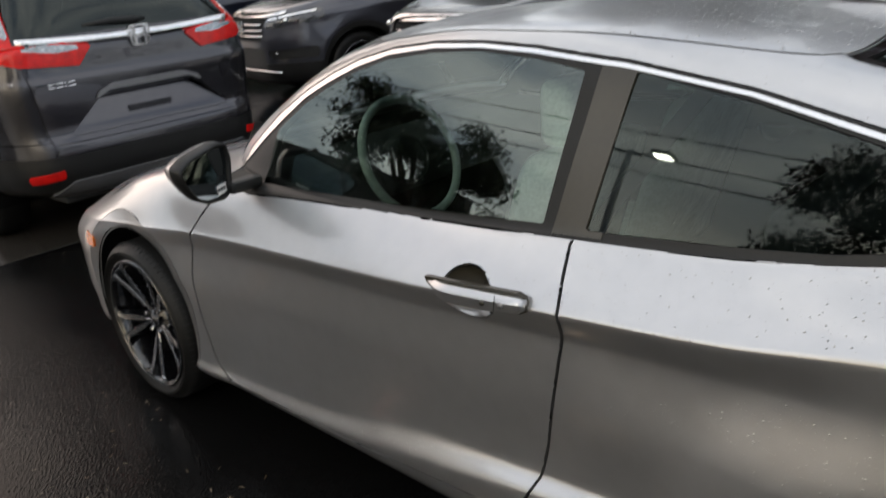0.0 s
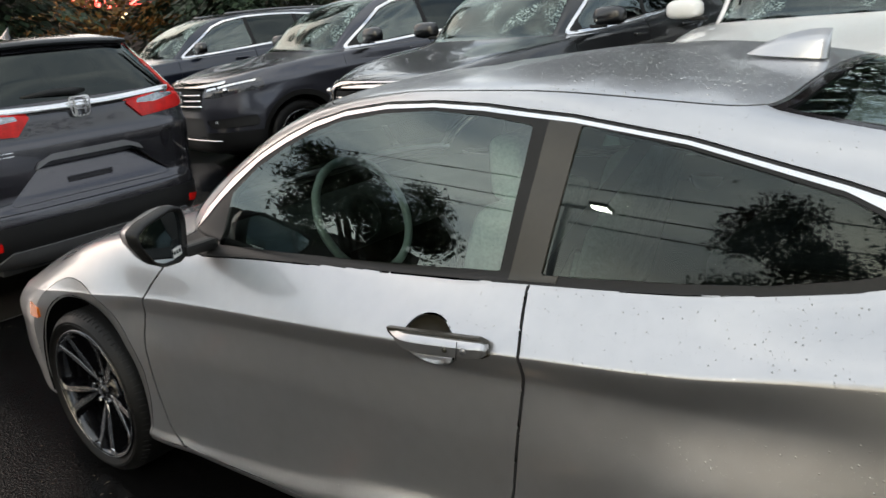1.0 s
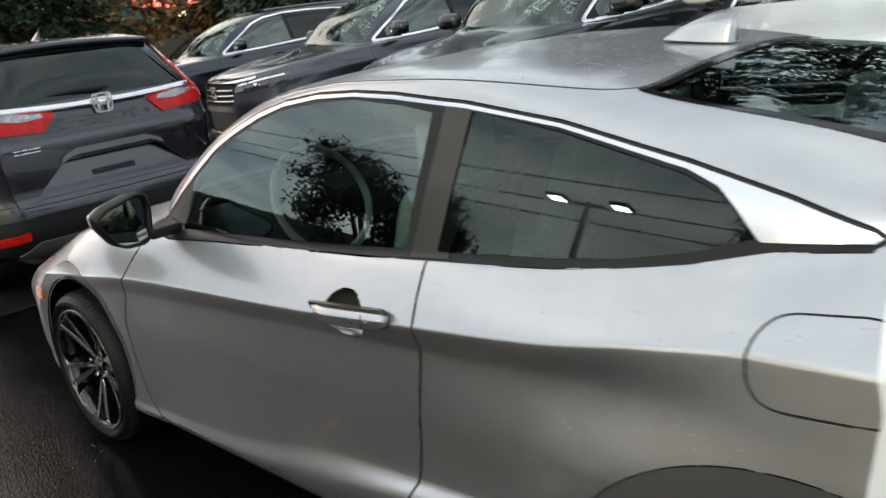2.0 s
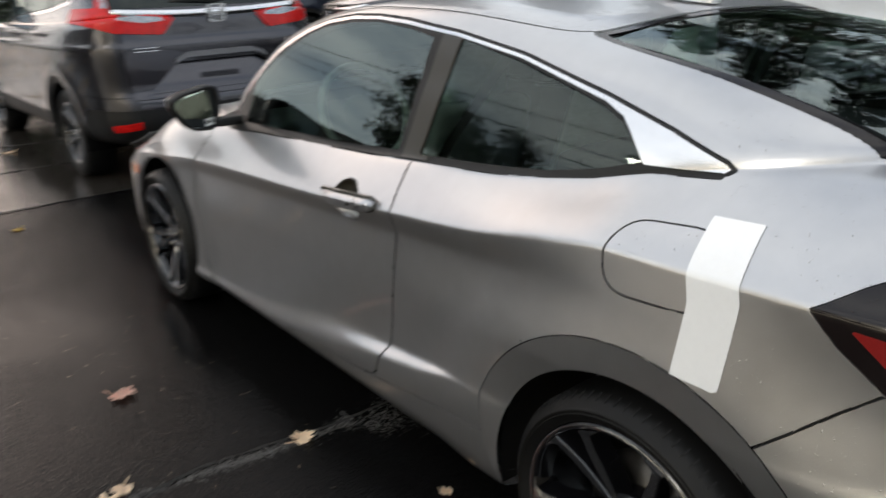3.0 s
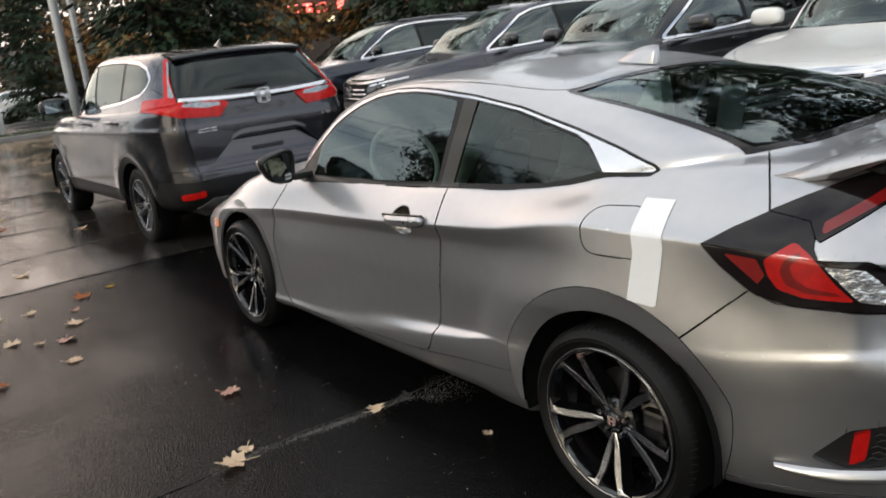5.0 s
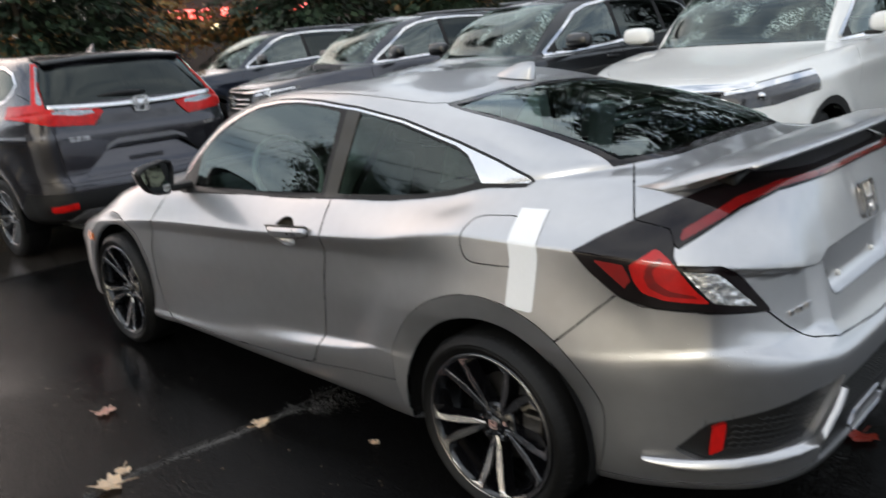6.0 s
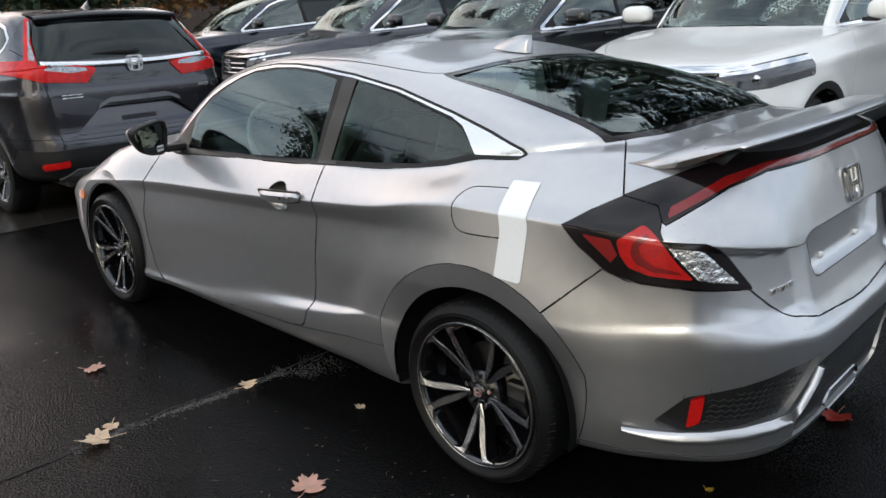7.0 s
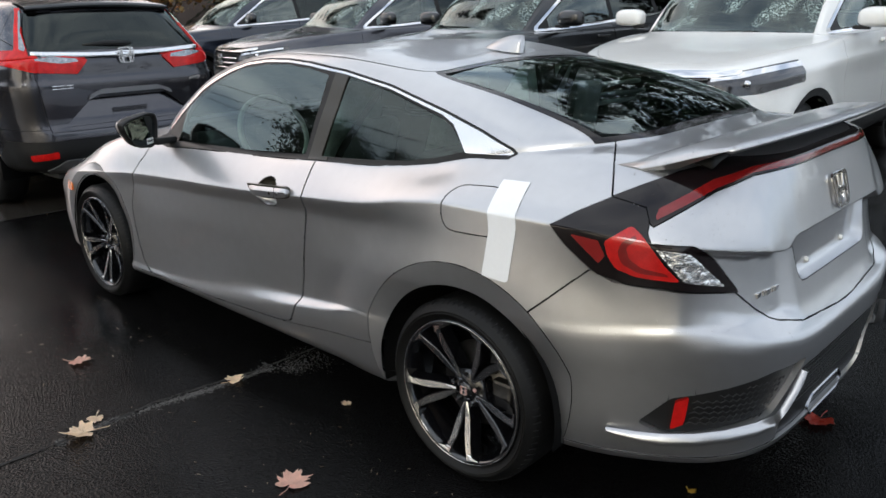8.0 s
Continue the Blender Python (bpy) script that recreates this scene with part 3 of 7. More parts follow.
# ---- wheels ----
def wheel(parent, x, side, radius, rim_r, width, spokes_fn, out=0.882):
    """A tyre on its rim; local y = 0 is the outer face. side -1: the left of the car."""
    e = new("wheel")
    e.parent = parent
    e.matrix_local = pose(x, side * out, radius - 0.006, 0, 0, 0 if side < 0 else 180)
    bm = bmesh.new()
    w, r, k = width, radius, rim_r
    prof = [(k, 0.02), (k + 0.008, 0.010), (k + 0.03, 0.003), (k + 0.5 * (r - k), 0.0), (r - 0.03, 0.006), (r - 0.012, 0.018), (r - 0.002, 0.04), (r, w * 0.5), (r - 0.002, w - 0.04), (r - 0.02, w - 0.012), (k + 0.4 * (r - k), w), (k, w - 0.02)]
    lathe(bm, prof, 96)
    for rr_, y_ in ((r - 0.036, 0.0045), (k + 0.024, 0.0020)):
        lathe(bm, [(rr_ - 0.002, y_ + 0.001), (rr_, y_ - 0.0025), (rr_ + 0.002, y_ + 0.001)], 96)
    ty = part("tyre", bm, RUBBER, e, smooth=True)
    bm = bmesh.new()
    for i in range(80):
        a = 2 * math.pi * i / 80
        m = Matrix.Rotation(a, 4, "Y") @ Matrix.Translation((r - 0.0066, 0.029, 0)) @ Matrix.Rotation(-0.43, 4, "Z")
        bmesh.ops.create_cube(bm, size=1, matrix=m @ Matrix.Diagonal((0.0024, 0.026, 0.0034, 1)))
    tagged(part("tread_pattern", bm, GAP, ty, "dark slots in the tread shoulder", smooth=False), kind="stuff")
    spokes_fn(e, rim_r, width)
    return e


def coupe_spokes(e, k, w, dark_mat=None, face_mat=None):
    dark_mat, face_mat = dark_mat or RIM_DARK, face_mat or RIM_CUT
    bm = bmesh.new()
    lathe(bm, [(k + 0.002, 0.016), (k - 0.002, 0.008), (k - 0.012, 0.010), (k - 0.018, 0.03), (k - 0.03, 0.10), (k - 0.03, w - 0.03), (k, w - 0.02)], 96)
    part("rim_barrel", bm, RIM_DARK, e)
    bm = bmesh.new()
    lathe(bm, [(k - 0.0020, 0.0070), (k - 0.0038, 0.0062), (k - 0.0056, 0.0075)], 96)
    part("rim_edge", bm, RIM_CUT, e, "bright machined rim edge")
    bm = bmesh.new()
    lathe(bm, [(0.0, 0.115), (0.15, 0.115), (0.15, 0.135)], 48)
    part("brake_disc", bm, DISC, e, "grey steel brake disc")
    bm = bmesh.new()
    box(bm, 0.085, 0.165, 0.085, 0.15, -0.055, 0.055, 0.012)
    part("brake_caliper", bm, DISC, e, smooth=False)
    bm = bmesh.new()
    lathe(bm, [(0.0, 0.052), (0.02, 0.052), (0.035, 0.058), (0.066, 0.062), (0.074, 0.08), (0.074, 0.12)], 48)
    part("hub", bm, RIM_DARK, e)
    def at(r, a, off, y):
        return Vector((r * math.cos(a) - off * math.sin(a), y, r * math.sin(a) + off * math.cos(a)))
    for i in range(5):
        a0 = radians(54) + 2 * math.pi * i / 5
        for half in (-1, 1):
            # one of a pair of straight blades that part towards the rim, where the bright face hooks outwards
            rows = ((0.046, 0.001, 0.046, 0.007), (0.095, 0.007, 0.090, 0.023), (0.150, 0.014, 0.146, 0.037), (0.180, 0.022, 0.176, 0.042), (0.218, 0.036, 0.216, 0.055), (0.229, 0.039, 0.221, 0.063), (0.2365, 0.041, 0.2235, 0.090))
            dark, cutf = bmesh.new(), bmesh.new()
            quads, q2 = [], []
            for r0, o0, r1, o1 in rows:
                y = 0.050 - 0.041 * ((r0 - 0.046) / 0.18) ** 1.2
                quads.append([dark.verts.new(at(r_, a0, half * o_, yy)) for r_, o_, yy in ((r0, o0 - 0.012, y + 0.05), (r0, o0 - 0.0035, y + 0.003), (r1, o1 + 0.002, y + 0.003), (r1, o1 + 0.008, y + 0.05))])
                q2.append([cutf.verts.new(at(r_, a0, half * o_, y + dy)) for r_, o_, dy in ((r0, o0, 0.0), (r1, o1, 0.0025))])
            for A, B in zip(quads, quads[1:]):
                for j in range(3):
                    dark.faces.new((A[j], A[j + 1], B[j + 1], B[j]))
            for A, B in zip(q2, q2[1:]):
                cutf.faces.new((A[0], A[1], B[1], B[0]))
            rr = bmesh.ops.extrude_face_region(cutf, geom=cutf.faces[:])
            for v in rr["geom"]:
                if isinstance(v, bmesh.types.BMVert):
                    v.co.y += 0.005
            bmesh.ops.recalc_face_normals(cutf, faces=cutf.faces[:])
            bmesh.ops.recalc_face_normals(dark, faces=dark.faces[:])
            part("spoke", dark, dark_mat, e, smooth=False)
            part("spoke_face", cutf, face_mat, e, "machined silver spoke face", smooth=False)
        bm = bmesh.new()
        a = a0 + math.pi / 5
        bmesh.ops.create_cone(bm, cap_ends=True, segments=6, radius1=0.010, radius2=0.009, depth=0.03, matrix=Matrix.Translation((0.052 * math.cos(a), 0.056, 0.052 * math.sin(a))) @ Matrix.Rotation(math.pi / 2, 4, "X"))
        part("lug_nut", bm, CHROME, e, smooth=False)
    bm = bmesh.new()
    lathe(bm, [(0.0, 0.043), (0.022, 0.044), (0.027, 0.048), (0.028, 0.06)], 32)
    part("centre_cap", bm, RIM_DARK, e)
    bm = bmesh.new()
    emblem(bm, 0.030, lambda a, b, h: (a, 0.043 - h, b))
    part("cap_emblem", bm, CHROME, e, "small chrome emblem", smooth=False)


def emblem(bm, size, to3d, depth=0.004):
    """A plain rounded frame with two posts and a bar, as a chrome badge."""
    h, w = size * 0.5, size * 0.58
    outer = rounded([(-w, h), (w, h), (w * 0.82, -h), (-w * 0.82, -h)], size * 0.22, 4)
    inner = [(a * 0.86, b * 0.84) for a, b in outer]
    n = len(outer)
    ro = [[bm.verts.new(to3d(a, b, z)) for a, b in ring_] for ring_, z in ((outer, 0.0), (outer, depth), (inner, depth), (inner, 0.0))]
    for A, B in zip(ro, ro[1:]):
        for i in range(n):
            j = (i + 1) % n
            bm.faces.new((A[i], A[j], B[j], B[i]))
    for sx in (-1, 1):
        prism(bm, [(sx * w * 0.40, h * 0.80), (sx * w * 0.68, h * 0.80), (sx * w * 0.55, -h * 0.80), (sx * w * 0.30, -h * 0.80)], depth, to3d)
    prism(bm, [(-w * 0.42, h * 0.12), (w * 0.42, h * 0.12), (w * 0.40, -h * 0.14), (-w * 0.40, -h * 0.14)], depth, to3d)
    bmesh.ops.recalc_face_normals(bm, faces=bm.faces[:])


# ---- the silver coupe ----
S = []
S.append(ring(-3.40, 0.81, 0.81, [(-3.5, 0.19), (-2.2, 0.20), (-0.4, 0.215), (0.8, 0.225)], 6.0, 4.6))
S.append(ring(-3.46, 0.87, 0.872, [(-3.5, 0.21), (-2.2, 0.228), (-0.4, 0.24), (0.8, 0.25)], 9.0, 4.6))
S.append(ring(-3.50, 0.885, [(-3.0, 0.87), (-2.0, 0.893), (-0.9, 0.896), (-0.46, 0.900), (0.3, 0.90)], [(-3.5, 0.28), (-2.2, 0.258), (-1.7, 0.272), (-1.2, 0.335), (-0.94, 0.384), (-0.70, 0.426), (-0.46, 0.478), (-0.25, 0.44), (0.3, 0.37), (0.8, 0.37)], 9.0, 4.6))
S.append(ring(-3.52, 0.902, [(-3.0, 0.875), (-2.0, 0.880), (-1.5, 0.875), (-1.2, 0.867), (-0.94, 0.863), (-0.70, 0.873), (-0.46, 0.897), (0.3, 0.905)], [(-3.5, 0.36), (-2.2, 0.290), (-1.7, 0.325), (-1.2, 0.415), (-0.94, 0.434), (-0.70, 0.464), (-0.46, 0.496), (-0.25, 0.50), (0.8, 0.46)], 9.0, 4.6))
S.append(ring(-3.53, 0.915, [(-3.0, 0.885), (-2.0, 0.872), (-1.0, 0.868), (-0.4, 0.895), (0.0, 0.9152), (0.4, 0.9145)], [(-3.5, 0.48), (-2.0, 0.56), (-0.8, 0.62), (-0.2, 0.66), (0.38, 0.636), (0.6, 0.660), (0.72, 0.674), (0.80, 0.668), (0.87, 0.638), (0.915, 0.600)], 8.0, 4.7))
S.append(ring(-3.53, 0.897, [(-3.0, 0.885), (-2.0, 0.872), (-1.0, 0.8685), (-0.4, 0.894), (0.0, 0.9142), (0.4, 0.9135), (0.6, 0.911)], [(-3.5, 0.485), (-2.0, 0.575), (-0.8, 0.636), (-0.2, 0.678), (0.38, 0.668), (0.6, 0.688), (0.72, 0.699), (0.80, 0.692), (0.86, 0.660), (0.90, 0.620)], 8.0, 4.7))
S.append(ring(-3.58, 0.860, [(-3.0, 0.885), (-2.2, 0.863), (-1.0, 0.867), (-0.5, 0.875), (0.0, 0.894), (0.3, 0.898), (0.55, 0.896)], [(-3.5, 0.53), (-2.25, 0.70), (-1.2, 0.765), (-0.5, 0.81), (0.0, 0.84), (0.4, 0.80), (0.6, 0.775), (0.75, 0.748), (0.81, 0.722), (0.86, 0.690)], 7.0, 5.2))
S.append(ring(-3.57, 0.815, [(-3.0, 0.880), (-2.25, 0.876), (-1.0, 0.893), (-0.3, 0.893), (0.1, 0.890), (0.4, 0.888)], [(-3.5, 0.60), (-3.05, 0.665), (-2.25, 0.760), (-1.2, 0.830), (-0.8, 0.862), (-0.48, 0.890), (-0.22, 0.930), (-0.05, 0.948), (0.35, 0.942), (0.8, 0.88)], 5.5, 6.0))
S.append(ring(-3.56, 0.812, [(-3.0, 0.877), (-2.25, 0.873), (-1.0, 0.889), (-0.3, 0.888), (0.1, 0.884), (0.4, 0.880)], [(-3.5, 0.607), (-3.05, 0.672), (-2.25, 0.768), (-1.2, 0.838), (-0.8, 0.870), (-0.48, 0.899), (-0.22, 0.942), (-0.05, 0.961), (0.35, 0.956), (0.8, 0.912)], 5.3, 6.0))
S.append(ring(-3.48, 0.785, [(-3.0, 0.80), (-2.5, 0.805), (-2.0, 0.800), (-0.83, 0.795), (-0.2, 0.760), (0.08, 0.722), (0.35, 0.690), (0.8, 0.66)], [(-3.5, 0.68), (-3.05, 0.76), (-2.7, 0.865), (-2.4, 0.918), (-2.0, 0.936), (-1.27, 0.950), (-0.83, 0.978), (-0.5, 1.000), (-0.22, 1.038), (-0.08, 1.068), (0.08, 1.088), (0.35, 1.105), (0.6, 1.115), (0.8, 1.105)], 3.6, 4.8, 0.012))
S.append(ring(-2.28, 0.42, [(-2.0, 0.785), (-0.83, 0.786), (-0.2, 0.748), (0.08, 0.705), (0.36, 0.60)], [(-2.3, 0.985), (-2.05, 0.965), (-1.27, 0.962), (-0.83, 0.990), (-0.5, 1.012), (-0.22, 1.052), (-0.08, 1.082), (0.1, 1.108), (0.36, 1.137)], 6.0, 6.0, 0.015, True))
S.append(ring(-1.90, 0.05, [(-1.8, 0.712), (-1.2, 0.716), (-0.8, 0.713), (-0.3, 0.688), (0.0, 0.610)], [(-1.85, 1.205), (-1.4, 1.185), (-0.8, 1.175), (-0.3, 1.19), (0.0, 1.238)], 9.0, 9.0, 0.03, True))
S.append(ring(-1.66, -0.40, [(-1.6, 0.590), (-1.4, 0.605), (-0.95, 0.622), (-0.42, 0.562)], [(-1.62, 1.322), (-1.40, 1.352), (-1.2, 1.366), (-0.95, 1.364), (-0.42, 1.313)], 9.0, 13.0, 0.035, True))
S.append(ring(-1.54, -0.48, [(-1.5, 0.44), (-1.3, 0.45), (-0.9, 0.47), (-0.45, 0.42)], [(-1.54, 1.348), (-1.35, 1.373), (-1.1, 1.388), (-0.9, 1.386), (-0.45, 1.342)], 5.0, 13.0, 0.012, True))
S.append(ring(-1.30, -0.62, 0.0, [(-1.3, 1.388), (-1.05, 1.402), (-0.62, 1.368)], 5.0, 5.0, 0.0, True))

COLS = (40, 60, 170, 34, 70)
ARCH = {0.0: 0.450, -2.70: 0.436}   # where the flat band round each wheel opening begins
C_COWL, C_BACK = COLS[0] + COLS[1], COLS[0] + COLS[1] + COLS[2]
G, vs = skin(S, (3, 4, 6, 8, 3, 9, 14, 8, 14, 8, 15, 15, 6, 6), COLS, -2.0, 0.36, ((0, 0.318, ARCH[0.0], 0.68, 0.016, 0), (-2.70, 0.318, ARCH[-2.70], 0.62, 0.013, 0)), [0, 1, 2, 3, 4, 4.3, 5, 6, 7, 8, 9, 10, 11, 12, 13])
# the boot lid leans outwards down to a fold, and its lower half stands back under it
_y, _z = np.abs(G[..., 1]), G[..., 2]
_over = _z - np.interp(_y, [0.36, 0.42, 0.65, 0.75], [0.908, 0.874, 0.904, 0.925])
_lean = np.interp(_over, [0.0, 0.17], [0.034, 0.0]) * (_over >= 0) * np.clip((0.66 - _y) / 0.14, 0, 1)
_back = np.clip(-_over / 0.016, 0, 1) * np.clip((_z - 0.64) / 0.05, 0, 1) * np.clip((_y - 0.34) / 0.06, 0, 1)
_ease = np.where(_over < 0, 0.034 * np.clip(1 + _over / 0.016, 0, 1) * np.clip((0.66 - _y) / 0.14, 0, 1), 0)
G[..., 0] += np.clip((G[..., 0] - 0.68) / 0.08, 0, 1) * (_lean + _ease - 0.024 * _back)


def arch_edge(hx, z):
    """Radius at which the flat band round a wheel opening begins: full over the wheel, thin beside it."""
    return 0.374 + (ARCH[hx] - 0.374) * np.clip((z - 0.24) / 0.26, 0.10, 1.0)


def tail_x(y, z):
    """How far back the tail reaches at a place across and up."""
    near = np.where(G[..., 0] > 0.55, (G[..., 1] + abs(y)) ** 2 + (G[..., 2] - z) ** 2, 9.0)
    i = np.argsort(near, axis=None)[:6]
    w = 1 / (near.ravel()[i] + 1e-6)
    return float((G[..., 0].ravel()[i] * w).sum() / w.sum())


def sideways(poly, grow=0.0, zmin=0.0):
    """Inside an outline drawn on the side of a car (along, up)."""
    return lambda x, y, z, v, c: np.where((y < -0.45) & (z > zmin), outline_distance(x, z, poly) - grow, 1.0)


def corner(poly, grow=0.0):
    """Inside an outline drawn on the rear corner: across the corner at 30 degrees to the tail, and up."""
    return lambda x, y, z, v, c: np.where((x > 0.12) & (v < 9.0), outline_distance(0.863 * x + 0.505 * y, z, poly) - grow, 1.0)


def build_coupe():
    body = Cutter(G, vs)
    for hx in (0.0, -2.70):
        body.cut(lambda x, y, z, v, c, hx=hx: np.where(y < -0.5, np.hypot(x - hx, z - 0.318) - 0.372, 1.0), "hole")
    for hx, k in ((0.0, "arch_rear"), (-2.70, "arch_front")):
        body.cut(lambda x, y, z, v, c, hx=hx: np.where(y < -0.5, np.hypot(x - hx, z - 0.318) - arch_edge(hx, z), 1.0), k, over=("",))
    # window band: outline, bright moulding inside it, black surround inside that
    dlo = [(-2.12, 0.940), (-2.06, 1.030), (-1.908, 1.137), (-1.765, 1.214), (-1.664, 1.263), (-1.568, 1.300), (-1.45, 1.328), (-1.30, 1.345), (-1.15, 1.348), (-1.0, 1.341), (-0.775, 1.317), (-0.53, 1.275), (-0.25, 1.208), (-0.07, 1.157), (0.06, 1.112), (0.078, 1.098), (0.06, 1.083), (-0.085, 1.072), (-0.22, 1.040), (-0.35, 1.020), (-0.5, 1.004), (-0.83, 0.982), (-1.27, 0.957), (-1.74, 0.936), (-1.95, 0.922)]
    door_glass = [(-1.925, 0.948), (-1.905, 0.991), (-1.887, 1.049), (-1.872, 1.100), (-1.76, 1.178), (-1.657, 1.230), (-1.561, 1.270), (-1.45, 1.303), (-1.30, 1.322), (-1.15, 1.328), (-1.0, 1.318), (-0.872, 1.299), (-0.868, 1.295), (-0.905, 0.999), (-1.27, 0.976)]
    quarter = [(-0.755, 1.296), (-0.745, 1.297), (-0.53, 1.257), (-0.25, 1.186), (-0.19, 1.160), (-0.155, 1.130), (-0.112, 1.090), (-0.22, 1.060), (-0.35, 1.036), (-0.5, 1.022), (-0.80, 1.003)]
    below = [(-2.3, 0.82), (-2.034, 1.012), (-1.971, 1.060), (-1.879, 1.120), (-1.76, 1.194), (-1.657, 1.243), (-1.561, 1.282), (-1.45, 1.312), (-1.30, 1.330), (-1.15, 1.334), (-1.0, 1.326), (-0.775, 1.303), (-0.53, 1.262), (-0.25, 1.193), (-0.19, 1.168), (-0.155, 1.138), (-0.105, 1.086), (0.06, 1.091), (0.2, 1.09), (0.2, 0.85)]
    body.cut(sideways(dlo, 0, 0.9), "edge_trim", over=("",))
    body.cut(sideways(dlo, -0.006, 0.9), "moulding", over=("edge_trim",))
    body.cut(sideways(below, 0, 0.9), "window_trim", over=("moulding",))
    body.cut(sideways(door_glass, 0, 0.9), "door_glass", over=("window_trim",))
    body.cut(sideways(quarter, 0, 0.9), "quarter_glass", over=("window_trim",))
    body.cut(lambda x, y, z, v, c: np.maximum(np.abs(x + 0.818 - (z - 1.0) * 0.15) - 0.058, 0.9 - z), "pillar", over=("window_trim",))
    body.cut(lambda x, y, z, v, c: np.maximum.reduce([(C_BACK - c) / 60 + 0.02, (9.04 - v) * 0.3, (v - 10.985) * 0.3]), "rear_glass", over=("",))
    body.cut(lambda x, y, z, v, c: np.maximum.reduce([(C_BACK - c) / 60 + 0.10, (9.16 - v) * 0.3, (v - 10.93) * 0.3]), "rear_clear", over=("rear_glass",))
    body.cut(lambda x, y, z, v, c: np.maximum.reduce([(c - C_COWL) / 60 + 0.06, (9.03 - v) * 0.3, (v - 10.95) * 0.3]), "windscreen", over=("",))
    door = rounded([(-2.10, 0.99), (-2.13, 0.88), (-2.19, 0.82), (-2.255, 0.735), (-2.275, 0.61), (-2.25, 0.46), (-2.20, 0.30), (-2.13, 0.258), (-1.55, 0.272), (-1.02, 0.302), (-0.925, 0.318), (-0.872, 0.42), (-0.845, 0.523), (-0.814, 0.716), (-0.790, 0.855), (-0.812, 0.93), (-0.832, 1.02), (-1.4, 1.0)], 0.03)
    body.cut(sideways(door), "door", over=("",))
    cup = [(-1.040 + 0.072 * math.cos(a), 0.843 + 0.057 * math.sin(a)) for a in np.linspace(0, 2 * math.pi, 28, endpoint=False)]
    body.cut(sideways(cup), "cup", over=("door",))
    # black here stands in for the dark reflection in the cup's upper part
    body.cut(lambda x, y, z, v, c: 0.852 - z, "cup_shade", over=("cup",))
    fuel = rounded([(-0.066, 0.872), (-0.070, 1.005), (0.14, 1.018), (0.16, 0.878)], 0.06, 6)
    body.cut(sideways(fuel), "fuel_door", over=("",))
    body.cut(lambda x, y, z, v, c: np.maximum(np.maximum(z - (0.312 + (x + 0.925) * 0.136), -0.935 - x), x + 0.2), "sill", over=("",))
    body.cut(lambda x, y, z, v, c: np.maximum(z - 0.262 - (x + 2.1) * 0.04, np.maximum(x + 0.92, -2.4 - x)), "sill", over=("",))
    mark = rounded([(-3.105, 0.560), (-3.105, 0.612), (-3.015, 0.606), (-3.022, 0.560)], 0.008)
    body.cut(sideways(mark), "marker", over=("", "arch_front"))
    # tail
    low = [(-0.30, 0.595), (-0.029, 0.835), (0.037, 0.806), (0.174, 0.798), (0.363, 0.780), (0.391, 0.753), (0.427, 0.719), (0.469, 0.686), (0.503, 0.671), (0.585, 0.648), (0.731, 0.629), (0.897, 0.620), (1.2, 0.614), (1.2, 0.0), (-0.6, 0.0), (-0.6, 0.33)]
    body.cut(corner(low), "bumper", over=("",))
    lamp = [(-0.148, 0.947), (-0.073, 0.986), (0.019, 1.026), (0.066, 1.018), (0.112, 1.008), (0.122, 0.975), (0.117, 0.948), (0.129, 0.925), (0.238, 0.921), (0.267, 0.909), (0.295, 0.881), (0.374, 0.778), (0.171, 0.803), (0.068, 0.806), (-0.009, 0.824), (-0.027, 0.834), (-0.104, 0.897)]
    body.cut(corner(lamp), "lamp", over=("", "bumper"))
    body.refine(("lamp",))
    body.cut(corner([(-0.092, 0.930), (-0.012, 0.922), (0.009, 0.880), (-0.008, 0.856)]), "lamp_red_side", over=("lamp",))
    body.cut(corner(rounded([(0.004, 0.923), (0.077, 0.966), (0.106, 0.943), (0.135, 0.910), (0.168, 0.866), (0.213, 0.823), (0.097, 0.829), (0.039, 0.847), (0.016, 0.880)], 0.012)), "lamp_red", over=("lamp",))
    body.cut(corner(rounded([(0.050, 0.923), (0.086, 0.944), (0.093, 0.935), (0.064, 0.912), (0.074, 0.880), (0.110, 0.856), (0.172, 0.846), (0.184, 0.836), (0.100, 0.841), (0.056, 0.862), (0.042, 0.892)], 0.01)), "lamp_core", over=("lamp_red",))
    body.cut(corner(rounded([(0.141, 0.912), (0.183, 0.908), (0.231, 0.903), (0.254, 0.882), (0.333, 0.800), (0.221, 0.823)], 0.006)), "lamp_clear", over=("lamp",))
    bar = [(0.019, 1.028), (0.066, 1.020), (0.114, 1.010), (0.124, 0.975), (0.132, 0.966), (0.296, 1.053), (0.40, 1.085), (0.478, 1.091), (0.62, 1.094), (1.2, 1.098), (1.2, 1.2), (0.45, 1.2), (0.30, 1.118), (0.20, 1.095), (0.10, 1.060)]
    body.cut(lambda x, y, z, v, c: np.maximum(corner(bar)(x, y, z, v, c), v - 8.12), "bar", over=("",))
    body.refine(("bar",))
    body.cut(lambda x, y, z, v, c: np.maximum(corner([(0.134, 0.978), (0.146, 1.008), (0.287, 1.078), (0.40, 1.105), (0.49, 1.110), (1.2, 1.116), (1.2, 1.103), (0.478, 1.096), (0.40, 1.090), (0.296, 1.058)])(x, y, z, v, c), v - 8.02), "bar_red", over=("bar",))
    body.cut(lambda x, y, z, v, c: np.where((x > 0.2) & (v < 9.2), 0.020 - (0.863 * x + 0.505 * y), 1.0), "lid", over=("",))
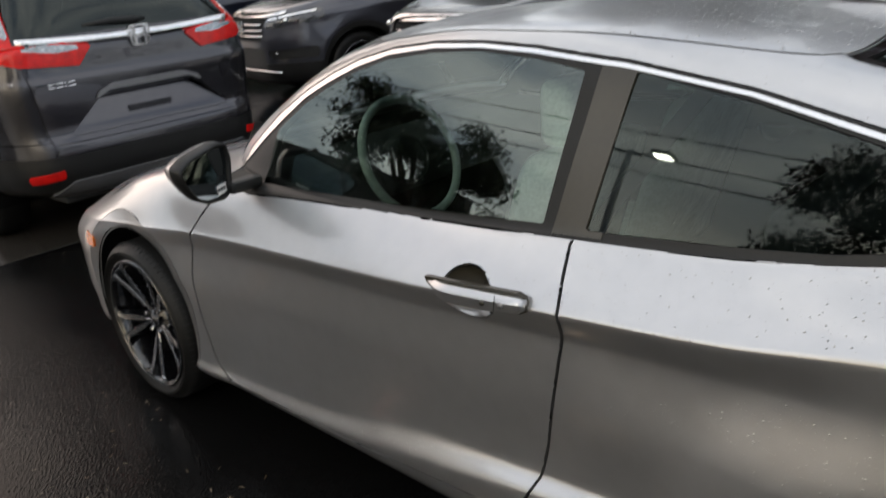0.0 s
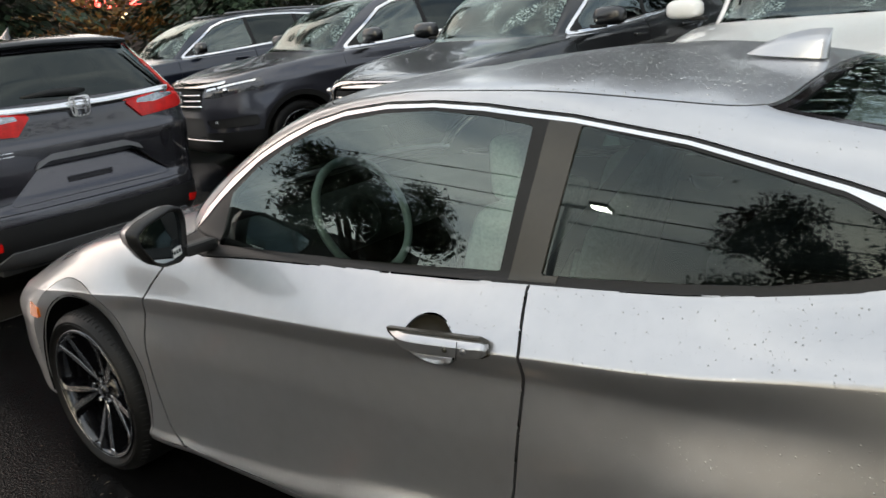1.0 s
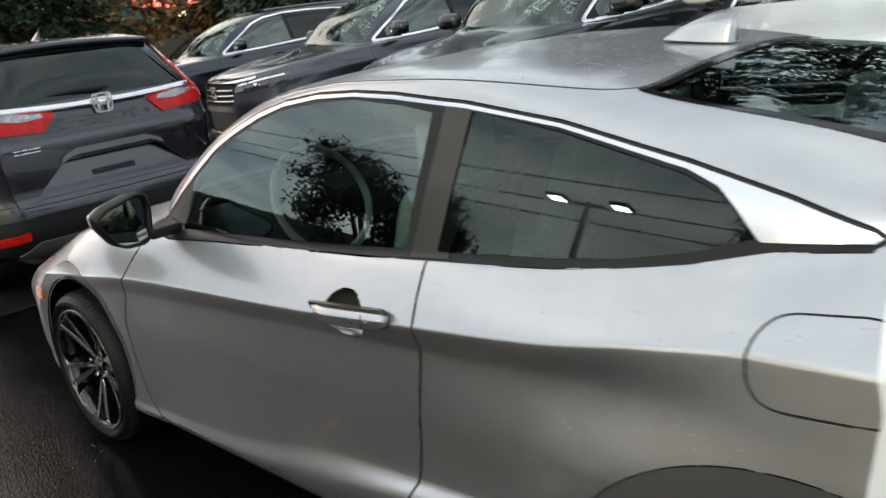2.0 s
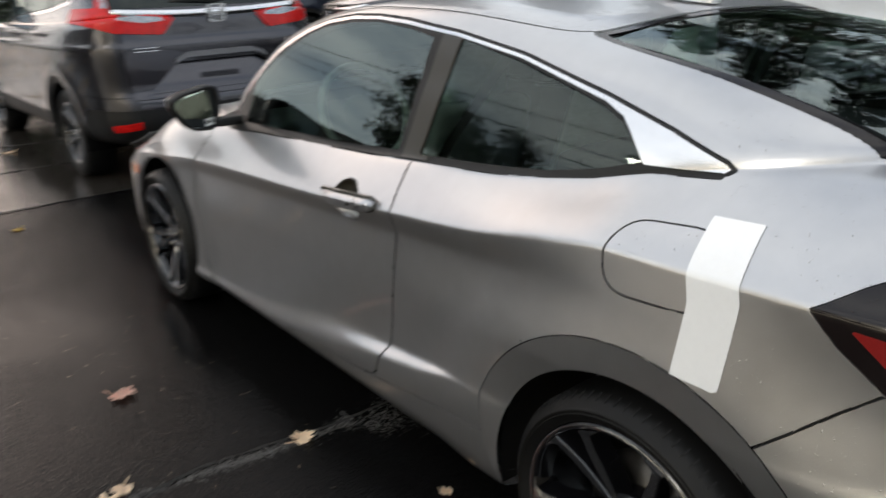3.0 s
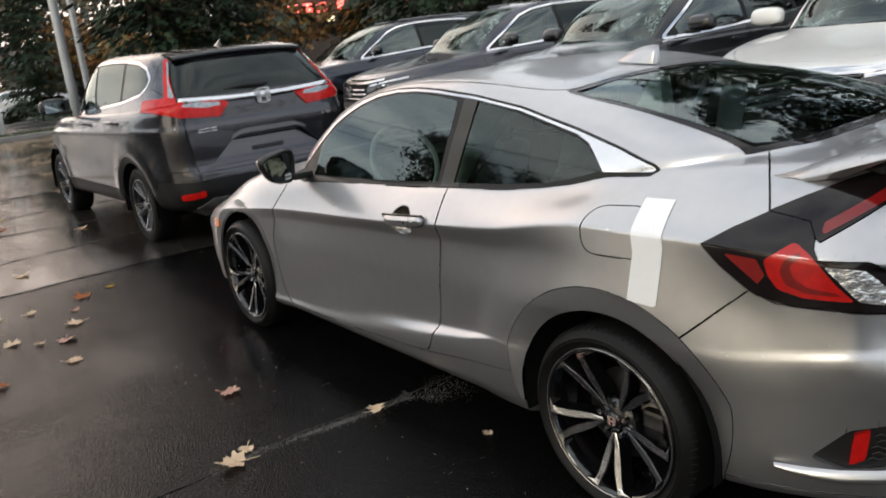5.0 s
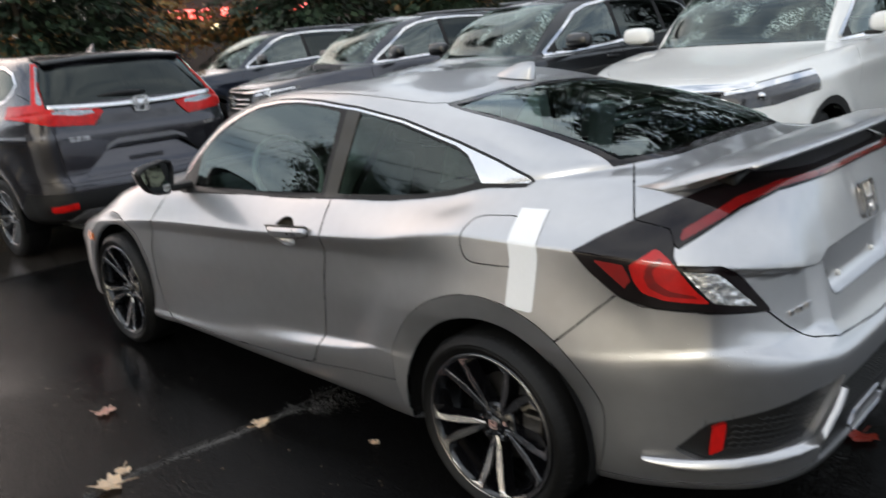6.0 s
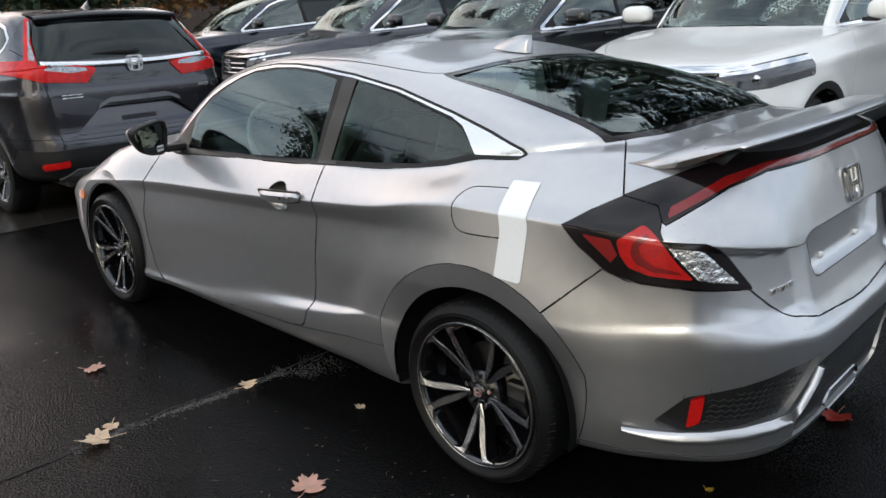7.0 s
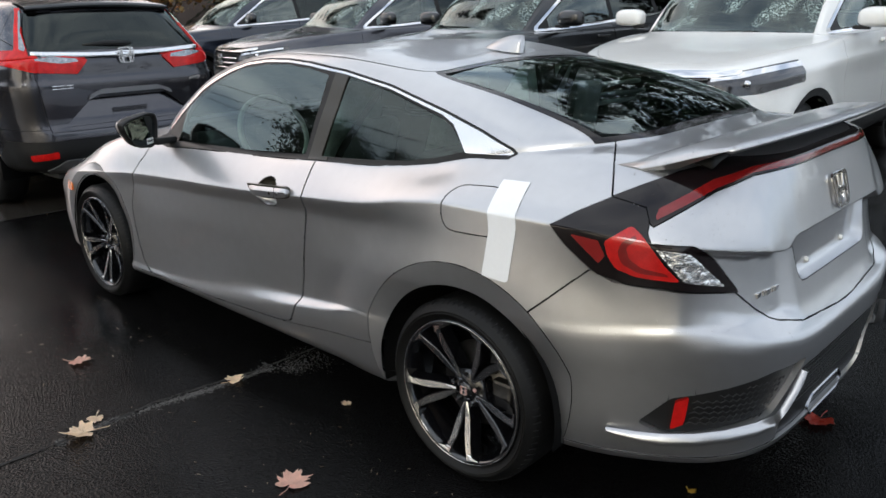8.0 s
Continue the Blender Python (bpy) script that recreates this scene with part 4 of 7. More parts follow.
    plate = rounded([(-0.335, 0.905), (0.335, 0.905), (0.30, 0.745), (-0.30, 0.745)], 0.04, 5)
    body.cut(lambda x, y, z, v, c: np.where((x > 0.7), outline_distance(y, z, plate), 1.0), "plate_recess", over=("lid",))
    insert = rounded([(0.126, 0.385), (0.213, 0.474), (0.341, 0.505), (0.494, 0.540), (0.605, 0.540), (0.505, 0.385), (0.351, 0.364), (0.209, 0.350)], 0.012)
    body.cut(corner(insert), "insert", over=("bumper",))
    body.cut(corner(rounded([(0.216, 0.366), (0.224, 0.460), (0.262, 0.476), (0.254, 0.386)], 0.006)), "reflector", over=("insert",))
    body.cut(corner(rounded([(0.585, 0.50), (0.62, 0.512), (1.2, 0.515), (1.2, 0.1), (0.52, 0.1), (0.545, 0.33)], 0.012)), "diffuser", over=("bumper",))
    body.cut(lambda x, y, z, v, c: v - 1.25, "lip", over=("bumper", "diffuser"))
    # roof skin and bonnet
    body.cut(lambda x, y, z, v, c: np.where((c > C_COWL - 6) & (c < C_BACK + 3), 11.06 - v, np.where(z > 1.2, 11.02 - v, 1.0)), "roof", over=("",))
    body.cut(lambda x, y, z, v, c: np.maximum(c - C_COWL + 1.5, np.maximum(8.12 - v, v - 9.0) * 2), "bonnet", over=("",))

    car = thing("coupe", "silver metallic two-door coupe wet with rain, parked on asphalt", "car")
    gap = 0.0029
    part("body_shell", body.take(("",), shrink=gap), SILVER, car)
    part("roof_panel", body.take(("roof",), shrink=gap), WET_SILVER, car)
    part("bonnet", body.take(("bonnet",), shrink=gap), SILVER, car)
    lid = part("boot_lid", body.take(("lid",), rim=0.02, shrink=gap), SILVER, car)
    bump = part("rear_bumper", body.take(("bumper",), rim=0.02, shrink=gap), SILVER, car)
    # the recess deepens downwards to a ledge
    rec = body.take(("plate_recess",), rim=0)
    for q in rec.verts:
        k = -outline_distance(np.array([q.co.y]), np.array([q.co.z]), plate)[0]
        q.co.x -= min(1.0, max(0.0, k) / 0.022) * (0.018 + 0.016 * max(0.0, 0.905 - q.co.z) / 0.16)
    part("plate_recess", plain(rec), SILVER, lid, "bare recess for a number plate")
    part("bumper_lip", body.take(("lip",), rim=0.012, shrink=0.004), SILVER, bump, "silver lower lip")
    part("diffuser", body.take(("diffuser",), rim=0.01, push=0.012), TRIM, bump, "black plastic rear diffuser")
    for sd in ("left", "right"):
        sg = -1 if sd == "left" else 1
        d = part("door", body.take(("door",), False, 0.016, side=sd, shrink=0.0052), SILVER, car)
        cb = body.take(("cup",), False, 0, 0.0, side=sd)
        for q in cb.verts:
            k = ((q.co.x + 1.040) / 0.072) ** 2 + ((q.co.z - 0.843) / 0.057) ** 2
            q.co.y -= sg * 0.042 * max(0.0, 1 - k) ** 0.7
        part("handle_cup", plain(cb), DRY_SILVER, d, "hollow behind the door handle")
        pk = body.take(("cup_shade",), False, 0, 0.0, side=sd)
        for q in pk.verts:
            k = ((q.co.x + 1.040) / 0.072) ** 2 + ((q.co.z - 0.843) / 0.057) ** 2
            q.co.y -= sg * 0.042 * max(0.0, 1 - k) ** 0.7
        part("handle_cup_shade", plain(pk), PILLAR, d, "upper part of the handle hollow, coloured black for its dark reflection")
        dg, qg = evened([body.take((k,), False, 0, 0.002, side=sd) for k in ("door_glass", "quarter_glass")], 1, SIDE_PANE)
        part("door_window", dg, TINT, car, "tinted side window")
        part("quarter_window", qg, DARK_TINT, car, "dark tinted rear side window")
        part("window_trim", body.take(("window_trim", "edge_trim"), False, 0.015, 0.001, side=sd), TRIM, car, "black window surround")
        part("pillar_cover", body.take(("pillar",), False, 0.01, -0.001, side=sd), PILLAR, car, "dark satin pillar cover")
        part("window_moulding", body.take(("moulding",), False, 0.012, -0.002, side=sd), MOULD, car, "bright metal window moulding")
        part("sill", body.take(("sill",), False, 0.012, side=sd, shrink=0.0015), SILVER, car)
        part("side_marker", body.take(("marker",), False, 0.01, -0.003, side=sd), AMBER, car, "amber side marker lens")
        lamp_ob = part("tail_lamp", body.take(("lamp",), False, 0.012, -0.002, side=sd), SMOKED, car, "dark glossy tail lamp housing")
        part("outer_lens", body.take(("lamp_red_side",), False, 0.004, -0.0025, side=sd), SIDE_RED, lamp_ob, "dark red side lens")
        part("red_lens", body.take(("lamp_red",), False, 0.006, -0.003, side=sd), RED_LENS, lamp_ob, "curved bright red lens")
        part("light_guide", body.take(("lamp_core",), False, 0.004, -0.0026, side=sd), GUIDE_RED, lamp_ob, "deeper red light guide")
        part("clear_lens", body.take(("lamp_clear",), False, 0.004, -0.002, side=sd), FACET, lamp_ob, "clear faceted reversing lens")
        ins = part("bumper_insert", body.take(("insert",), False, 0.01, 0.018, side=sd), MESH, bump, "black mesh bumper insert")
        part("reflector", body.take(("reflector",), False, 0.015, 0.006, side=sd), RED_LENS, bump, "small red reflector")
    lb = part("light_bar", body.take(("bar",), True, 0.01, -0.003), SMOKED, lid, "smoked panel across the tail")
    part("light_strip", body.take(("bar_red",), True, 0.004, -0.0036), GUIDE_RED, lid, "red light strip across the tail")
    for hx, k in ((0.0, "arch_rear"), (-2.70, "arch_front")):
        for sd in ("left", "right"):
            sg = -1 if sd == "left" else 1
            band_ = body.take((k,), False, 0, side=sd)
            for q in band_.verts:
                wide = float(arch_edge(hx, q.co.z)) - 0.372
                q.co.y -= sg * 0.24 * max(0.0, min(wide, wide + 0.372 - math.hypot(q.co.x - hx, q.co.z - 0.318)))
            part("wheel_arch", plain(band_), SILVER, car)
    part("fuel_flap", body.take(("fuel_door",), False, 0.012, shrink=0.0018), SILVER, car)
    rw = part("rear_window", evened([body.take(("rear_clear",), True, 0, 0.001)], 2, REAR_PANE)[0], REAR_TINT, car, "dark tinted rear window")
    part("rear_window_border", body.take(("rear_glass",), True, 0, 0.001), SMOKED, car, "black painted edge of the rear window")
    part("windscreen", body.take(("windscreen",), True, 0, 0.001), TINT, car)
    part("inner_shell", body.take(("", "door", "fuel_door", "bumper", "lid", "plate_recess", "bonnet", "roof", "sill", "lamp", "bar", "edge_trim", "moulding"), True, 0, 0.036), LINING, car)
    body.bm.free()
    for hx in (0.0, -2.70):
        for sg in (-1, 1):
            wheel(car, hx, sg, 0.320, 0.255, 0.235, coupe_spokes, 0.903)
            bm = bmesh.new()
            n = 24
            a = [bm.verts.new((hx + 0.380 * math.cos(t), sg * 0.875, 0.318 + 0.380 * math.sin(t))) for t in np.linspace(-0.22, math.pi + 0.22, n)]
            b = [bm.verts.new((hx + 0.370 * math.cos(t), sg * 0.60, 0.318 + 0.370 * math.sin(t))) for t in np.linspace(-0.22, math.pi + 0.22, n)]
            for q in range(n - 1):
                bm.faces.new((a[q], a[q + 1], b[q + 1], b[q]))
            bm.faces.new(b)
            part("wheel_well", bm, WELL, car)
    bm = bmesh.new()
    box(bm, -3.2, 0.45, -0.60, 0.60, 0.205, 0.25, 0.02)
    part("underbody", bm, LINING, car, smooth=False)
    return car, lid, bump


coupe, lid, bumper = build_coupe()


# ---- fittings of the coupe ----
# door handles: a bar with a bright upper facet on a black seat
def handle_outline(t):
    top = 0.8635 + 0.0215 * min(1.0, t * 1.05)
    low = 0.8585 - 0.0305 * math.sin(0.5 * math.pi * min(1.0, t / 0.26)) + 0.0235 * max(0.0, (t - 0.26) / 0.74) ** 1.6
    return top - 0.006 * max(0.0, (t - 0.94) / 0.06) ** 2, low + 0.006 * max(0.0, (t - 0.94) / 0.06) ** 2


for sg in (-1, 1):
    bm = bmesh.new()
    rows, n = [], 34
    for i in range(n + 1):
        t = i / n
        x = -1.147 + 0.280 * t
        top, low = handle_outline(t)
        yy = 0.894 + 0.028 * (1 - (1 - min(1.0, t / 0.30)) ** 2) - 0.008 * max(0.0, (t - 0.90) / 0.10) ** 2
        h = top - low
        rows.append([bm.verts.new((x, sg * (yy - dy), z)) for dy, z in ((0.022, top - 0.001), (0.012, top), (0.001, top - 0.26 * h), (0.0, top - 0.32 * h), (0.003, low + 0.16 * h), (0.009, low + 0.02 * h), (0.022, low))])
    for A, B in zip(rows, rows[1:]):
        for j in range(7):
            bm.faces.new((A[j], A[(j + 1) % 7], B[(j + 1) % 7], B[j]))
    bm.faces.new(rows[0])
    bm.faces.new(rows[-1][::-1])
    bmesh.ops.recalc_face_normals(bm, faces=bm.faces[:])
    for e in bm.edges:
        if abs(e.verts[0].co.x - e.verts[1].co.x) > 1e-5 and e.calc_face_angle(0) > 0.5:
            e.smooth = False
    hd = part("door_handle", bm, DRY_SILVER, coupe, "silver pull handle on a black seat")
    bm = bmesh.new()
    pts = [(-1.147 + 0.280 * i / 16, handle_outline(i / 16)) for i in range(17)]
    seat_line = [(x - 0.003, q[0] + 0.005) for x, q in pts] + [(x + 0.003, q[1] - 0.004) for x, q in pts[::-1]]
    prism(bm, seat_line, 0.012, lambda a, b, h, sg=sg: (a, sg * (0.886 + h), b))
    bmesh.ops.recalc_face_normals(bm, faces=bm.faces[:])
    part("handle_seat", bm, PILLAR, hd, "black seat of the handle", smooth=False)
    for bx, bz, r in ((-0.963, 0.858, 0.0065), (-0.914, 0.864, 0.0085)):
        bm = bmesh.new()
        bmesh.ops.create_cone(bm, cap_ends=True, segments=20, radius1=r, radius2=r * 0.9, depth=0.004, matrix=Matrix.Translation((bx, sg * 0.9215, bz)) @ Matrix.Rotation(math.pi / 2, 4, "X"))
        part("key_button" if r < 0.007 else "lock_cap", bm, PILLAR if r < 0.007 else SKID, hd, "black lock button" if r < 0.007 else "grey lock cap")
    bm = bmesh.new()
    prism(bm, [(-0.9345, 0.8405), (-0.9270, 0.8835), (-0.9258, 0.8835), (-0.9333, 0.8405)], 0.0012, lambda a, b, h, sg=sg: (a, sg * (0.9215 + h), b))
    part("handle_joint", bm, GAP, hd, smooth=False)

# side mirrors
for sg in (-1, 1):
    out = rounded([(0.866, 0.950), (0.850, 1.040), (0.858, 1.082), (0.900, 1.092), (1.020, 1.080), (1.066, 1.064), (1.060, 1.030), (1.012, 0.962), (0.975, 0.942), (0.90, 0.932)], 0.014, 4)
    cy, cz = 0.96, 1.005
    bm = bmesh.new()
    rings_ = []
    for dx, k in ((0.0, 1.0), (-0.02, 1.02), (-0.06, 1.0), (-0.10, 0.88), (-0.135, 0.62), (-0.15, 0.25)):
        rings_.append([bm.verts.new((-1.905 + dx + (a - cy) * 0.45, sg * (cy + (a - cy) * k), cz + (b - cz) * k)) for a, b in out])
    m = len(out)
    for A, B in zip(rings_, rings_[1:]):
        for i in range(m):
            bm.faces.new((A[i], A[(i + 1) % m], B[(i + 1) % m], B[i]))
    bm.faces.new(rings_[-1])
    bmesh.ops.recalc_face_normals(bm, faces=bm.faces[:])
    mir = part("side_mirror", bm, SILVER, coupe, "silver and black door mirror")
    bm = bmesh.new()
    Z = [bm.verts.new((-1.950 + (a - cy) * 0.45, sg * (cy + (a - cy) * 1.025), cz + (b - cz) * 1.03)) for a, b in out]
    A = [bm.verts.new((-1.903 + (a - cy) * 0.45, sg * (cy + (a - cy) * 1.02), cz + (b - cz) * 1.02)) for a, b in out]
    B = [bm.verts.new((-1.898 + (a - cy) * 0.45, sg * (cy + (a - cy) * 0.94), cz + (b - cz) * 0.92)) for a, b in out]
    C = [bm.verts.new((-1.910 + (a - cy) * 0.45, sg * (cy + (a - cy) * 0.88), cz + (b - cz) * 0.85)) for a, b in out]
    for P, Q in ((Z, A), (A, B), (B, C)):
        for i in range(m):
            bm.faces.new((P[i], P[(i + 1) % m], Q[(i + 1) % m], Q[i]))
    bmesh.ops.recalc_face_normals(bm, faces=bm.faces[:])
    part("mirror_frame", bm, TRIM, mir, "black mirror frame")
    bm = bmesh.new()
    bm.faces.new([bm.verts.new((-1.909 + (a - cy) * 0.45, sg * (cy + (a - cy) * 0.90), cz + (b - cz) * 0.87)) for a, b in out])
    part("mirror_glass", bm, MIRROR, mir, "mirror glass")
    bm = bmesh.new()
    box(bm, -1.975, -1.915, sg * 0.775, sg * 0.885, 0.938, 0.972, 0.012)
    part("mirror_arm", bm, TRIM, mir, "black mirror arm", smooth=False)
    if sg < 0:
        bm = bmesh.new()
        glass_at = lambda a, b, h: (-1.9085 + (a - cy) * 0.45 + h, -a, b)
        prism(bm, [(0.885, 0.950), (0.925, 0.948), (0.925, 0.975), (0.885, 0.977)], 0.0008, glass_at)
        bmesh.ops.recalc_face_normals(bm, faces=bm.faces[:])
        st = part("mirror_sticker", bm, PAPER, mir, "white paper sticker", smooth=False)
        for i in range(3):
            bm = bmesh.new()
            a0 = 0.890 + i * 0.012
            prism(bm, [(a0, 0.958), (a0 + 0.009, 0.958), (a0 + 0.009, 0.968), (a0, 0.968)], 0.0012, glass_at)
            bmesh.ops.recalc_face_normals(bm, faces=bm.faces[:])
            part("sticker_bar", bm, INK, st, smooth=False)

# roof fin
bm = bmesh.new()
rows = []
for i in range(15):
    t = i / 14
    x = -0.625 + 0.185 * t
    zb = 1.376 - 0.018 * t
    top = zb + 0.004 + 0.066 * math.sin(0.5 * math.pi * t) ** 0.85
    w = 0.034 * math.sin(math.pi * (0.06 + 0.80 * t)) ** 0.6
    rows.append([bm.verts.new((x + (0.010 if k == 2 else 0) * t, y, z)) for k, (y, z) in enumerate(((-w, zb), (-w * 0.62, zb + (top - zb) * 0.55), (0, top), (w * 0.62, zb + (top - zb) * 0.55), (w, zb)))])
for A, B in zip(rows, rows[1:]):
    for j in range(4):
        bm.faces.new((A[j], B[j], B[j + 1], A[j + 1]))
bm.faces.new(rows[-1])
bm.faces.new(rows[0])
bmesh.ops.recalc_face_normals(bm, faces=bm.faces[:])
part("roof_fin", bm, SILVER, coupe, "silver shark fin aerial")

# boot wing on two feet
bm = bmesh.new()
rows = []
for i in range(41):
    q = -1 + 2 * i / 40
    y, k = 0.645 * q, 1 - q * q
    end = max(0.0, (abs(q) - 0.80) / 0.20) ** 2
    xl, xt = 0.405 + 0.125 * k ** 0.6, 0.745 + 0.080 * k ** 0.5
    zl, zt = 1.098 + 0.047 * k ** 0.7, 1.176 + 0.024 * k ** 0.4
    th = 0.006 + 0.010 * k ** 0.5
    c_, r_ = xt - xl, zt - zl
    rows.append([bm.verts.new(p) for p in ((xl, y, zl), (xl + c_ * 0.25, y, zl + r_ * (0.36 - 0.34 * end) + 0.010 * k), (xl + c_ * 0.55, y, zl + r_ * (0.78 - 0.48 * end) + 0.008), (xt - 0.05, y, zt - 0.001 - 0.010 * end), (xt, y, zt + 0.002), (xt, y, zt - 0.010), (xt - 0.02, y, zt - th), (xl + c_ * 0.55, y, zl + r_ * (0.66 - 0.46 * end) - th), (xl + c_ * 0.25, y, zl + r_ * (0.30 - 0.34 * end) - th), (xl + 0.004, y, zl - th * 0.5))])
for A, B in zip(rows, rows[1:]):
    for j in range(10):
        bm.faces.new((A[j], B[j], B[(j + 1) % 10], A[(j + 1) % 10]))
bm.faces.new(rows[0])
bm.faces.new(rows[-1])
bmesh.ops.recalc_face_normals(bm, faces=bm.faces[:])
wing = part("boot_wing", bm, WET_SILVER, lid, "silver boot wing beaded with rain")
for sg in (-1, 1):
    bm = bmesh.new()
    box(bm, 0.50, 0.66, sg * 0.40, sg * 0.56, 1.09, 1.135, 0.015)
    part("wing_foot", bm, TRIM, lid, "black foot of the boot wing")
bm = bmesh.new()
_e0, _e1 = tail_x(0, 0.93), tail_x(0, 1.03)
emblem(bm, 0.108, lambda a, b, h: (_e0 + (_e1 - _e0) * (0.977 + b - 0.93) / 0.10 + 0.0045 + h, a * 1.15, 0.977 + b), 0.006)
part("emblem", bm, CHROME, lid, "chrome badge on the boot lid", smooth=False)
for i in range(5):
    bm = bmesh.new()
    w = (0.026, 0.006, 0.026, 0.006, 0.026)[i]
    y0 = -0.52 + (0, 0.034, 0.048, 0.082, 0.096)[i]
    bx = tail_x(y0 + w / 2, 0.752)
    box(bm, bx - 0.004, bx + 0.004, y0, y0 + w, 0.744, 0.760, 0.0015)
    part("badge_bar", bm, CHROME, lid, "small chrome badge stroke", smooth=False)
# plate fixings
for y, z in ((-0.16, 0.875), (0.16, 0.875), (-0.16, 0.775), (0.16, 0.775)):
    bm = bmesh.new()
    bmesh.ops.create_cone(bm, cap_ends=True, segments=14, radius1=0.010, radius2=0.008, depth=0.016, matrix=Matrix.Translation((tail_x(y, z) - 0.016 - 0.016 * (0.905 - z) / 0.16, y, z)) @ Matrix.Rotation(math.pi / 2, 4, "Y"))
    part("plate_plug", bm, PAPER, lid, "white plastic plug")
# exhaust
bm = bmesh.new()
out = rounded([(-0.14, 0.245), (-0.17, 0.280), (-0.13, 0.318), (0.13, 0.318), (0.17, 0.280), (0.14, 0.245)], 0.015, 3)
A = [bm.verts.new((0.873, a, b)) for a, b in out]
B = [bm.verts.new((0.873, a * 0.95, 0.280 + (b - 0.280) * 0.86)) for a, b in out]
C = [bm.verts.new((0.70, a * 0.95, 0.280 + (b - 0.280) * 0.86)) for a, b in out]
D = [bm.verts.new((0.70, a, b)) for a, b in out]
for P, Q in ((D, A), (A, B), (B, C)):
    for i in range(len(out)):
        j = (i + 1) % len(out)
        bm.faces.new((P[i], P[j], Q[j], Q[i]))
bmesh.ops.recalc_face_normals(bm, faces=bm.faces[:])
part("exhaust_tip", bm, SMOKED_CHROME, coupe, "dark chrome centre exhaust tip")


# bright blade under each bumper insert
for sg in (-1, 1):
    bm = bmesh.new()
    rows = []
    path = [(0.515, 0.812, 0.352, 0.004), (0.60, 0.783, 0.345, 0.016), (0.665, 0.752, 0.345, 0.020), (0.74, 0.702, 0.352, 0.020), (0.80, 0.640, 0.360, 0.020), (0.850, 0.560, 0.366, 0.022), (0.880, 0.490, 0.378, 0.030), (0.895, 0.445, 0.420, 0.036), (0.906, 0.405, 0.470, 0.028), (0.910, 0.380, 0.512, 0.006)]
    for n, (x, y, z, w) in enumerate(path):
        a, b = path[max(0, n - 1)], path[min(len(path) - 1, n + 1)]
        d = Vector((b[0] - a[0], b[1] - a[1], b[2] - a[2])).normalized()
        o = Vector((0.62, 0.78, 0)) if n < 4 else Vector((0.9, 0.43, 0))
        u = d.cross(o).normalized()
        if u.z < 0 and n < 6:
            u = -u
        if n >= 6:
            u = Vector((0, -0.9, 0.35)).normalized() if u.y > 0 else u
        p = Vector((x, y, z))
        row = [p + o * 0.002 + u * w, p + o * 0.018 + u * w * 0.3, p + o * 0.016 - u * w * 0.6, p - o * 0.01 - u * w]
        rows.append([bm.verts.new((q.x, q.y * sg, q.z)) for q in row])
    for A, B in zip(rows, rows[1:]):
        for j in range(3):
            bm.faces.new((A[j], B[j], B[j + 1], A[j + 1]))
    bmesh.ops.recalc_face_normals(bm, faces=bm.faces[:])
    part("bumper_blade", bm, SILVER, bumper, "silver blade under the bumper insert")


# honeycomb ribs of the bumper inserts
def ribs(sg):
    bm = bmesh.new()
    for r in range(7):
        z = 0.392 + r * 0.018
        pts = []
        for i in range(34):
            y = -0.70 + i * 0.0095 + (r % 2) * 0.004
            if 0.863 * tail_x(y, z) + 0.505 * y > 0.49 + (z - 0.39) * 0.5 or z > 0.47 + (0.70 + y) * 0.28:
                continue
            pts.append((tail_x(y, z) - 0.010, sg * abs(y), z + (0.004 if i % 2 else -0.004)))
        if len(pts) > 3:
            tube(bm, pts, 0.0024, 5)
    return bm


for sg in (-1, 1):
    part("insert_mesh", ribs(sg), MESH, bumper, "black honeycomb mesh")

# and of the middle of the bumper, over the exhaust
bm = bmesh.new()
for r in range(8):
    z = 0.362 + r * 0.018
    tube(bm, [(tail_x(y, z) - 0.009, y, z + (0.004 if i % 2 else -0.004)) for i, y in enumerate(np.arange(-0.37 + (r % 2) * 0.005, 0.37, 0.012))], 0.0026, 5)
tagged(part("diffuser_mesh", bm, MESH, bumper, "black honeycomb mesh"), kind="stuff")

# white film strip over the fuel flap
strip = Cutter(G[10:70, C_COWL + 120:C_BACK + 25], vs[10:70])
strip.cut(lambda x, y, z, v, c: np.where(y < -0.45, outline_distance(x, z, [(0.098, 1.034), (0.195, 1.036), (0.217, 0.92), (0.202, 0.750), (0.108, 0.757), (0.122, 0.90)]), 1.0), "tape")
tape = tagged(new("film_strip", mesh_of("film_strip", strip.take(("tape",), False, 0.0008, -0.0022), TAPE)), "strip of white protective film stuck over the fuel flap", "tape")

# ---- cabin of the coupe ----
bm = bmesh.new()
tube(bm, [Vector((-1.70, -0.37, 0.955)) + Matrix.Rotation(radians(-24), 3, "Y") @ Vector((0, 0.187 * math.cos(t), 0.187 * math.sin(t))) for t in np.linspace(0, 2 * math.pi, 40, endpoint=False)], 0.0135, 10, True)
steer = part("steering_wheel", bm, STEER, coupe, "steering wheel wrapped in film")
bm = bmesh.new()
lathe(bm, [(0.0, 0.03), (0.05, 0.028), (0.075, 0.012), (0.08, -0.03)], 24, "X")
for v in bm.verts:
    v.co = Vector((-1.715, -0.37, 0.95)) + Matrix.Rotation(radians(-24), 3, "Y") @ v.co
part("steering_hub", bm, TRIM, steer)
bm = bmesh.new()
box(bm, -2.15, -1.80, -0.70, 0.70, 0.80, 0.945, 0.05, 4)
part("dashboard", bm, LINING, coupe, "dark dashboard")


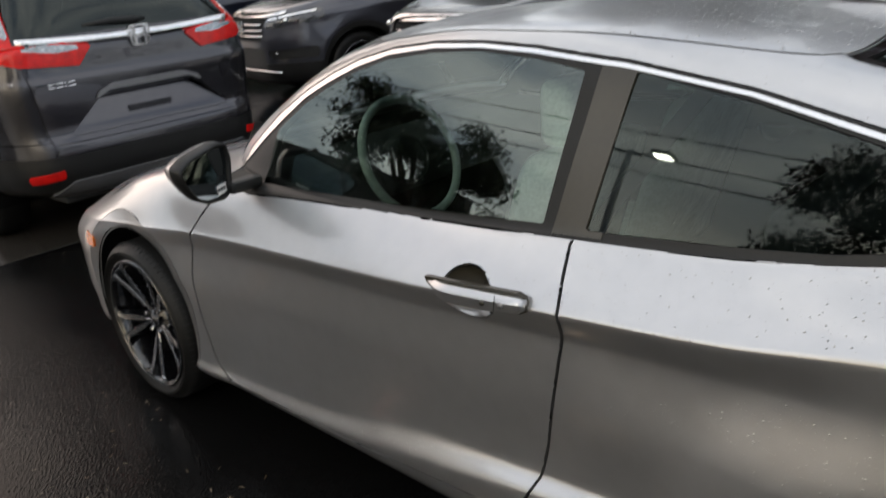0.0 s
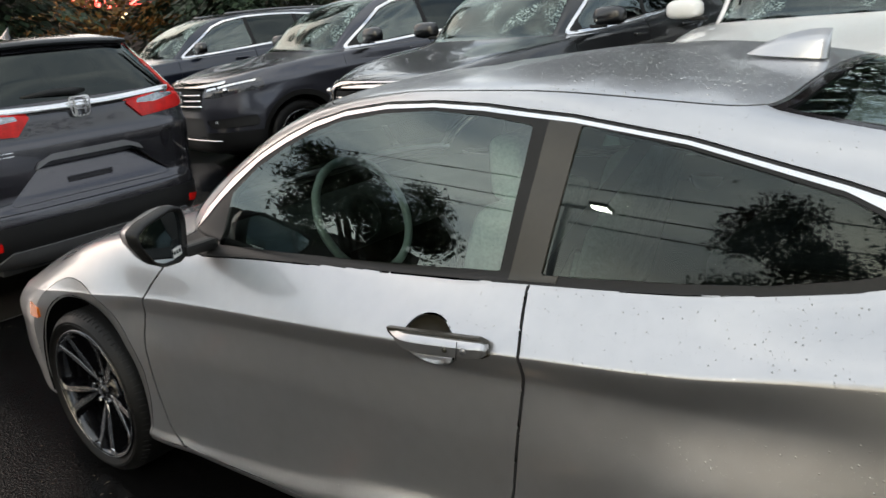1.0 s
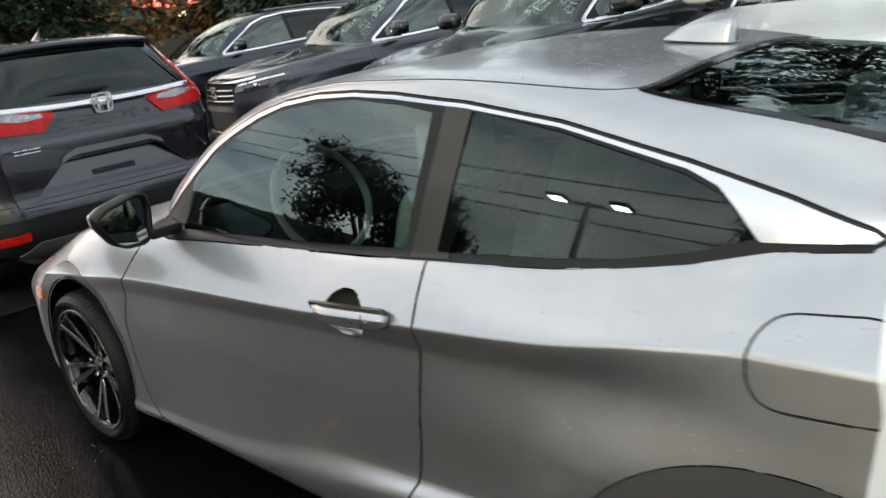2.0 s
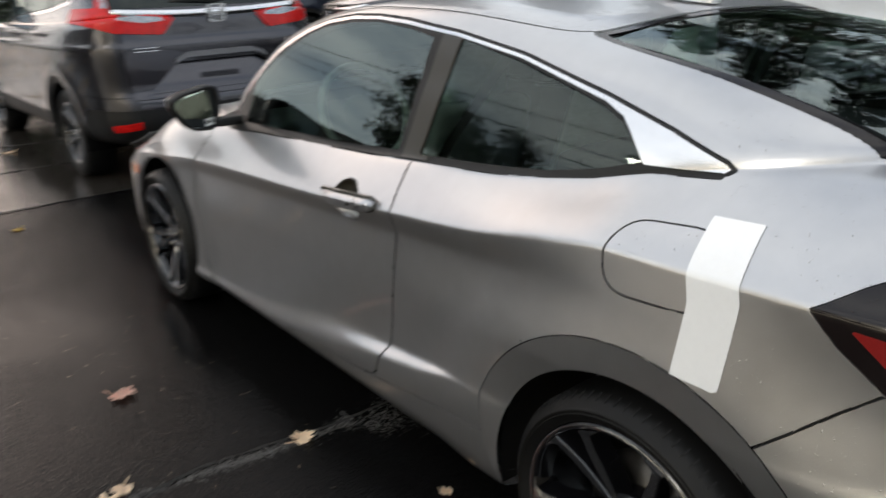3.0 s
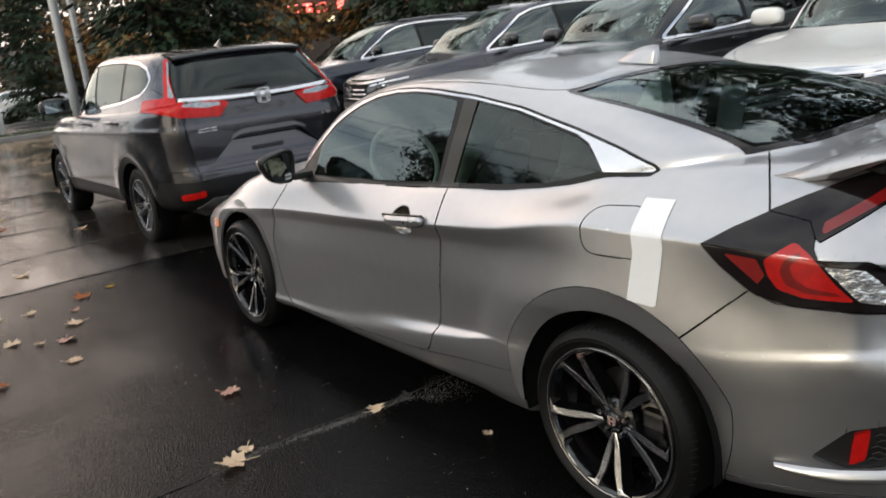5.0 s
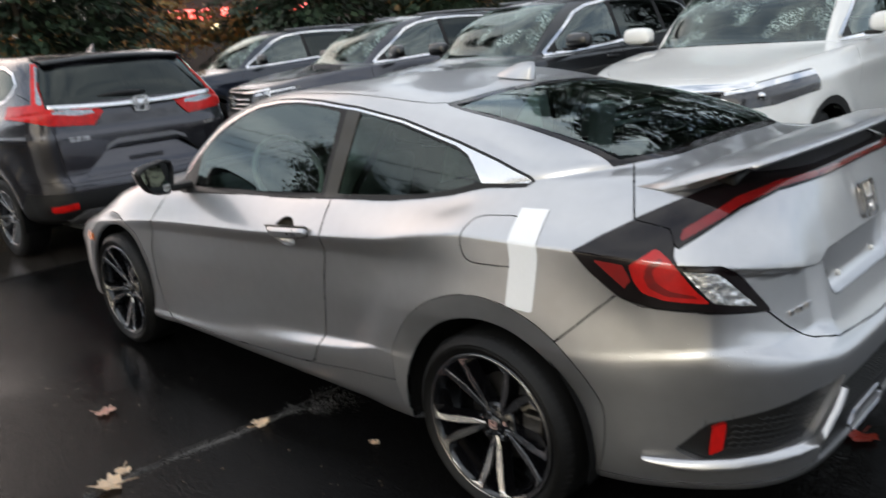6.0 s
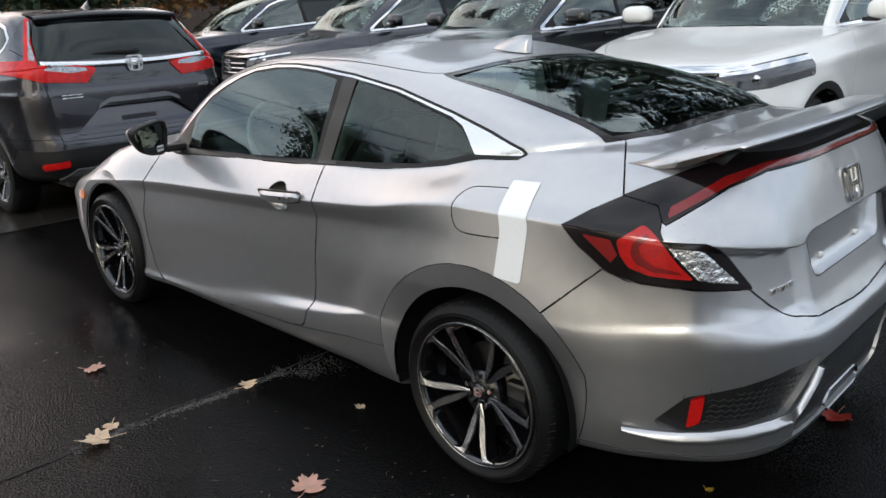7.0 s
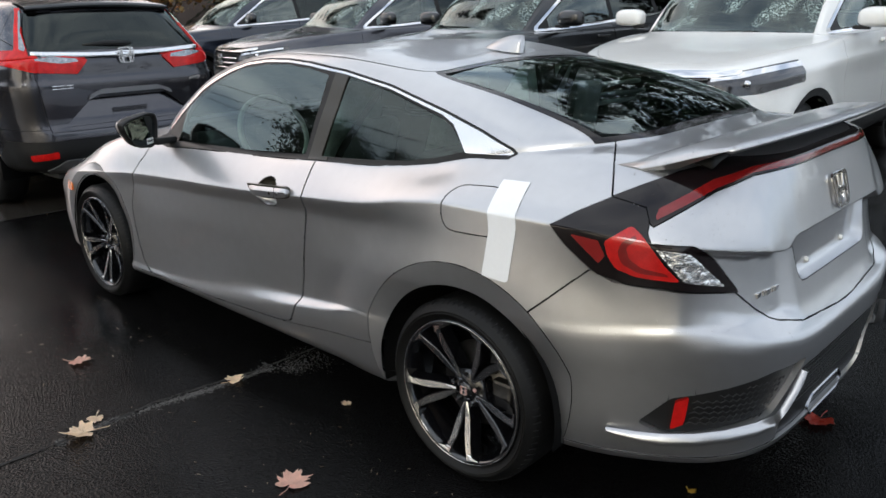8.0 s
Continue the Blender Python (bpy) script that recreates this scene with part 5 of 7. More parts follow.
def seat(x, y, mat):
    bm = bmesh.new()
    box(bm, x - 0.50, x, y - 0.24, y + 0.24, 0.42, 0.58, 0.06, 4)
    box(bm, x - 0.06, x + 0.08, y - 0.24, y + 0.24, 0.50, 1.08, 0.06, 4)
    for v in bm.verts:
        if v.co.z > 0.62:
            v.co.x += (v.co.z - 0.62) * 0.36
            v.co.y = y + (v.co.y - y) * (1 - 0.35 * max(0, v.co.z - 0.75))
    st = part("seat", bm, mat, coupe, "front seat under clear plastic film")
    bm = bmesh.new()
    box(bm, x + 0.10, x + 0.20, y - 0.13, y + 0.13, 1.07, 1.24, 0.04, 4)
    part("head_rest", bm, mat, st)


seat(-1.22, -0.37, FILM)
seat(-1.22, 0.37, FILM)
bm = bmesh.new()
box(bm, -0.55, -0.42, -0.55, 0.55, 0.5, 1.02, 0.06, 4)
part("rear_seat", bm, SEAT, coupe, "grey rear bench")
bm = bmesh.new()
box(bm, -0.42, 0.30, -0.56, 0.56, 1.00, 1.02)
part("parcel_shelf", bm, LINING, coupe)

strap = [(-0.64, 1.262), (-0.72, 1.150), (-0.82, 1.010), (-0.87, 0.90)]
for sg in (-1, 1):
    bm = bmesh.new()
    lo = [[bm.verts.new((x + dx, sg * (0.60 + (1.26 - z) * 0.25), z)) for dx in (-0.022, 0.022)] for x, z in strap]
    for A, B in zip(lo, lo[1:]):
        bm.faces.new((A[0], A[1], B[1], B[0]))
    rr = bmesh.ops.extrude_face_region(bm, geom=bm.faces[:])
    for v in rr["geom"]:
        if isinstance(v, bmesh.types.BMVert):
            v.co.y -= sg * 0.002
    bmesh.ops.recalc_face_normals(bm, faces=bm.faces[:])
    part("seat_belt", bm, LINING, coupe, "black seat belt strap", smooth=False)

# a pale head rest in film under the rear window, with its bars beside it
bm = bmesh.new()
box(bm, -0.205, -0.150, 0.015, 0.135, 1.018, 1.262, 0.022, 3)
for v in bm.verts:
    v.co.x += (v.co.z - 1.1) * 0.15
hr = part("rear_head_rest", bm, FILM, coupe, "pale rear head rest in plastic film")
for z, y1 in ((1.236, 0.44), (1.192, 0.50), (1.160, 0.42)):
    bm = bmesh.new()
    tube(bm, [(-0.17 + (z - 1.1) * 0.15, y, z - 0.02 * (y - 0.12)) for y in (0.12, 0.25, y1)], 0.010, 8)
    part("head_rest_bar", bm, FILM, hr)


# ---- sport utility vehicles ----
def suv_rings(kx=1.0, ky=1.0, kz=1.0):
    T = []
    def add(xf, xr, w, z, nf=5.0, nr=5.0, crown=0.0, upper=False):
        ww = [(x * kx, q * ky) for x, q in w] if isinstance(w, list) else w * ky
        zz = [(x * kx, q * kz) for x, q in z] if isinstance(z, list) else z * kz
        T.append(ring(xf * kx, xr * kx, ww, zz, nf, nr, crown, upper))
    add(-3.46, 0.88, 0.82, [(-3.4, 0.24), (-2.2, 0.28), (0.9, 0.32)], 4.2, 5.0)
    add(-3.52, 0.95, 0.88, [(-3.4, 0.28), (-2.2, 0.33), (0.9, 0.37)], 4.2, 6.0)
    add(-3.56, 0.99, 0.905, 0.50, 4.2, 7.0)
    add(-3.56, 0.985, 0.908, [(-3.4, 0.64), (0.5, 0.62), (0.9, 0.64)], 4.2, 7.0)
    add(-3.55, 0.945, [(-3.0, 0.90), (-1.3, 0.905), (0.3, 0.922)], [(-3.4, 0.80), (0.5, 0.80), (0.9, 0.72)], 4.0, 7.5)
    add(-3.54, 0.955, [(-3.0, 0.90), (-1.3, 0.92), (0.3, 0.930)], [(-3.5, 0.84), (-2.5, 0.93), (-1.0, 0.97), (0.9, 1.01)], 4.0, 8.0)
    add(-3.53, 0.945, [(-3.0, 0.88), (-1.3, 0.910), (0.3, 0.922)], [(-3.5, 0.88), (-2.5, 0.965), (-1.0, 1.005), (0.9, 1.05)], 3.8, 8.0)
    add(-3.44, 0.93, [(-3.0, 0.82), (-2.2, 0.86), (0, 0.885), (0.8, 0.895)], [(-3.45, 0.92), (-2.9, 1.02), (-2.3, 1.075), (-1.9, 1.10), (0, 1.15), (0.9, 1.19)], 3.4, 8.0, 0.02)
    add(-2.40, 0.905, [(-2.0, 0.845), (0, 0.870), (0.8, 0.865)], [(-2.4, 1.125), (-1.9, 1.115), (0, 1.175), (0.8, 1.225)], 3.2, 8.0, 0.01, True)
    add(-1.98, 0.79, [(-1.9, 0.755), (-1.2, 0.79), (0.3, 0.785), (0.7, 0.765)], [(-1.95, 1.40), (-1.4, 1.37), (0.7, 1.40)], 4.0, 7.0, 0.02, True)
    add(-1.50, 0.62, [(-1.5, 0.635), (-0.8, 0.672), (0.6, 0.650)], [(-1.5, 1.585), (-0.9, 1.63), (0.3, 1.615), (0.6, 1.580)], 5.0, 6.0, 0.03, True)
    add(-1.36, 0.52, [(-1.4, 0.50), (0.5, 0.50)], [(-1.4, 1.62), (-0.8, 1.665), (0.3, 1.65), (0.5, 1.625)], 5.0, 5.0, 0.012, True)
    add(-1.10, 0.30, 0.0, [(-1.1, 1.672), (0.3, 1.660)], 5.0, 5.0, 0.0, True)
    return T


def across(poly, x0, grow=0.0, front=False):
    """Inside an outline drawn on the tail or the nose (across, up); the left half is given as negative."""
    if front:
        return lambda x, y, z, v, c: np.where(x < x0, outline_distance(y, z, poly) - grow, 1.0)
    return lambda x, y, z, v, c: np.where(x > x0, outline_distance(y, z, poly) - grow, 1.0)


def suv(name, label, paint, at, kx=1.0, ky=1.0, kz=1.0, cols=(34, 40, 110, 18, 60), base=2.66, group="", tyre=0.345, tail=False, nose=True, rim=None, mirror_mat=None, tall_lamp=False, steps=(2, 4, 3, 4, 6, 3, 5, 8, 14, 14, 4, 4)):
    c1, c2 = cols[0] + cols[1], cols[0] + cols[1] + cols[2]
    hz = tyre - 0.006
    G, vs = skin(suv_rings(kx, ky, kz), steps, cols, -2.1 * kx, 0.72 * kx, ((0, hz, tyre + 0.11, tyre + 0.28, 0.014, tyre + 0.04), (-base, hz, tyre + 0.11, tyre + 0.28, 0.014, tyre + 0.04)))
    b = Cutter(G, vs)
    sc = lambda p: [(x * kx, z * kz) for x, z in p]
    sy = lambda p: [(y * ky, z * kz) for y, z in p]
    for hx in (0.0, -base):
        b.cut(lambda x, y, z, v, c, hx=hx: np.where(y < -0.5, np.hypot(x - hx, z - hz) - tyre - 0.05, 1.0), "hole")
        b.cut(lambda x, y, z, v, c, hx=hx: np.where(y < -0.5, np.hypot(x - hx, z - hz) - tyre - 0.105, 1.0), "clad", over=("",))
    b.cut(lambda x, y, z, v, c: z - 0.455 * kz - 0.135 * kz * np.clip((x - 0.45) / 0.1, 0, 1), "clad", over=("",))
    dlo = sc([(-1.98, 1.135), (-1.85, 1.23), (-1.48, 1.485), (-1.30, 1.550), (-1.0, 1.590), (-0.6, 1.598), (-0.2, 1.588), (0.15, 1.558), (0.33, 1.51), (0.425, 1.43), (0.41, 1.375), (0.33, 1.325), (-0.1, 1.265), (-1.06, 1.195), (-1.6, 1.155)])
    b.cut(sideways(dlo, 0.024, 1.0), "window_chrome", over=("",))
    b.cut(sideways(dlo, 0.0, 1.0), "window_trim", over=("window_chrome",))
    for i, (x0, x1) in enumerate(((-1.85, -0.99), (-0.93, -0.19), (-0.13, 0.60))):
        b.cut(lambda x, y, z, v, c, x0=x0, x1=x1: np.maximum(sideways(dlo, -0.010, 1.0)(x, y, z, v, c), np.maximum(x0 * kx - (z - 1.3 * kz) * 0.15 - x, x - x1 * kx + (z - 1.3 * kz) * 0.15)), "pane%d" % i, over=("window_trim",))
    b.cut(lambda x, y, z, v, c: np.maximum.reduce([(c - c1) / 60 + 0.06, (8.03 - v) * 0.3, (v - 9.95) * 0.3]), "windscreen", over=("",))
    gate_x = 0.50 * kx
    gate = [(-0.79, 1.40), (-0.71, 1.16), (-0.715, 1.09), (-0.665, 0.66), (0.3, 0.655), (0.3, 1.75), (-0.62, 1.75)]
    if tail:
        b.cut(across([(-0.70, 1.272), (-0.672, 1.40), (-0.605, 1.545), (0.2, 1.565), (0.2, 1.262)], gate_x), "rear_glass", over=("",))
        b.cut(across([(-0.625, 1.575), (-0.765, 1.272), (-0.95, 1.26), (-0.95, 1.205), (-0.72, 1.115), (-0.41, 1.090), (-0.31, 1.195), (-0.50, 1.222), (-0.715, 1.232), (-0.705, 1.28), (-0.675, 1.40), (-0.600, 1.575)], 0.44 * kx), "lamp", over=("", "window_chrome"))
        b.cut(across([(-0.69, 1.224), (-0.40, 1.205), (-0.385, 1.180), (-0.52, 1.172), (-0.69, 1.198)], gate_x), "lamp_clear", over=("lamp",))
        b.cut(across([(-0.722, 1.262), (-0.742, 1.275), (-0.618, 1.555), (-0.596, 1.555), (-0.680, 1.40), (-0.708, 1.28)], gate_x), "lamp_strip", over=("lamp",))
        b.cut(lambda x, y, z, v, c: np.maximum(across(gate, gate_x)(x, y, z, v, c), v - 10.0), "gate", over=("",))
        b.cut(across([(-0.315, 0.895), (-0.345, 0.880), (-0.530, 0.715), (-0.525, 0.695), (0.2, 0.695), (0.2, 0.895)], gate_x), "recess", over=("gate",))
        b.cut(lambda x, y, z, v, c: np.where(x > 0.45, np.maximum(z - 0.66 - 0.02 * (y < -0.66), 0.3 - x), 1.0), "bumper", over=("",))
        b.cut(across([(-0.80, 0.437), (-0.80, 0.490), (-0.645, 0.514), (-0.645, 0.462)], gate_x), "reflector", over=("clad",))
        b.cut(across([(-0.70, 0.36), (-0.60, 0.44), (0.2, 0.44), (0.2, 0.33), (-0.66, 0.33)], gate_x), "skid", over=("clad",))
    else:
        b.cut(lambda x, y, z, v, c: np.maximum.reduce([(c2 - c) / 60 + 0.07, (8.10 - v) * 0.3, (v - 9.90) * 0.3]), "rear_glass", over=("",))
    if nose:
        fx, lx = -2.6 * kx, -3.02 * kx
        b.cut(across(sy([(-0.40, 0.665), (-0.46, 0.885), (0.2, 0.885), (0.2, 0.665)]), fx, front=True), "grille", over=("",))
        b.cut(across(sy([(-0.455, 0.885), (-0.60, 0.905), (-0.62, 0.935), (-0.43, 0.925), (0.2, 0.925), (0.2, 0.885)]), fx, front=True), "grille_bar", over=("",))
        lamp = [(-0.465, 0.79), (-0.46, 0.885), (-0.60, 0.905), (-0.80, 0.962), (-0.880, 0.985), (-0.885, 0.905), (-0.78, 0.835), (-0.60, 0.79)]
        blade = [(-0.48, 0.872), (-0.60, 0.893), (-0.76, 0.935), (-0.76, 0.915), (-0.60, 0.872), (-0.48, 0.852)]
        amber = [(-0.815, 0.995), (-0.90, 1.0), (-0.90, 0.90), (-0.835, 0.875)]
        if tall_lamp:
            # a deep lamp that wraps round the wing, with a broad bright bar along its upper edge
            lx = -2.84 * kx
            lamp = [(-0.455, 0.80), (-0.450, 0.905), (-0.60, 0.930), (-0.80, 0.985), (-0.925, 1.030), (-0.935, 0.93), (-0.86, 0.845), (-0.72, 0.790), (-0.55, 0.775)]
            blade = [(-0.46, 0.896), (-0.60, 0.921), (-0.80, 0.972), (-0.84, 0.980), (-0.83, 0.945), (-0.62, 0.886), (-0.47, 0.866)]
            amber = [(-0.845, 1.04), (-0.95, 1.06), (-0.95, 0.85), (-0.862, 0.85)]
        b.cut(across(sy(lamp), lx, front=True), "head_lamp", over=("",))
        if tall_lamp:
            b.refine(("head_lamp",), 2)
        b.cut(across(sy(blade), lx, front=True), "lamp_blade", over=("head_lamp",))
        b.cut(across(sy(amber), lx, front=True), "lamp_amber", over=("head_lamp",))
        b.cut(across(sy([(-0.50, 0.50), (-0.47, 0.575), (-0.80, 0.60), (-0.82, 0.50)]), fx, front=True), "fog_recess", over=("",))
        b.cut(across(sy([(-0.53, 0.565), (-0.79, 0.59), (-0.78, 0.558), (-0.56, 0.545)]), fx, front=True), "fog_lamp", over=("fog_recess",))
        b.cut(across(sy([(-0.44, 0.40), (-0.42, 0.60), (0.2, 0.60), (0.2, 0.40)]), fx, front=True), "air_intake", over=("", "clad"))
        b.cut(lambda x, y, z, v, c: np.maximum(c - c1 + 1.0, np.maximum(7.10 - v, v - 8.0) * 2), "bonnet", over=("",))
    fd = sc([(-2.12, 1.16), (-2.10, 0.75), (-1.98, 0.46), (-0.97, 0.46), (-0.97, 1.2), (-1.05, 1.62), (-1.5, 1.60)])
    rd = sc([(-0.965, 0.46), (-0.43, 0.46), (-0.36, 0.62), (-0.16, 0.80), (-0.10, 1.0), (-0.14, 1.3), (-0.18, 1.62), (-0.965, 1.62), (-0.965, 1.2)])
    b.cut(sideways(fd, 0, 0.45 * kz), "front_door", over=("",))
    b.cut(sideways(rd, 0, 0.45 * kz), "rear_door", over=("",))

    car = thing(name, label, "car", group, at)
    part("body_shell", b.take(("",), shrink=0.0022), paint, car)
    part("lower_cladding", b.take(("clad",), rim=0.015), TRIM, car, "black plastic lower cladding")
    for sd in ("left", "right"):
        for nm in ("front_door", "rear_door"):
            part(nm, b.take((nm,), False, 0.012, side=sd, shrink=0.0022), paint, car)
        part("window_moulding", b.take(("window_chrome",), False, 0.010, -0.002, side=sd), CHROME, car, "bright window moulding")
        part("window_trim", b.take(("window_trim",), False, 0.012, 0.001, side=sd), TRIM, car)
        for i in range(3):
            part("side_window", b.take(("pane%d" % i,), False, 0, 0.002, side=sd), (TINT, PRIVACY, PRIVACY)[i], car, "tinted side window")
    part("windscreen", b.take(("windscreen",), True, 0, 0.001), SCREEN, car, "rain-beaded windscreen")
    part("inner_shell", b.take(("", "clad", "front_door", "rear_door", "gate", "bumper", "bonnet", "lamp", "window_chrome", "window_trim", "grille", "head_lamp"), True, 0, 0.03), LINING, car)
    if tail:
        g = part("tailgate", b.take(("gate",), rim=0.02, shrink=0.003), paint, car)
        part("rear_window", b.take(("rear_glass",), True, 0.004, 0.002), PRIVACY, g, "dark privacy rear window")
        # the recess for the plate leans back from its lower edge, under an overhang
        rec = b.take(("recess",), True, 0)
        for q in rec.verts:
            q.co.x -= 0.062 * min(1.0, max(0.0, (q.co.z - 0.70) / 0.19))
        part("plate_recess", plain(rec), paint, g, "bare recess for a number plate")
        part("rear_bumper", b.take(("bumper",), shrink=0.002), paint, car)
        part("skid_plate", b.take(("skid",), True, 0.02, -0.012), SKID, car, "grey skid plate")
        for sd in ("left", "right"):
            lo = part("tail_lamp", b.take(("lamp",), False, 0.02, -0.014, side=sd), SUV_RED, car, "tall red tail lamp")
            part("clear_lens", b.take(("lamp_clear",), False, 0.01, -0.012, side=sd), SUV_CLEAR, lo, "clear lens")
            part("lamp_strip", b.take(("lamp_strip",), False, 0.01, -0.017, side=sd), SUV_CLEAR, lo, "clear strip along the rear window")
            part("reflector", b.take(("reflector",), False, 0.01, -0.006, side=sd), SUV_RED, car, "red bumper reflector")
    else:
        part("rear_window", b.take(("rear_glass",), True, 0, 0.001), PRIVACY, car, "dark privacy rear window")
    if nose:
        part("bonnet", b.take(("bonnet",), shrink=0.0025), paint, car)
        gr = part("grille", b.take(("grille",), True, 0.0, 0.03), MESH, car, "black grille")
        part("grille_bar", b.take(("grille_bar",), True, 0.02, -0.012), CHROME, car, "chrome grille bar")
        part("air_intake", b.take(("air_intake",), True, 0.0, 0.03), MESH, car)
        for k in range(3):
            bm = bmesh.new()
            pts = [(-3.565 * kx + 0.30 * (y / ky) ** 2, y, (0.71 + 0.055 * k) * kz) for y in np.linspace(-0.40 * ky, 0.40 * ky, 15)]
            tube(bm, pts, 0.012, 8)
            part("grille_slat", bm, CHROME, gr, "chrome grille slat")
        bm = bmesh.new()
        emblem(bm, 0.13, lambda a, q, h: (-3.575 * kx - h, -a, 0.80 * kz + q), 0.01)
        part("emblem", bm, CHROME, gr, "chrome badge", smooth=False)
        bm = bmesh.new()
        tube(bm, [(-3.57 * kx + 0.16 * (y / ky) ** 2, y, 0.385 * kz) for y in np.linspace(-0.7 * ky, 0.7 * ky, 17)], 0.010, 8)
        part("bumper_strip", bm, CHROME, car, "chrome strip along the bumper")
        for sd in ("left", "right"):
            hl = part("head_lamp", b.take(("head_lamp",), False, 0.02, 0.0, side=sd), LAMP_DARK, car, "dark headlamp with projector lenses")
            part("lamp_blade", b.take(("lamp_blade",), False, 0.01, -0.006, side=sd), CHROME, hl, "chrome blade over the lamp")
            part("amber_lens", b.take(("lamp_amber",), False, 0.005, -0.002, side=sd), AMBER, hl, "amber corner lens")
            part("fog_recess", b.take(("fog_recess",), False, 0.0, 0.02, side=sd), MESH, car, "black fog lamp recess")
            part("fog_lamp", b.take(("fog_lamp",), False, 0.02, 0.0, side=sd), FACET, car, "fog lamp")
            sg = -1 if sd == "left" else 1
            for q, yy in enumerate((0.56, 0.66)):
                bm = bmesh.new()
                bmesh.ops.create_uvsphere(bm, u_segments=14, v_segments=8, radius=0.027, matrix=Matrix.Translation((-3.415 * kx + q * 0.05, sg * yy * ky, (0.842 + 0.012 * q) * kz)))
                part("projector", bm, CHROME, hl, "projector lens")
    b.bm.free()
    for sg in (-1, 1):
        # door mirror: a deep rounded shell with its glass behind
        bm = bmesh.new()
        bmesh.ops.create_uvsphere(bm, u_segments=20, v_segments=12, radius=1.0, matrix=Matrix.Translation((-1.80 * kx, sg * 1.00 * ky, 1.225 * kz)) @ Matrix.Diagonal((0.10, 0.150, 0.088, 1)))
        mc = Vector((-1.80 * kx, sg * 1.00 * ky, 1.225 * kz))
        for v in bm.verts:
            d = v.co - mc
            v.co = mc + Vector([s_ * math.copysign(abs(q / s_) ** 0.66, q) for q, s_ in zip(d, (0.10, 0.150, 0.088))])
            if v.co.x > -1.79 * kx:
                v.co.x = -1.79 * kx + (v.co.x + 1.79 * kx) * 0.15
            if v.co.z < 1.225 * kz:
                v.co.z = 1.225 * kz + (v.co.z - 1.225 * kz) * 0.8
        mr = part("side_mirror", bm, mirror_mat or paint, car, "door mirror")
        bm = bmesh.new()
        box(bm, -1.86 * kx, -1.76 * kx, sg * 0.84 * ky, sg * 0.95 * ky, 1.145 * kz, 1.175 * kz, 0.012)
        part("mirror_arm", bm, TRIM, mr, smooth=False)
        bm = bmesh.new()
        box(bm, -1.7755 * kx, -1.7725 * kx, sg * 0.905 * ky, sg * 1.10 * ky, 1.175 * kz, 1.275 * kz, 0.001, 1)
        part("mirror_glass", bm, MIRROR, mr, smooth=False)
        for hx in (-1.20, -0.32):
            bm = bmesh.new()
            box(bm, hx * kx - 0.10, hx * kx + 0.10, sg * 0.915 * ky, sg * 0.945 * ky, (1.055 + (hx + 1.2) * 0.03) * kz - 0.015, (1.055 + (hx + 1.2) * 0.03) * kz + 0.015, 0.012, 3)
            part("door_handle", bm, paint, car)
        if not tail:
            bm = bmesh.new()
            tube(bm, [(x * kx, sg * (0.60 - 0.03 * abs(x + 0.4)) * ky, (1.66 + 0.02 * math.sin((x + 1.2) / 1.6 * math.pi)) * kz) for x in np.linspace(-1.22, 0.42, 18)], 0.016, 8)
            part("roof_rail", bm, SKID, car, "roof rail")
        for hx in (0.0, -base):
            wheel(car, hx, sg, tyre, tyre - 0.11, 0.235, lambda e, k, w: coupe_spokes(e, k, w, *(rim or (RIM_DARK, RIM_CUT))))
            bm = bmesh.new()
            n = 20
            a = [bm.verts.new((hx + (tyre + 0.06) * math.cos(t), sg * 0.895, hz + (tyre + 0.06) * math.sin(t))) for t in np.linspace(-0.22, math.pi + 0.22, n)]
            q = [bm.verts.new((hx + (tyre + 0.05) * math.cos(t), sg * 0.58, hz + (tyre + 0.05) * math.sin(t))) for t in np.linspace(-0.22, math.pi + 0.22, n)]
            for i in range(n - 1):
                bm.faces.new((a[i], a[i + 1], q[i + 1], q[i]))
            bm.faces.new(q)
            part("wheel_well", bm, WELL, car)
    bm = bmesh.new()
    box(bm, -3.3 * kx, 0.8 * kx, -0.62, 0.62, 0.27, 0.33, 0.02)
    part("underbody", bm, LINING, car, smooth=False)
    bm = bmesh.new()
    box(bm, -1.15 * kx, -1.02 * kx, -0.62, -0.14, 0.6, 1.25 * kz, 0.05, 3)
    part("front_seat", bm, SEAT, car)
    bm = bmesh.new()
    box(bm, -1.15 * kx, -1.02 * kx, 0.14, 0.62, 0.6, 1.25 * kz, 0.05, 3)
    part("front_seat", bm, SEAT, car)
    bm = bmesh.new()
    box(bm, -2.25 * kx, -1.75 * kx, -0.72, 0.72, 0.9, 1.10 * kz, 0.06, 3)
    part("dashboard", bm, LINING, car)
    return car


crv = suv("sport_utility", "dark grey compact sport utility with chrome tailgate bar", GREY_PAINT, pose(-5.693, 0.32, 0, 0, 0, 1.47), tail=True, nose=False, rim=(SKID, RIM_CUT), mirror_mat=BLACK_PAINT)
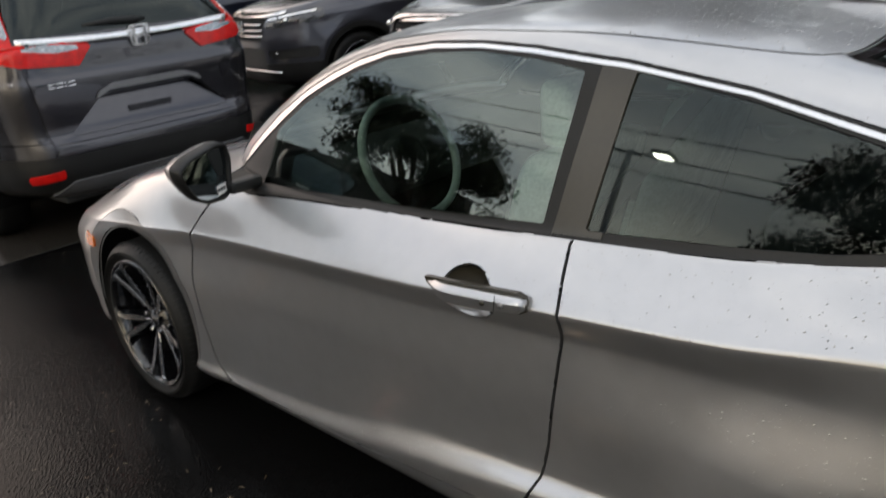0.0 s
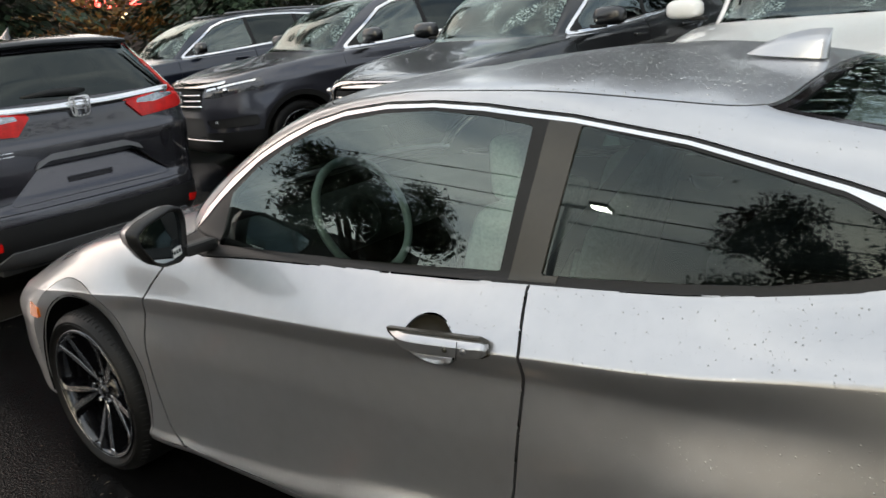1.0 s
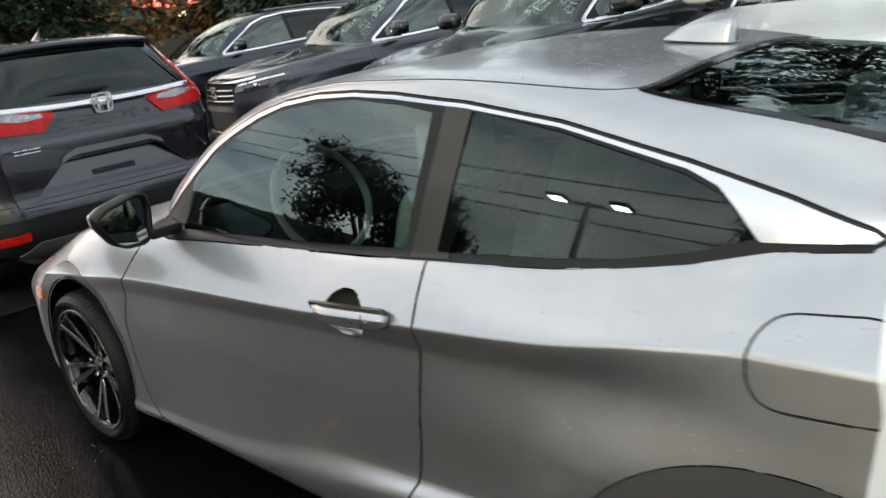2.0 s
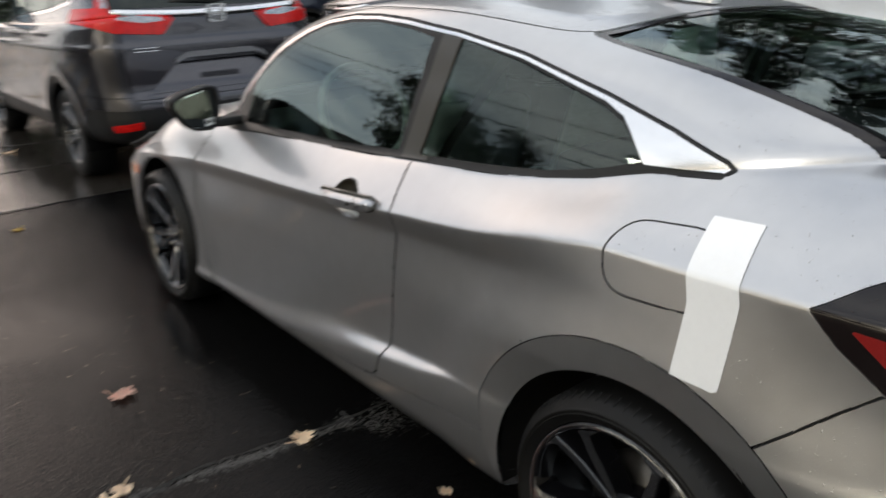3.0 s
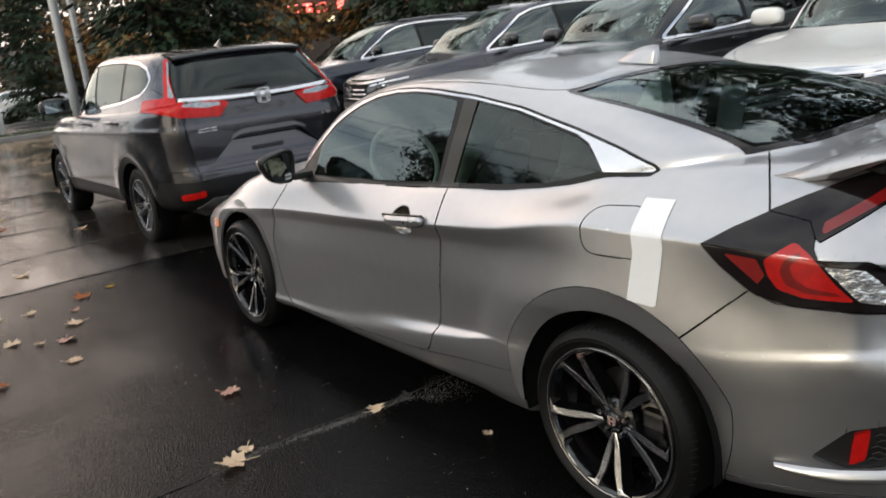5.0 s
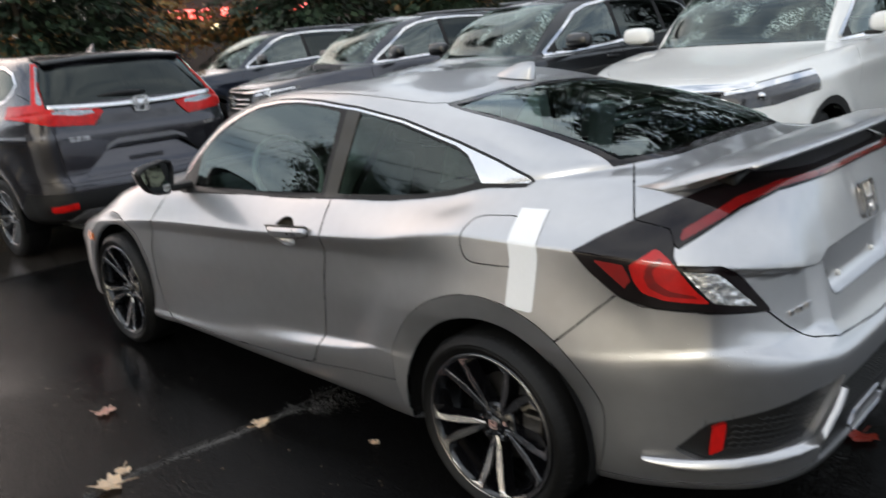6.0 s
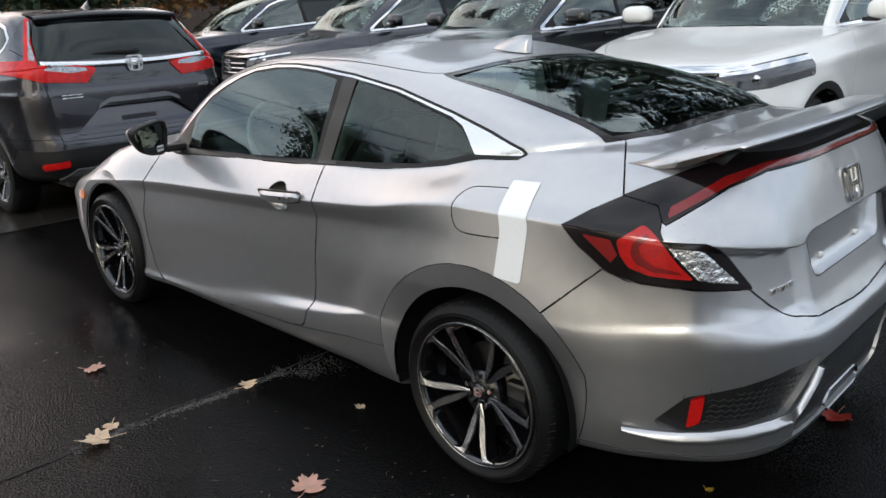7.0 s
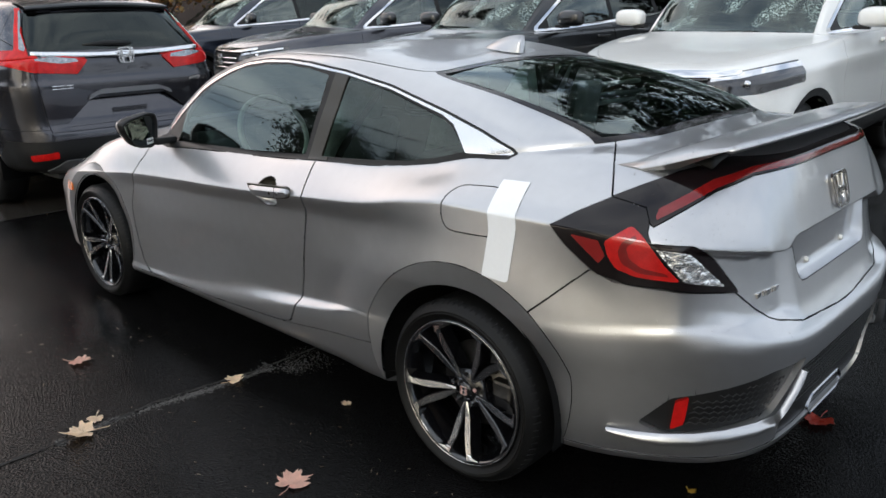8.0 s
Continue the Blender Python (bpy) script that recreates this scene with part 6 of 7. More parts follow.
# tail fittings
bm = bmesh.new()
rows = []
for y in np.linspace(-0.70, 0.70, 41):
    dip = math.exp(-(y / 0.09) ** 2)
    zc = 1.247 - 0.024 * math.cos(min(1, abs(y) / 0.70) * math.pi * 0.5) - 0.004
    hgt = 0.027 + 0.006 * dip
    x = 0.935 - 0.055 * (abs(y) / 0.70) ** 3 - 0.03 * (abs(y) > 0.69)
    rows.append([bm.verts.new((x + dx, y, zc + dz * hgt)) for dx, dz in ((-0.04, 1.0), (0.0, 0.9), (0.012, 0.1), (0.004, -0.9), (-0.04, -1.0))])
for A, B in zip(rows, rows[1:]):
    for j in range(4):
        bm.faces.new((A[j], B[j], B[j + 1], A[j + 1]))
bmesh.ops.recalc_face_normals(bm, faces=bm.faces[:])
part("tailgate_bar", bm, CHROME, crv, "chrome bar across the tailgate")
bm = bmesh.new()
emblem(bm, 0.125, lambda a, b, h: (0.945 + h, a, 1.215 + b), 0.014)
part("emblem", bm, CHROME, crv, "chrome badge on the tailgate", smooth=False)
bm = bmesh.new()
prism(bm, rounded([(-0.36, 0.885), (-0.335, 0.925), (-0.24, 0.962), (0.24, 0.962), (0.335, 0.925), (0.36, 0.885), (0.27, 0.925), (-0.27, 0.925)], 0.012, 3), 0.022, lambda a, b, h: (0.948 + h, a, b))
bmesh.ops.recalc_face_normals(bm, faces=bm.faces[:])
part("plate_garnish", bm, SKID, crv, "grey garnish over the plate recess", smooth=False)
bm = bmesh.new()
prism(bm, rounded([(-0.155, 0.77), (-0.155, 0.805), (0.135, 0.805), (0.135, 0.77)], 0.006, 2), 0.012, lambda a, b, h: (0.920 + h, a, b))
bmesh.ops.recalc_face_normals(bm, faces=bm.faces[:])
part("plate_holder", bm, GREY_PAINT, crv, "empty number plate holder", smooth=False)
bm = bmesh.new()
tube(bm, [(0.855, -0.30, 1.300), (0.865, -0.12, 1.312), (0.868, 0.02, 1.305), (0.850, 0.10, 1.300)], [0.010, 0.020, 0.024, 0.016], 8)
part("rear_wiper", bm, TRIM, crv, "black rear wiper")
for i, w in enumerate((0.040, 0.040, 0.014, 0.046)):
    bm = bmesh.new()
    y0 = -0.62 + (0, 0.048, 0.095, 0.115)[i]
    for z0 in (0.983, 1.004):
        box(bm, 0.950, 0.957, y0, y0 + w, z0, z0 + 0.007, 0.002)
    part("badge_bar", bm, CHROME, crv, "small chrome badge stroke", smooth=False)
_txt = bpy.data.curves.new("drive_badge", "FONT")
_txt.body, _txt.size, _txt.extrude, _txt.shear = "AWD", 0.042, 0.003, 0.25
_tmp = bpy.data.objects.new("drive_badge", _txt)
_me = bpy.data.meshes.new_from_object(_tmp)
bpy.data.objects.remove(_tmp)
_me.materials.clear()
_me.materials.append(CHROME)
_badge = new("drive_badge", _me)
_badge.parent = crv
_badge.matrix_local = pose(0.953, 0.535, 0.980, 90, 0, 90)
_badge["label"] = "small chrome letters reading AWD"
bm = bmesh.new()
rows = []
for y in np.linspace(-0.60, 0.60, 31):
    k = 1 - (y / 0.60) ** 2
    x0, x1 = 0.38, 0.63 + 0.075 * k ** 0.5
    rows.append([bm.verts.new(p) for p in ((x0, y, 1.628 + 0.022 * k), (x1 - 0.05, y, 1.600 + 0.030 * k), (x1, y, 1.582 + 0.028 * k), (x1 - 0.01, y, 1.565 + 0.024 * k), (x0 + 0.12, y, 1.560 + 0.024 * k))])
for A, B in zip(rows, rows[1:]):
    for j in range(4):
        bm.faces.new((A[j], B[j], B[j + 1], A[j + 1]))
bmesh.ops.recalc_face_normals(bm, faces=bm.faces[:])
part("roof_spoiler", bm, BLACK_PAINT, crv, "black spoiler over the rear window")
bm = bmesh.new()
rows = []
for i in range(9):
    t = i / 8
    w = 0.028 * math.sin(math.pi * (0.06 + 0.8 * t)) ** 0.6
    rows.append([bm.verts.new(p) for p in ((0.10 + 0.17 * t, -w, 1.648), (0.10 + 0.17 * t, -w * 0.5, 1.652 + 0.035 * t), (0.105 + 0.185 * t, 0, 1.655 + 0.075 * t ** 1.2), (0.10 + 0.17 * t, w * 0.5, 1.652 + 0.035 * t), (0.10 + 0.17 * t, w, 1.648))])
for A, B in zip(rows, rows[1:]):
    for j in range(4):
        bm.faces.new((A[j], B[j], B[j + 1], A[j + 1]))
bm.faces.new(rows[-1])
bmesh.ops.recalc_face_normals(bm, faces=bm.faces[:])
part("roof_fin", bm, GREY_PAINT, crv, "grey shark fin aerial")

# ---- the row of cars that faces the lane ----
LOW_RES = dict(cols=(24, 28, 70, 12, 26), base=2.82, group="cars in the far row", tyre=0.37, steps=(2, 3, 3, 3, 4, 2, 4, 7, 9, 9, 3, 3))
row_cars = []
for nm, lb, pt, px, py, mm, turn in (("sport_utility", "dark blue sport utility facing the lane", NAVY_PAINT, -10.41, 7.03, BLACK_PAINT, 76.4), ("sport_utility", "blue-grey three-row sport utility with chrome grille", BLUE_PAINT, -6.63, 6.55, BLACK_PAINT, 77.0),
                               ("sport_utility", "black sport utility with rain on its bonnet", BLACK_PAINT, -3.95, 6.17, BLACK_PAINT, 85.0), ("pickup", "white pickup with chrome-barred headlamps", WHITE_PAINT, -1.437, 6.235, WHITE_PAINT, 92.0)):
    row_cars.append(suv(nm, lb, pt, pose(px, py, 0.10, 0, 0, turn), 1.06, 1.075, 1.07, mirror_mat=mm, tall_lamp=nm == "pickup", **LOW_RES))

# ---- lot surface: older paving, joint, cracks, fallen leaves ----
OLD_PAVING = asphalt("old_wet_paving", (0.013, 0.012, 0.010), (0.042, 0.036, 0.031), 0.03, 0.12, 0.009)
bm = bmesh.new()
left = [(-4.93 + 0.015 * math.sin(y * 3.1) + 0.01 * math.sin(y * 9.7), y) for y in np.linspace(-25, 3.2, 160)]
cols_ = [[bm.verts.new((x if q is None else q, y, drop(x if q is None else q) + 0.004)) for x, y in left] for q in (None, -14.0, -27.3)]
for a, b in zip(cols_, cols_[1:]):
    for i in range(len(a) - 1):
        bm.faces.new((b[i], a[i], a[i + 1], b[i + 1]))
bmesh.ops.recalc_face_normals(bm, faces=bm.faces[:])
tagged(new("pavement", mesh_of("pavement", bm, OLD_PAVING)), "older paler wet paving with puddles", "pavement", kind="structure")

def foliage(name, tones, rough=0.6):
    m = bpy.data.materials.new(name)
    m.use_nodes = True
    n, l = m.node_tree.nodes, m.node_tree.links
    p = n["Principled BSDF"]
    p.inputs["Roughness"].default_value = rough
    g = n.new("ShaderNodeNewGeometry")
    r = n.new("ShaderNodeValToRGB")
    r.color_ramp.elements[0].color, r.color_ramp.elements[1].color = (*tones[0], 1), (*tones[-1], 1)
    for i, c in enumerate(tones[1:-1]):
        e = r.color_ramp.elements.new((i + 1) / (len(tones) - 1))
        e.color = (*c, 1)
    l.new(g.outputs["Random Per Island"], r.inputs["Fac"])
    l.new(r.outputs["Color"], p.inputs["Base Color"])
    return m


CRACK = material("open_crack", (0.012, 0.011, 0.010), 0.9, 0, 0.3, 60.0, bump=0.004, bscale=80)
SCUFF = material("scuffed_aggregate", (0.075, 0.072, 0.068), 0.6, 0, 0.4, 90.0, bump=0.006, bscale=160, rvary=0.2)


def ribbon(pts, width, z, seed, ragged=0.5):
    rng = random.Random(seed)
    bm = bmesh.new()
    prev = None
    n = len(pts) - 1
    fine = []
    for i in range(n):
        for k in range(14):
            t = k / 14
            fine.append((pts[i][0] + (pts[i + 1][0] - pts[i][0]) * t, pts[i][1] + (pts[i + 1][1] - pts[i][1]) * t))
    drift = 0.0
    for i, (x, y) in enumerate(fine):
        drift = drift * 0.8 + rng.uniform(-1, 1) * width * 0.6
        w = width * (1 + rng.uniform(-ragged, ragged))
        q = (bm.verts.new((x + drift - w, y, z)), bm.verts.new((x + drift + w, y, z)))
        if prev:
            bm.faces.new((prev[0], prev[1], q[1], q[0]))
        prev = q
    bmesh.ops.recalc_face_normals(bm, faces=bm.faces[:])
    for f in bm.faces:
        if f.normal.z < 0:
            f.normal_flip()
    return bm


tagged(new("paving_joint", mesh_of("paving_joint", ribbon([(-4.94, -7.0), (-4.95, -4), (-4.95, -2), (-4.94, 0), (-4.95, 3.2)], 0.007, 0.0055, 3), CRACK)), "dark joint between old and new asphalt", "joint", kind="structure")
tagged(new("asphalt_crack", mesh_of("asphalt_crack", ribbon([(-1.30, -2.6), (-1.26, -2.0), (-1.25, -1.6), (-1.28, -1.35), (-1.25, -1.1), (-1.22, -0.9), (-1.215, -0.7), (-1.20, 0.2)], 0.005, 0.003, 5, 0.8), CRACK)), "jagged crack in the asphalt", "crack", kind="structure")

for k, (x, y0, y1) in enumerate(((-6.1, -4.5, 0.2), (-7.3, -5.5, 1.0), (-8.6, -3.5, 2.2), (-10.4, -6.0, 2.8), (-12.8, -6.0, 3.0))):
    line = [(x + 0.16 * math.sin(k * 2 + t * 5) + 0.05 * math.sin(t * 17 + k), y0 + (y1 - y0) * t) for t in np.linspace(0, 1, 9)]
    tagged(new("asphalt_crack", mesh_of("asphalt_crack", ribbon(line, 0.012 + 0.003 * k, 0.0075, 50 + k, 0.8), CRACK)), "ragged crack across the old paving", "crack", kind="structure")


def scuffs():
    """Patches of worn aggregate along the crack: small raised grains."""
    rng = random.Random(11)
    vs_, fs = [], []
    for i in range(4200):
        y = rng.uniform(-1.75, -0.58)
        k = (y + 1.75) / 1.17
        spread = 0.016 + 0.020 * rng.random() + (0.13 * (k - 0.72) / 0.28 if k > 0.72 else 0)
        x = -1.245 + 0.03 * math.sin(y * 5) + rng.gauss(0.3 * spread, spread * 0.55) + (0.07 if k > 0.8 else 0)
        if rng.random() > 0.30 + 0.7 * abs(math.sin(y * 7 + 0.7)):
            continue
        s, h, a = rng.uniform(0.0012, 0.0042), rng.uniform(0.0008, 0.0026), rng.uniform(0, 6.28)
        n = len(vs_)
        for q in range(4):
            t = a + q * math.pi / 2
            vs_.append((x + s * math.cos(t), y + s * math.sin(t) * rng.uniform(0.6, 1.2), 0.0005))
        vs_.append((x, y, h))
        fs += [(n + q, n + (q + 1) % 4, n + 4) for q in range(4)]
    me = bpy.data.meshes.new("worn_aggregate")
    me.from_pydata(vs_, [], fs)
    me.materials.append(SCUFF)
    return me


tagged(new("worn_aggregate", scuffs()), "pale worn aggregate along the crack", "gravel", kind="stuff")


def maple_leaf(size, seed):
    rng = random.Random(seed)
    bm = bmesh.new()
    lobes = ((0, 1.0), (0.10, 0.86), (0.17, 0.90), (0.28, 0.70), (0.42, 0.60), (0.52, 0.76), (0.60, 0.74), (0.70, 0.95), (0.80, 0.78), (0.90, 0.80), (1.04, 0.62), (1.16, 0.66), (1.28, 0.78), (1.42, 0.80), (1.56, 0.62), (1.80, 0.56), (2.05, 0.60), (2.40, 0.50), (2.8, 0.36), (math.pi, 0.12))
    pts = [(a, r) for a, r in lobes] + [(2 * math.pi - a, r) for a, r in lobes[-2:0:-1]]
    cup, tw = rng.uniform(0.05, 0.40), rng.uniform(-0.45, 0.45)
    def lift(x, y):
        return 0.004 + size * (cup * (x * x + y * y) + tw * x * y + 0.05 * math.sin(5 * x + seed))
    rim, mid = [], []
    for a, r in pts:
        r *= rng.uniform(0.82, 1.12)
        x, y = r * math.sin(a), r * math.cos(a)
        rim.append(bm.verts.new((x * size, y * size, max(0.003, lift(x, y)))))
        mid.append(bm.verts.new((x * size * 0.45, y * size * 0.45, max(0.003, lift(x * 0.45, y * 0.45)))))
    c = bm.verts.new((0, 0, 0.004))
    n = len(rim)
    for i in range(n):
        j = (i + 1) % n
        bm.faces.new((mid[i], mid[j], rim[j], rim[i]))
        bm.faces.new((c, mid[j], mid[i]))
    tube(bm, [(0, -0.05 * size, 0.004), (0.06 * size, -0.5 * size, 0.006), (0.02 * size, -0.95 * size, 0.012)], 0.0016, 5)
    ext = bmesh.ops.solidify(bm, geom=[f for f in bm.faces if len(f.verts) <= 4], thickness=0.0006)
    return bm


LEAVES = [(-1.212, -1.022, 0.060, "p"), (-0.673, -0.825, 0.030, "p"), (-1.254, -1.644, 0.095, "p"), (-1.335, -1.565, 0.048, "p"), (-1.922, -1.396, 0.072, "k"), (-0.386, -1.313, 0.085, "k"),
          (-4.32, -1.474, 0.085, "o"), (-3.755, -1.648, 0.085, "p"), (-3.465, -1.774, 0.080, "k"), (-3.05, -1.842, 0.065, "p"), (-3.66, -2.05, 0.075, "p"), (-3.74, -2.145, 0.06, "k"), (-3.525, -1.91, 0.04, "p"), (-2.98, -2.216, 0.06, "o"),
          (-4.25, -1.841, 0.05, "p"), (-4.05, -1.593, 0.045, "k"), (-4.29, -2.025, 0.06, "p"), (-4.45, -1.246, 0.05, "y")]
LEAVES += [(-5.47, -1.674, 0.08, "p"), (-7.03, -0.83, 0.08, "p"), (-7.89, -1.43, 0.09, "o"), (0.785, 0.307, 0.085, "r"), (0.635, -0.452, 0.022, "y")]
LEAF_PINK = material("pinkish_maple_leaf", (0.78, 0.50, 0.40), 0.5, 0, 0.25, 30.0, bump=0.001, bscale=120)
LEAF_YELLOW = material("yellow_leaf", (0.62, 0.42, 0.06), 0.5, 0, 0.2, 30.0, bump=0.001, bscale=120)
TONES = {"p": (LEAF_PALE, "pale tan fallen maple leaf on wet asphalt"), "k": (LEAF_PINK, "pinkish fallen maple leaf on wet asphalt"), "o": (LEAF_ORANGE, "orange fallen maple leaf on wet asphalt"),
         "r": (LEAF_RED, "red fallen maple leaf on wet asphalt"), "y": (LEAF_YELLOW, "small yellow fallen leaf on wet asphalt")}
for i, (x, y, s, k) in enumerate(LEAVES):
    ob = new("maple_leaf", mesh_of("maple_leaf", maple_leaf(s, 40 + i), TONES[k][0], False))
    ob.matrix_world = pose(x, y, 0.001 if x > -4.9 else 0.005, 0, 0, (i * 77) % 360)
    tagged(ob, TONES[k][1], "leaf", "fallen leaves")


def specks():
    """Dropped needles and bits of bark, scattered thinly over the lot."""
    rng = random.Random(31)
    vs_, fs = [], []
    for i in range(1500):
        x, y = rng.uniform(-5.2, 1.6), rng.uniform(-2.7, -0.2)
        if math.sin(x * 2.3 + 1) + math.sin(y * 3.1 + x) + rng.uniform(-1.2, 1.2) < 0.2 or (y > -0.95 and x > -3.5):
            continue
        ln, w, a = rng.uniform(0.004, 0.013), rng.uniform(0.0007, 0.0016), rng.uniform(0, 6.28)
        c, q = math.cos(a), math.sin(a)
        n, h = len(vs_), rng.uniform(0.001, 0.003)
        vs_ += [(x - c * ln, y - q * ln, 0.0008), (x - q * w, y + c * w, h), (x + c * ln, y + q * ln, 0.0012), (x + q * w, y - c * w, h)]
        fs.append((n, n + 3, n + 2, n + 1))
    me = bpy.data.meshes.new("needles")
    me.from_pydata(vs_, [], fs)
    me.materials.append(foliage("dropped_needles", ((0.30, 0.24, 0.16), (0.16, 0.10, 0.05), (0.42, 0.36, 0.27))))
    return me


def litter():
    """Drifts of soaked tan leaves across the old paving."""
    rng = random.Random(21)
    vs_, fs = [], []
    for i in range(26000):
        band_ = rng.choice(((-8.8, 0.10, 0.4), (-10.5, 0.16, 0.6), (-12.5, 0.25, 0.9), (-14.5, 0.35, 1.2), (-17.0, 0.6, 1.6), (-21.0, 0.9, 2.2), (-22.5, 0.9, 2.2), (-24.0, 0.8, 2.2), (-25.5, 0.7, 2.2)))
        y = rng.uniform(-7, 8)
        x = band_[0] + rng.gauss(0, band_[1]) + 0.35 * math.sin(y * 0.9 + band_[0])
        if math.sin(y * 1.7 + band_[0] * 3) + math.sin(y * 0.61 + band_[0]) < 0.9 - band_[2] or x < -27.0:
            continue
        s, a = rng.uniform(0.012, 0.036), rng.uniform(0, 6.28)
        z = drop(x) + 0.005 + rng.random() * 0.006
        n = len(vs_)
        for q in range(5):
            t = a + q * 1.2566
            vs_.append((x + s * math.cos(t) * rng.uniform(0.6, 1.2), y + s * math.sin(t) * rng.uniform(0.6, 1.2), z + rng.uniform(-0.001, 0.004)))
        fs.append(tuple(range(n, n + 5)))
    me = bpy.data.meshes.new("leaf_litter")
    me.from_pydata(vs_, [], fs)
    me.materials.append(material("soaked_leaves", (0.30, 0.19, 0.07), 0.5, 0, 0.35, 4.0))
    return me


tagged(new("needles", specks()), "pale dropped needles and bits of bark on wet asphalt", "needles", kind="stuff")
tagged(new("leaf_litter", litter()), "drifts of soaked tan leaves on paving", "leaves", kind="stuff")

# ---- the street beyond: verge, road, kerbs ----
GRASS = material("verge_grass", (0.055, 0.075, 0.025), 0.8, 0, 0.4, 3.0, bump=0.03, bscale=40)
KERB = material("kerb_concrete", (0.32, 0.31, 0.29), 0.7, 0, 0.2, 5.0, bump=0.002, bscale=60)
ROAD = asphalt("street_asphalt", (0.045, 0.044, 0.044), (0.075, 0.073, 0.072), 0.16, 0.35, 0.004)
for nm, lb, x0, x1, z1, mt in (("verge", "strip of short wet grass", -29.6, -27.5, 0.12, GRASS), ("kerb", "pale concrete kerb", -27.5, -27.3, 0.14, KERB), ("kerb", "pale concrete kerb", -29.8, -29.6, 0.14, KERB),
                               ("kerb", "pale concrete kerb", -46.4, -46.0, 0.12, KERB), ("road", "wet street asphalt", -74.0, -29.85, 0.006, ROAD)):
    bm = bmesh.new()
    if nm == "road":
        sloped(bm, x0, x1, -70, 70, z1)
    else:
        box(bm, x0, x1, -60, 60, drop(x0) - 0.05, drop((x0 + x1) / 2) + z1, 0.02)
    tagged(new(nm, mesh_of(nm, bm, mt, False)), lb, nm, kind="structure")


def blades():
    rng = random.Random(5)
    vs_, fs = [], []
    for i in range(6000):
        x, y = rng.uniform(-29.55, -27.55), rng.uniform(-9, 12)
        h, a = rng.uniform(0.04, 0.12), rng.uniform(0, 6.28)
        dx, dy = 0.012 * math.cos(a), 0.012 * math.sin(a)
        n = len(vs_)
        vs_ += [(x - dx, y - dy, drop(-28.55) + 0.115), (x + dx, y + dy, drop(-28.55) + 0.115), (x + rng.uniform(-0.04, 0.04), y + rng.uniform(-0.04, 0.04), drop(-28.55) + 0.12 + h)]
        fs.append((n, n + 1, n + 2))
    me = bpy.data.meshes.new("grass")
    me.from_pydata(vs_, [], fs)
    me.materials.append(GRASS)
    return me


tagged(new("grass", blades()), "short grass blades on the verge", "grass", kind="stuff")

# ---- poles ----
WOOD_POLE = material("creosoted_pole", (0.10, 0.045, 0.028), 0.8, 0, 0.35, 6.0, bump=0.004, bscale=30)
GALV = material("galvanised_pole", (0.50, 0.51, 0.52), 0.55, 0.15, 0.12, 6.0)
WHITE_POLE = material("white_pole_paint", (0.70, 0.70, 0.68), 0.5, 0, 0.08, 4.0)


def pole(name, label, x, y, h, r0, r1, mat, lean=0.0):
    e = thing(name, label, "pole", at=pose(x, y, drop(x) + rise(y)))
    bm = bmesh.new()
    tube(bm, [(lean * t * h, 0, t * h) for t in np.linspace(0, 1, 9)], [r0 + (r1 - r0) * t for t in np.linspace(0, 1, 9)], 14)
    part("shaft", bm, mat, e)
    bm = bmesh.new()
    box(bm, -r0 * 1.7, r0 * 1.7, -r0 * 1.7, r0 * 1.7, 0, 0.05, 0.01)
    part("base", bm, mat, e, smooth=False)
    return e


pole("utility_pole", "tall reddish-brown wooden utility pole beside the street", -30.6, 1.14, 11.5, 0.20, 0.15, WOOD_POLE)
pole("marker_pole", "white painted pole on the verge", -31.0, 2.23, 6.0, 0.10, 0.08, WHITE_POLE)
pole("street_pole", "tall galvanised street light pole", -24.8, 3.45, 12.0, 0.14, 0.11, GALV)
pole("street_pole", "tall galvanised street light pole", -27.6, 4.62, 11.0, 0.11, 0.09, GALV)
pole("street_pole", "slim galvanised pole behind the parked cars", -16.5, 17.6, 9.0, 0.09, 0.07, GALV)

# ---- floodlight pole behind the viewpoint, with its twin lit heads ----
LED = bpy.data.materials.new("lit_floodlight")
LED.use_nodes = True
LED.node_tree.nodes["Principled BSDF"].inputs["Emission Color"].default_value = (1.0, 0.93, 0.78, 1)
LED.node_tree.nodes["Principled BSDF"].inputs["Emission Strength"].default_value = 60.0
flood = pole("floodlight_pole", "lot floodlight pole with two lit lamp heads", -6.6, -11.2, 6.6, 0.09, 0.07, GALV)
for dx in (-0.75, 0.75):
    bm = bmesh.new()
    tube(bm, [(0, 0, 6.5), (dx, 0.05, 6.6)], 0.03, 8)
    part("lamp_arm", bm, GALV, flood)
    bm = bmesh.new()
    box(bm, dx - 0.22, dx + 0.22, -0.15, 0.25, 6.55, 6.66, 0.02)
    hd = part("lamp_head", bm, TRIM, flood, smooth=False)
    bm = bmesh.new()
    box(bm, dx - 0.18, dx + 0.18, -0.10, 0.22, 6.535, 6.548)
    part("lamp_face", bm, LED, hd, "bright lit lamp face", smooth=False)

# ---- overhead cables ----
for k, (y, z) in enumerate(((-13.0, 7.4), (-13.3, 8.2), (-13.0, 9.0))):
    bm = bmesh.new()
    tube(bm, [(x, y + 0.02 * x, z + 0.0016 * (x + 4) ** 2 - 0.6) for x in np.linspace(-40, 30, 50)], 0.022, 6)
    tagged(new("overhead_cable", mesh_of("overhead_cable", bm, TRIM)), "black overhead power cable", "cable", "overhead cables")

# ---- trees ----
BARK = material("tree_bark", (0.075, 0.058, 0.045), 0.9, 0, 0.35, 8.0, bump=0.01, bscale=24)


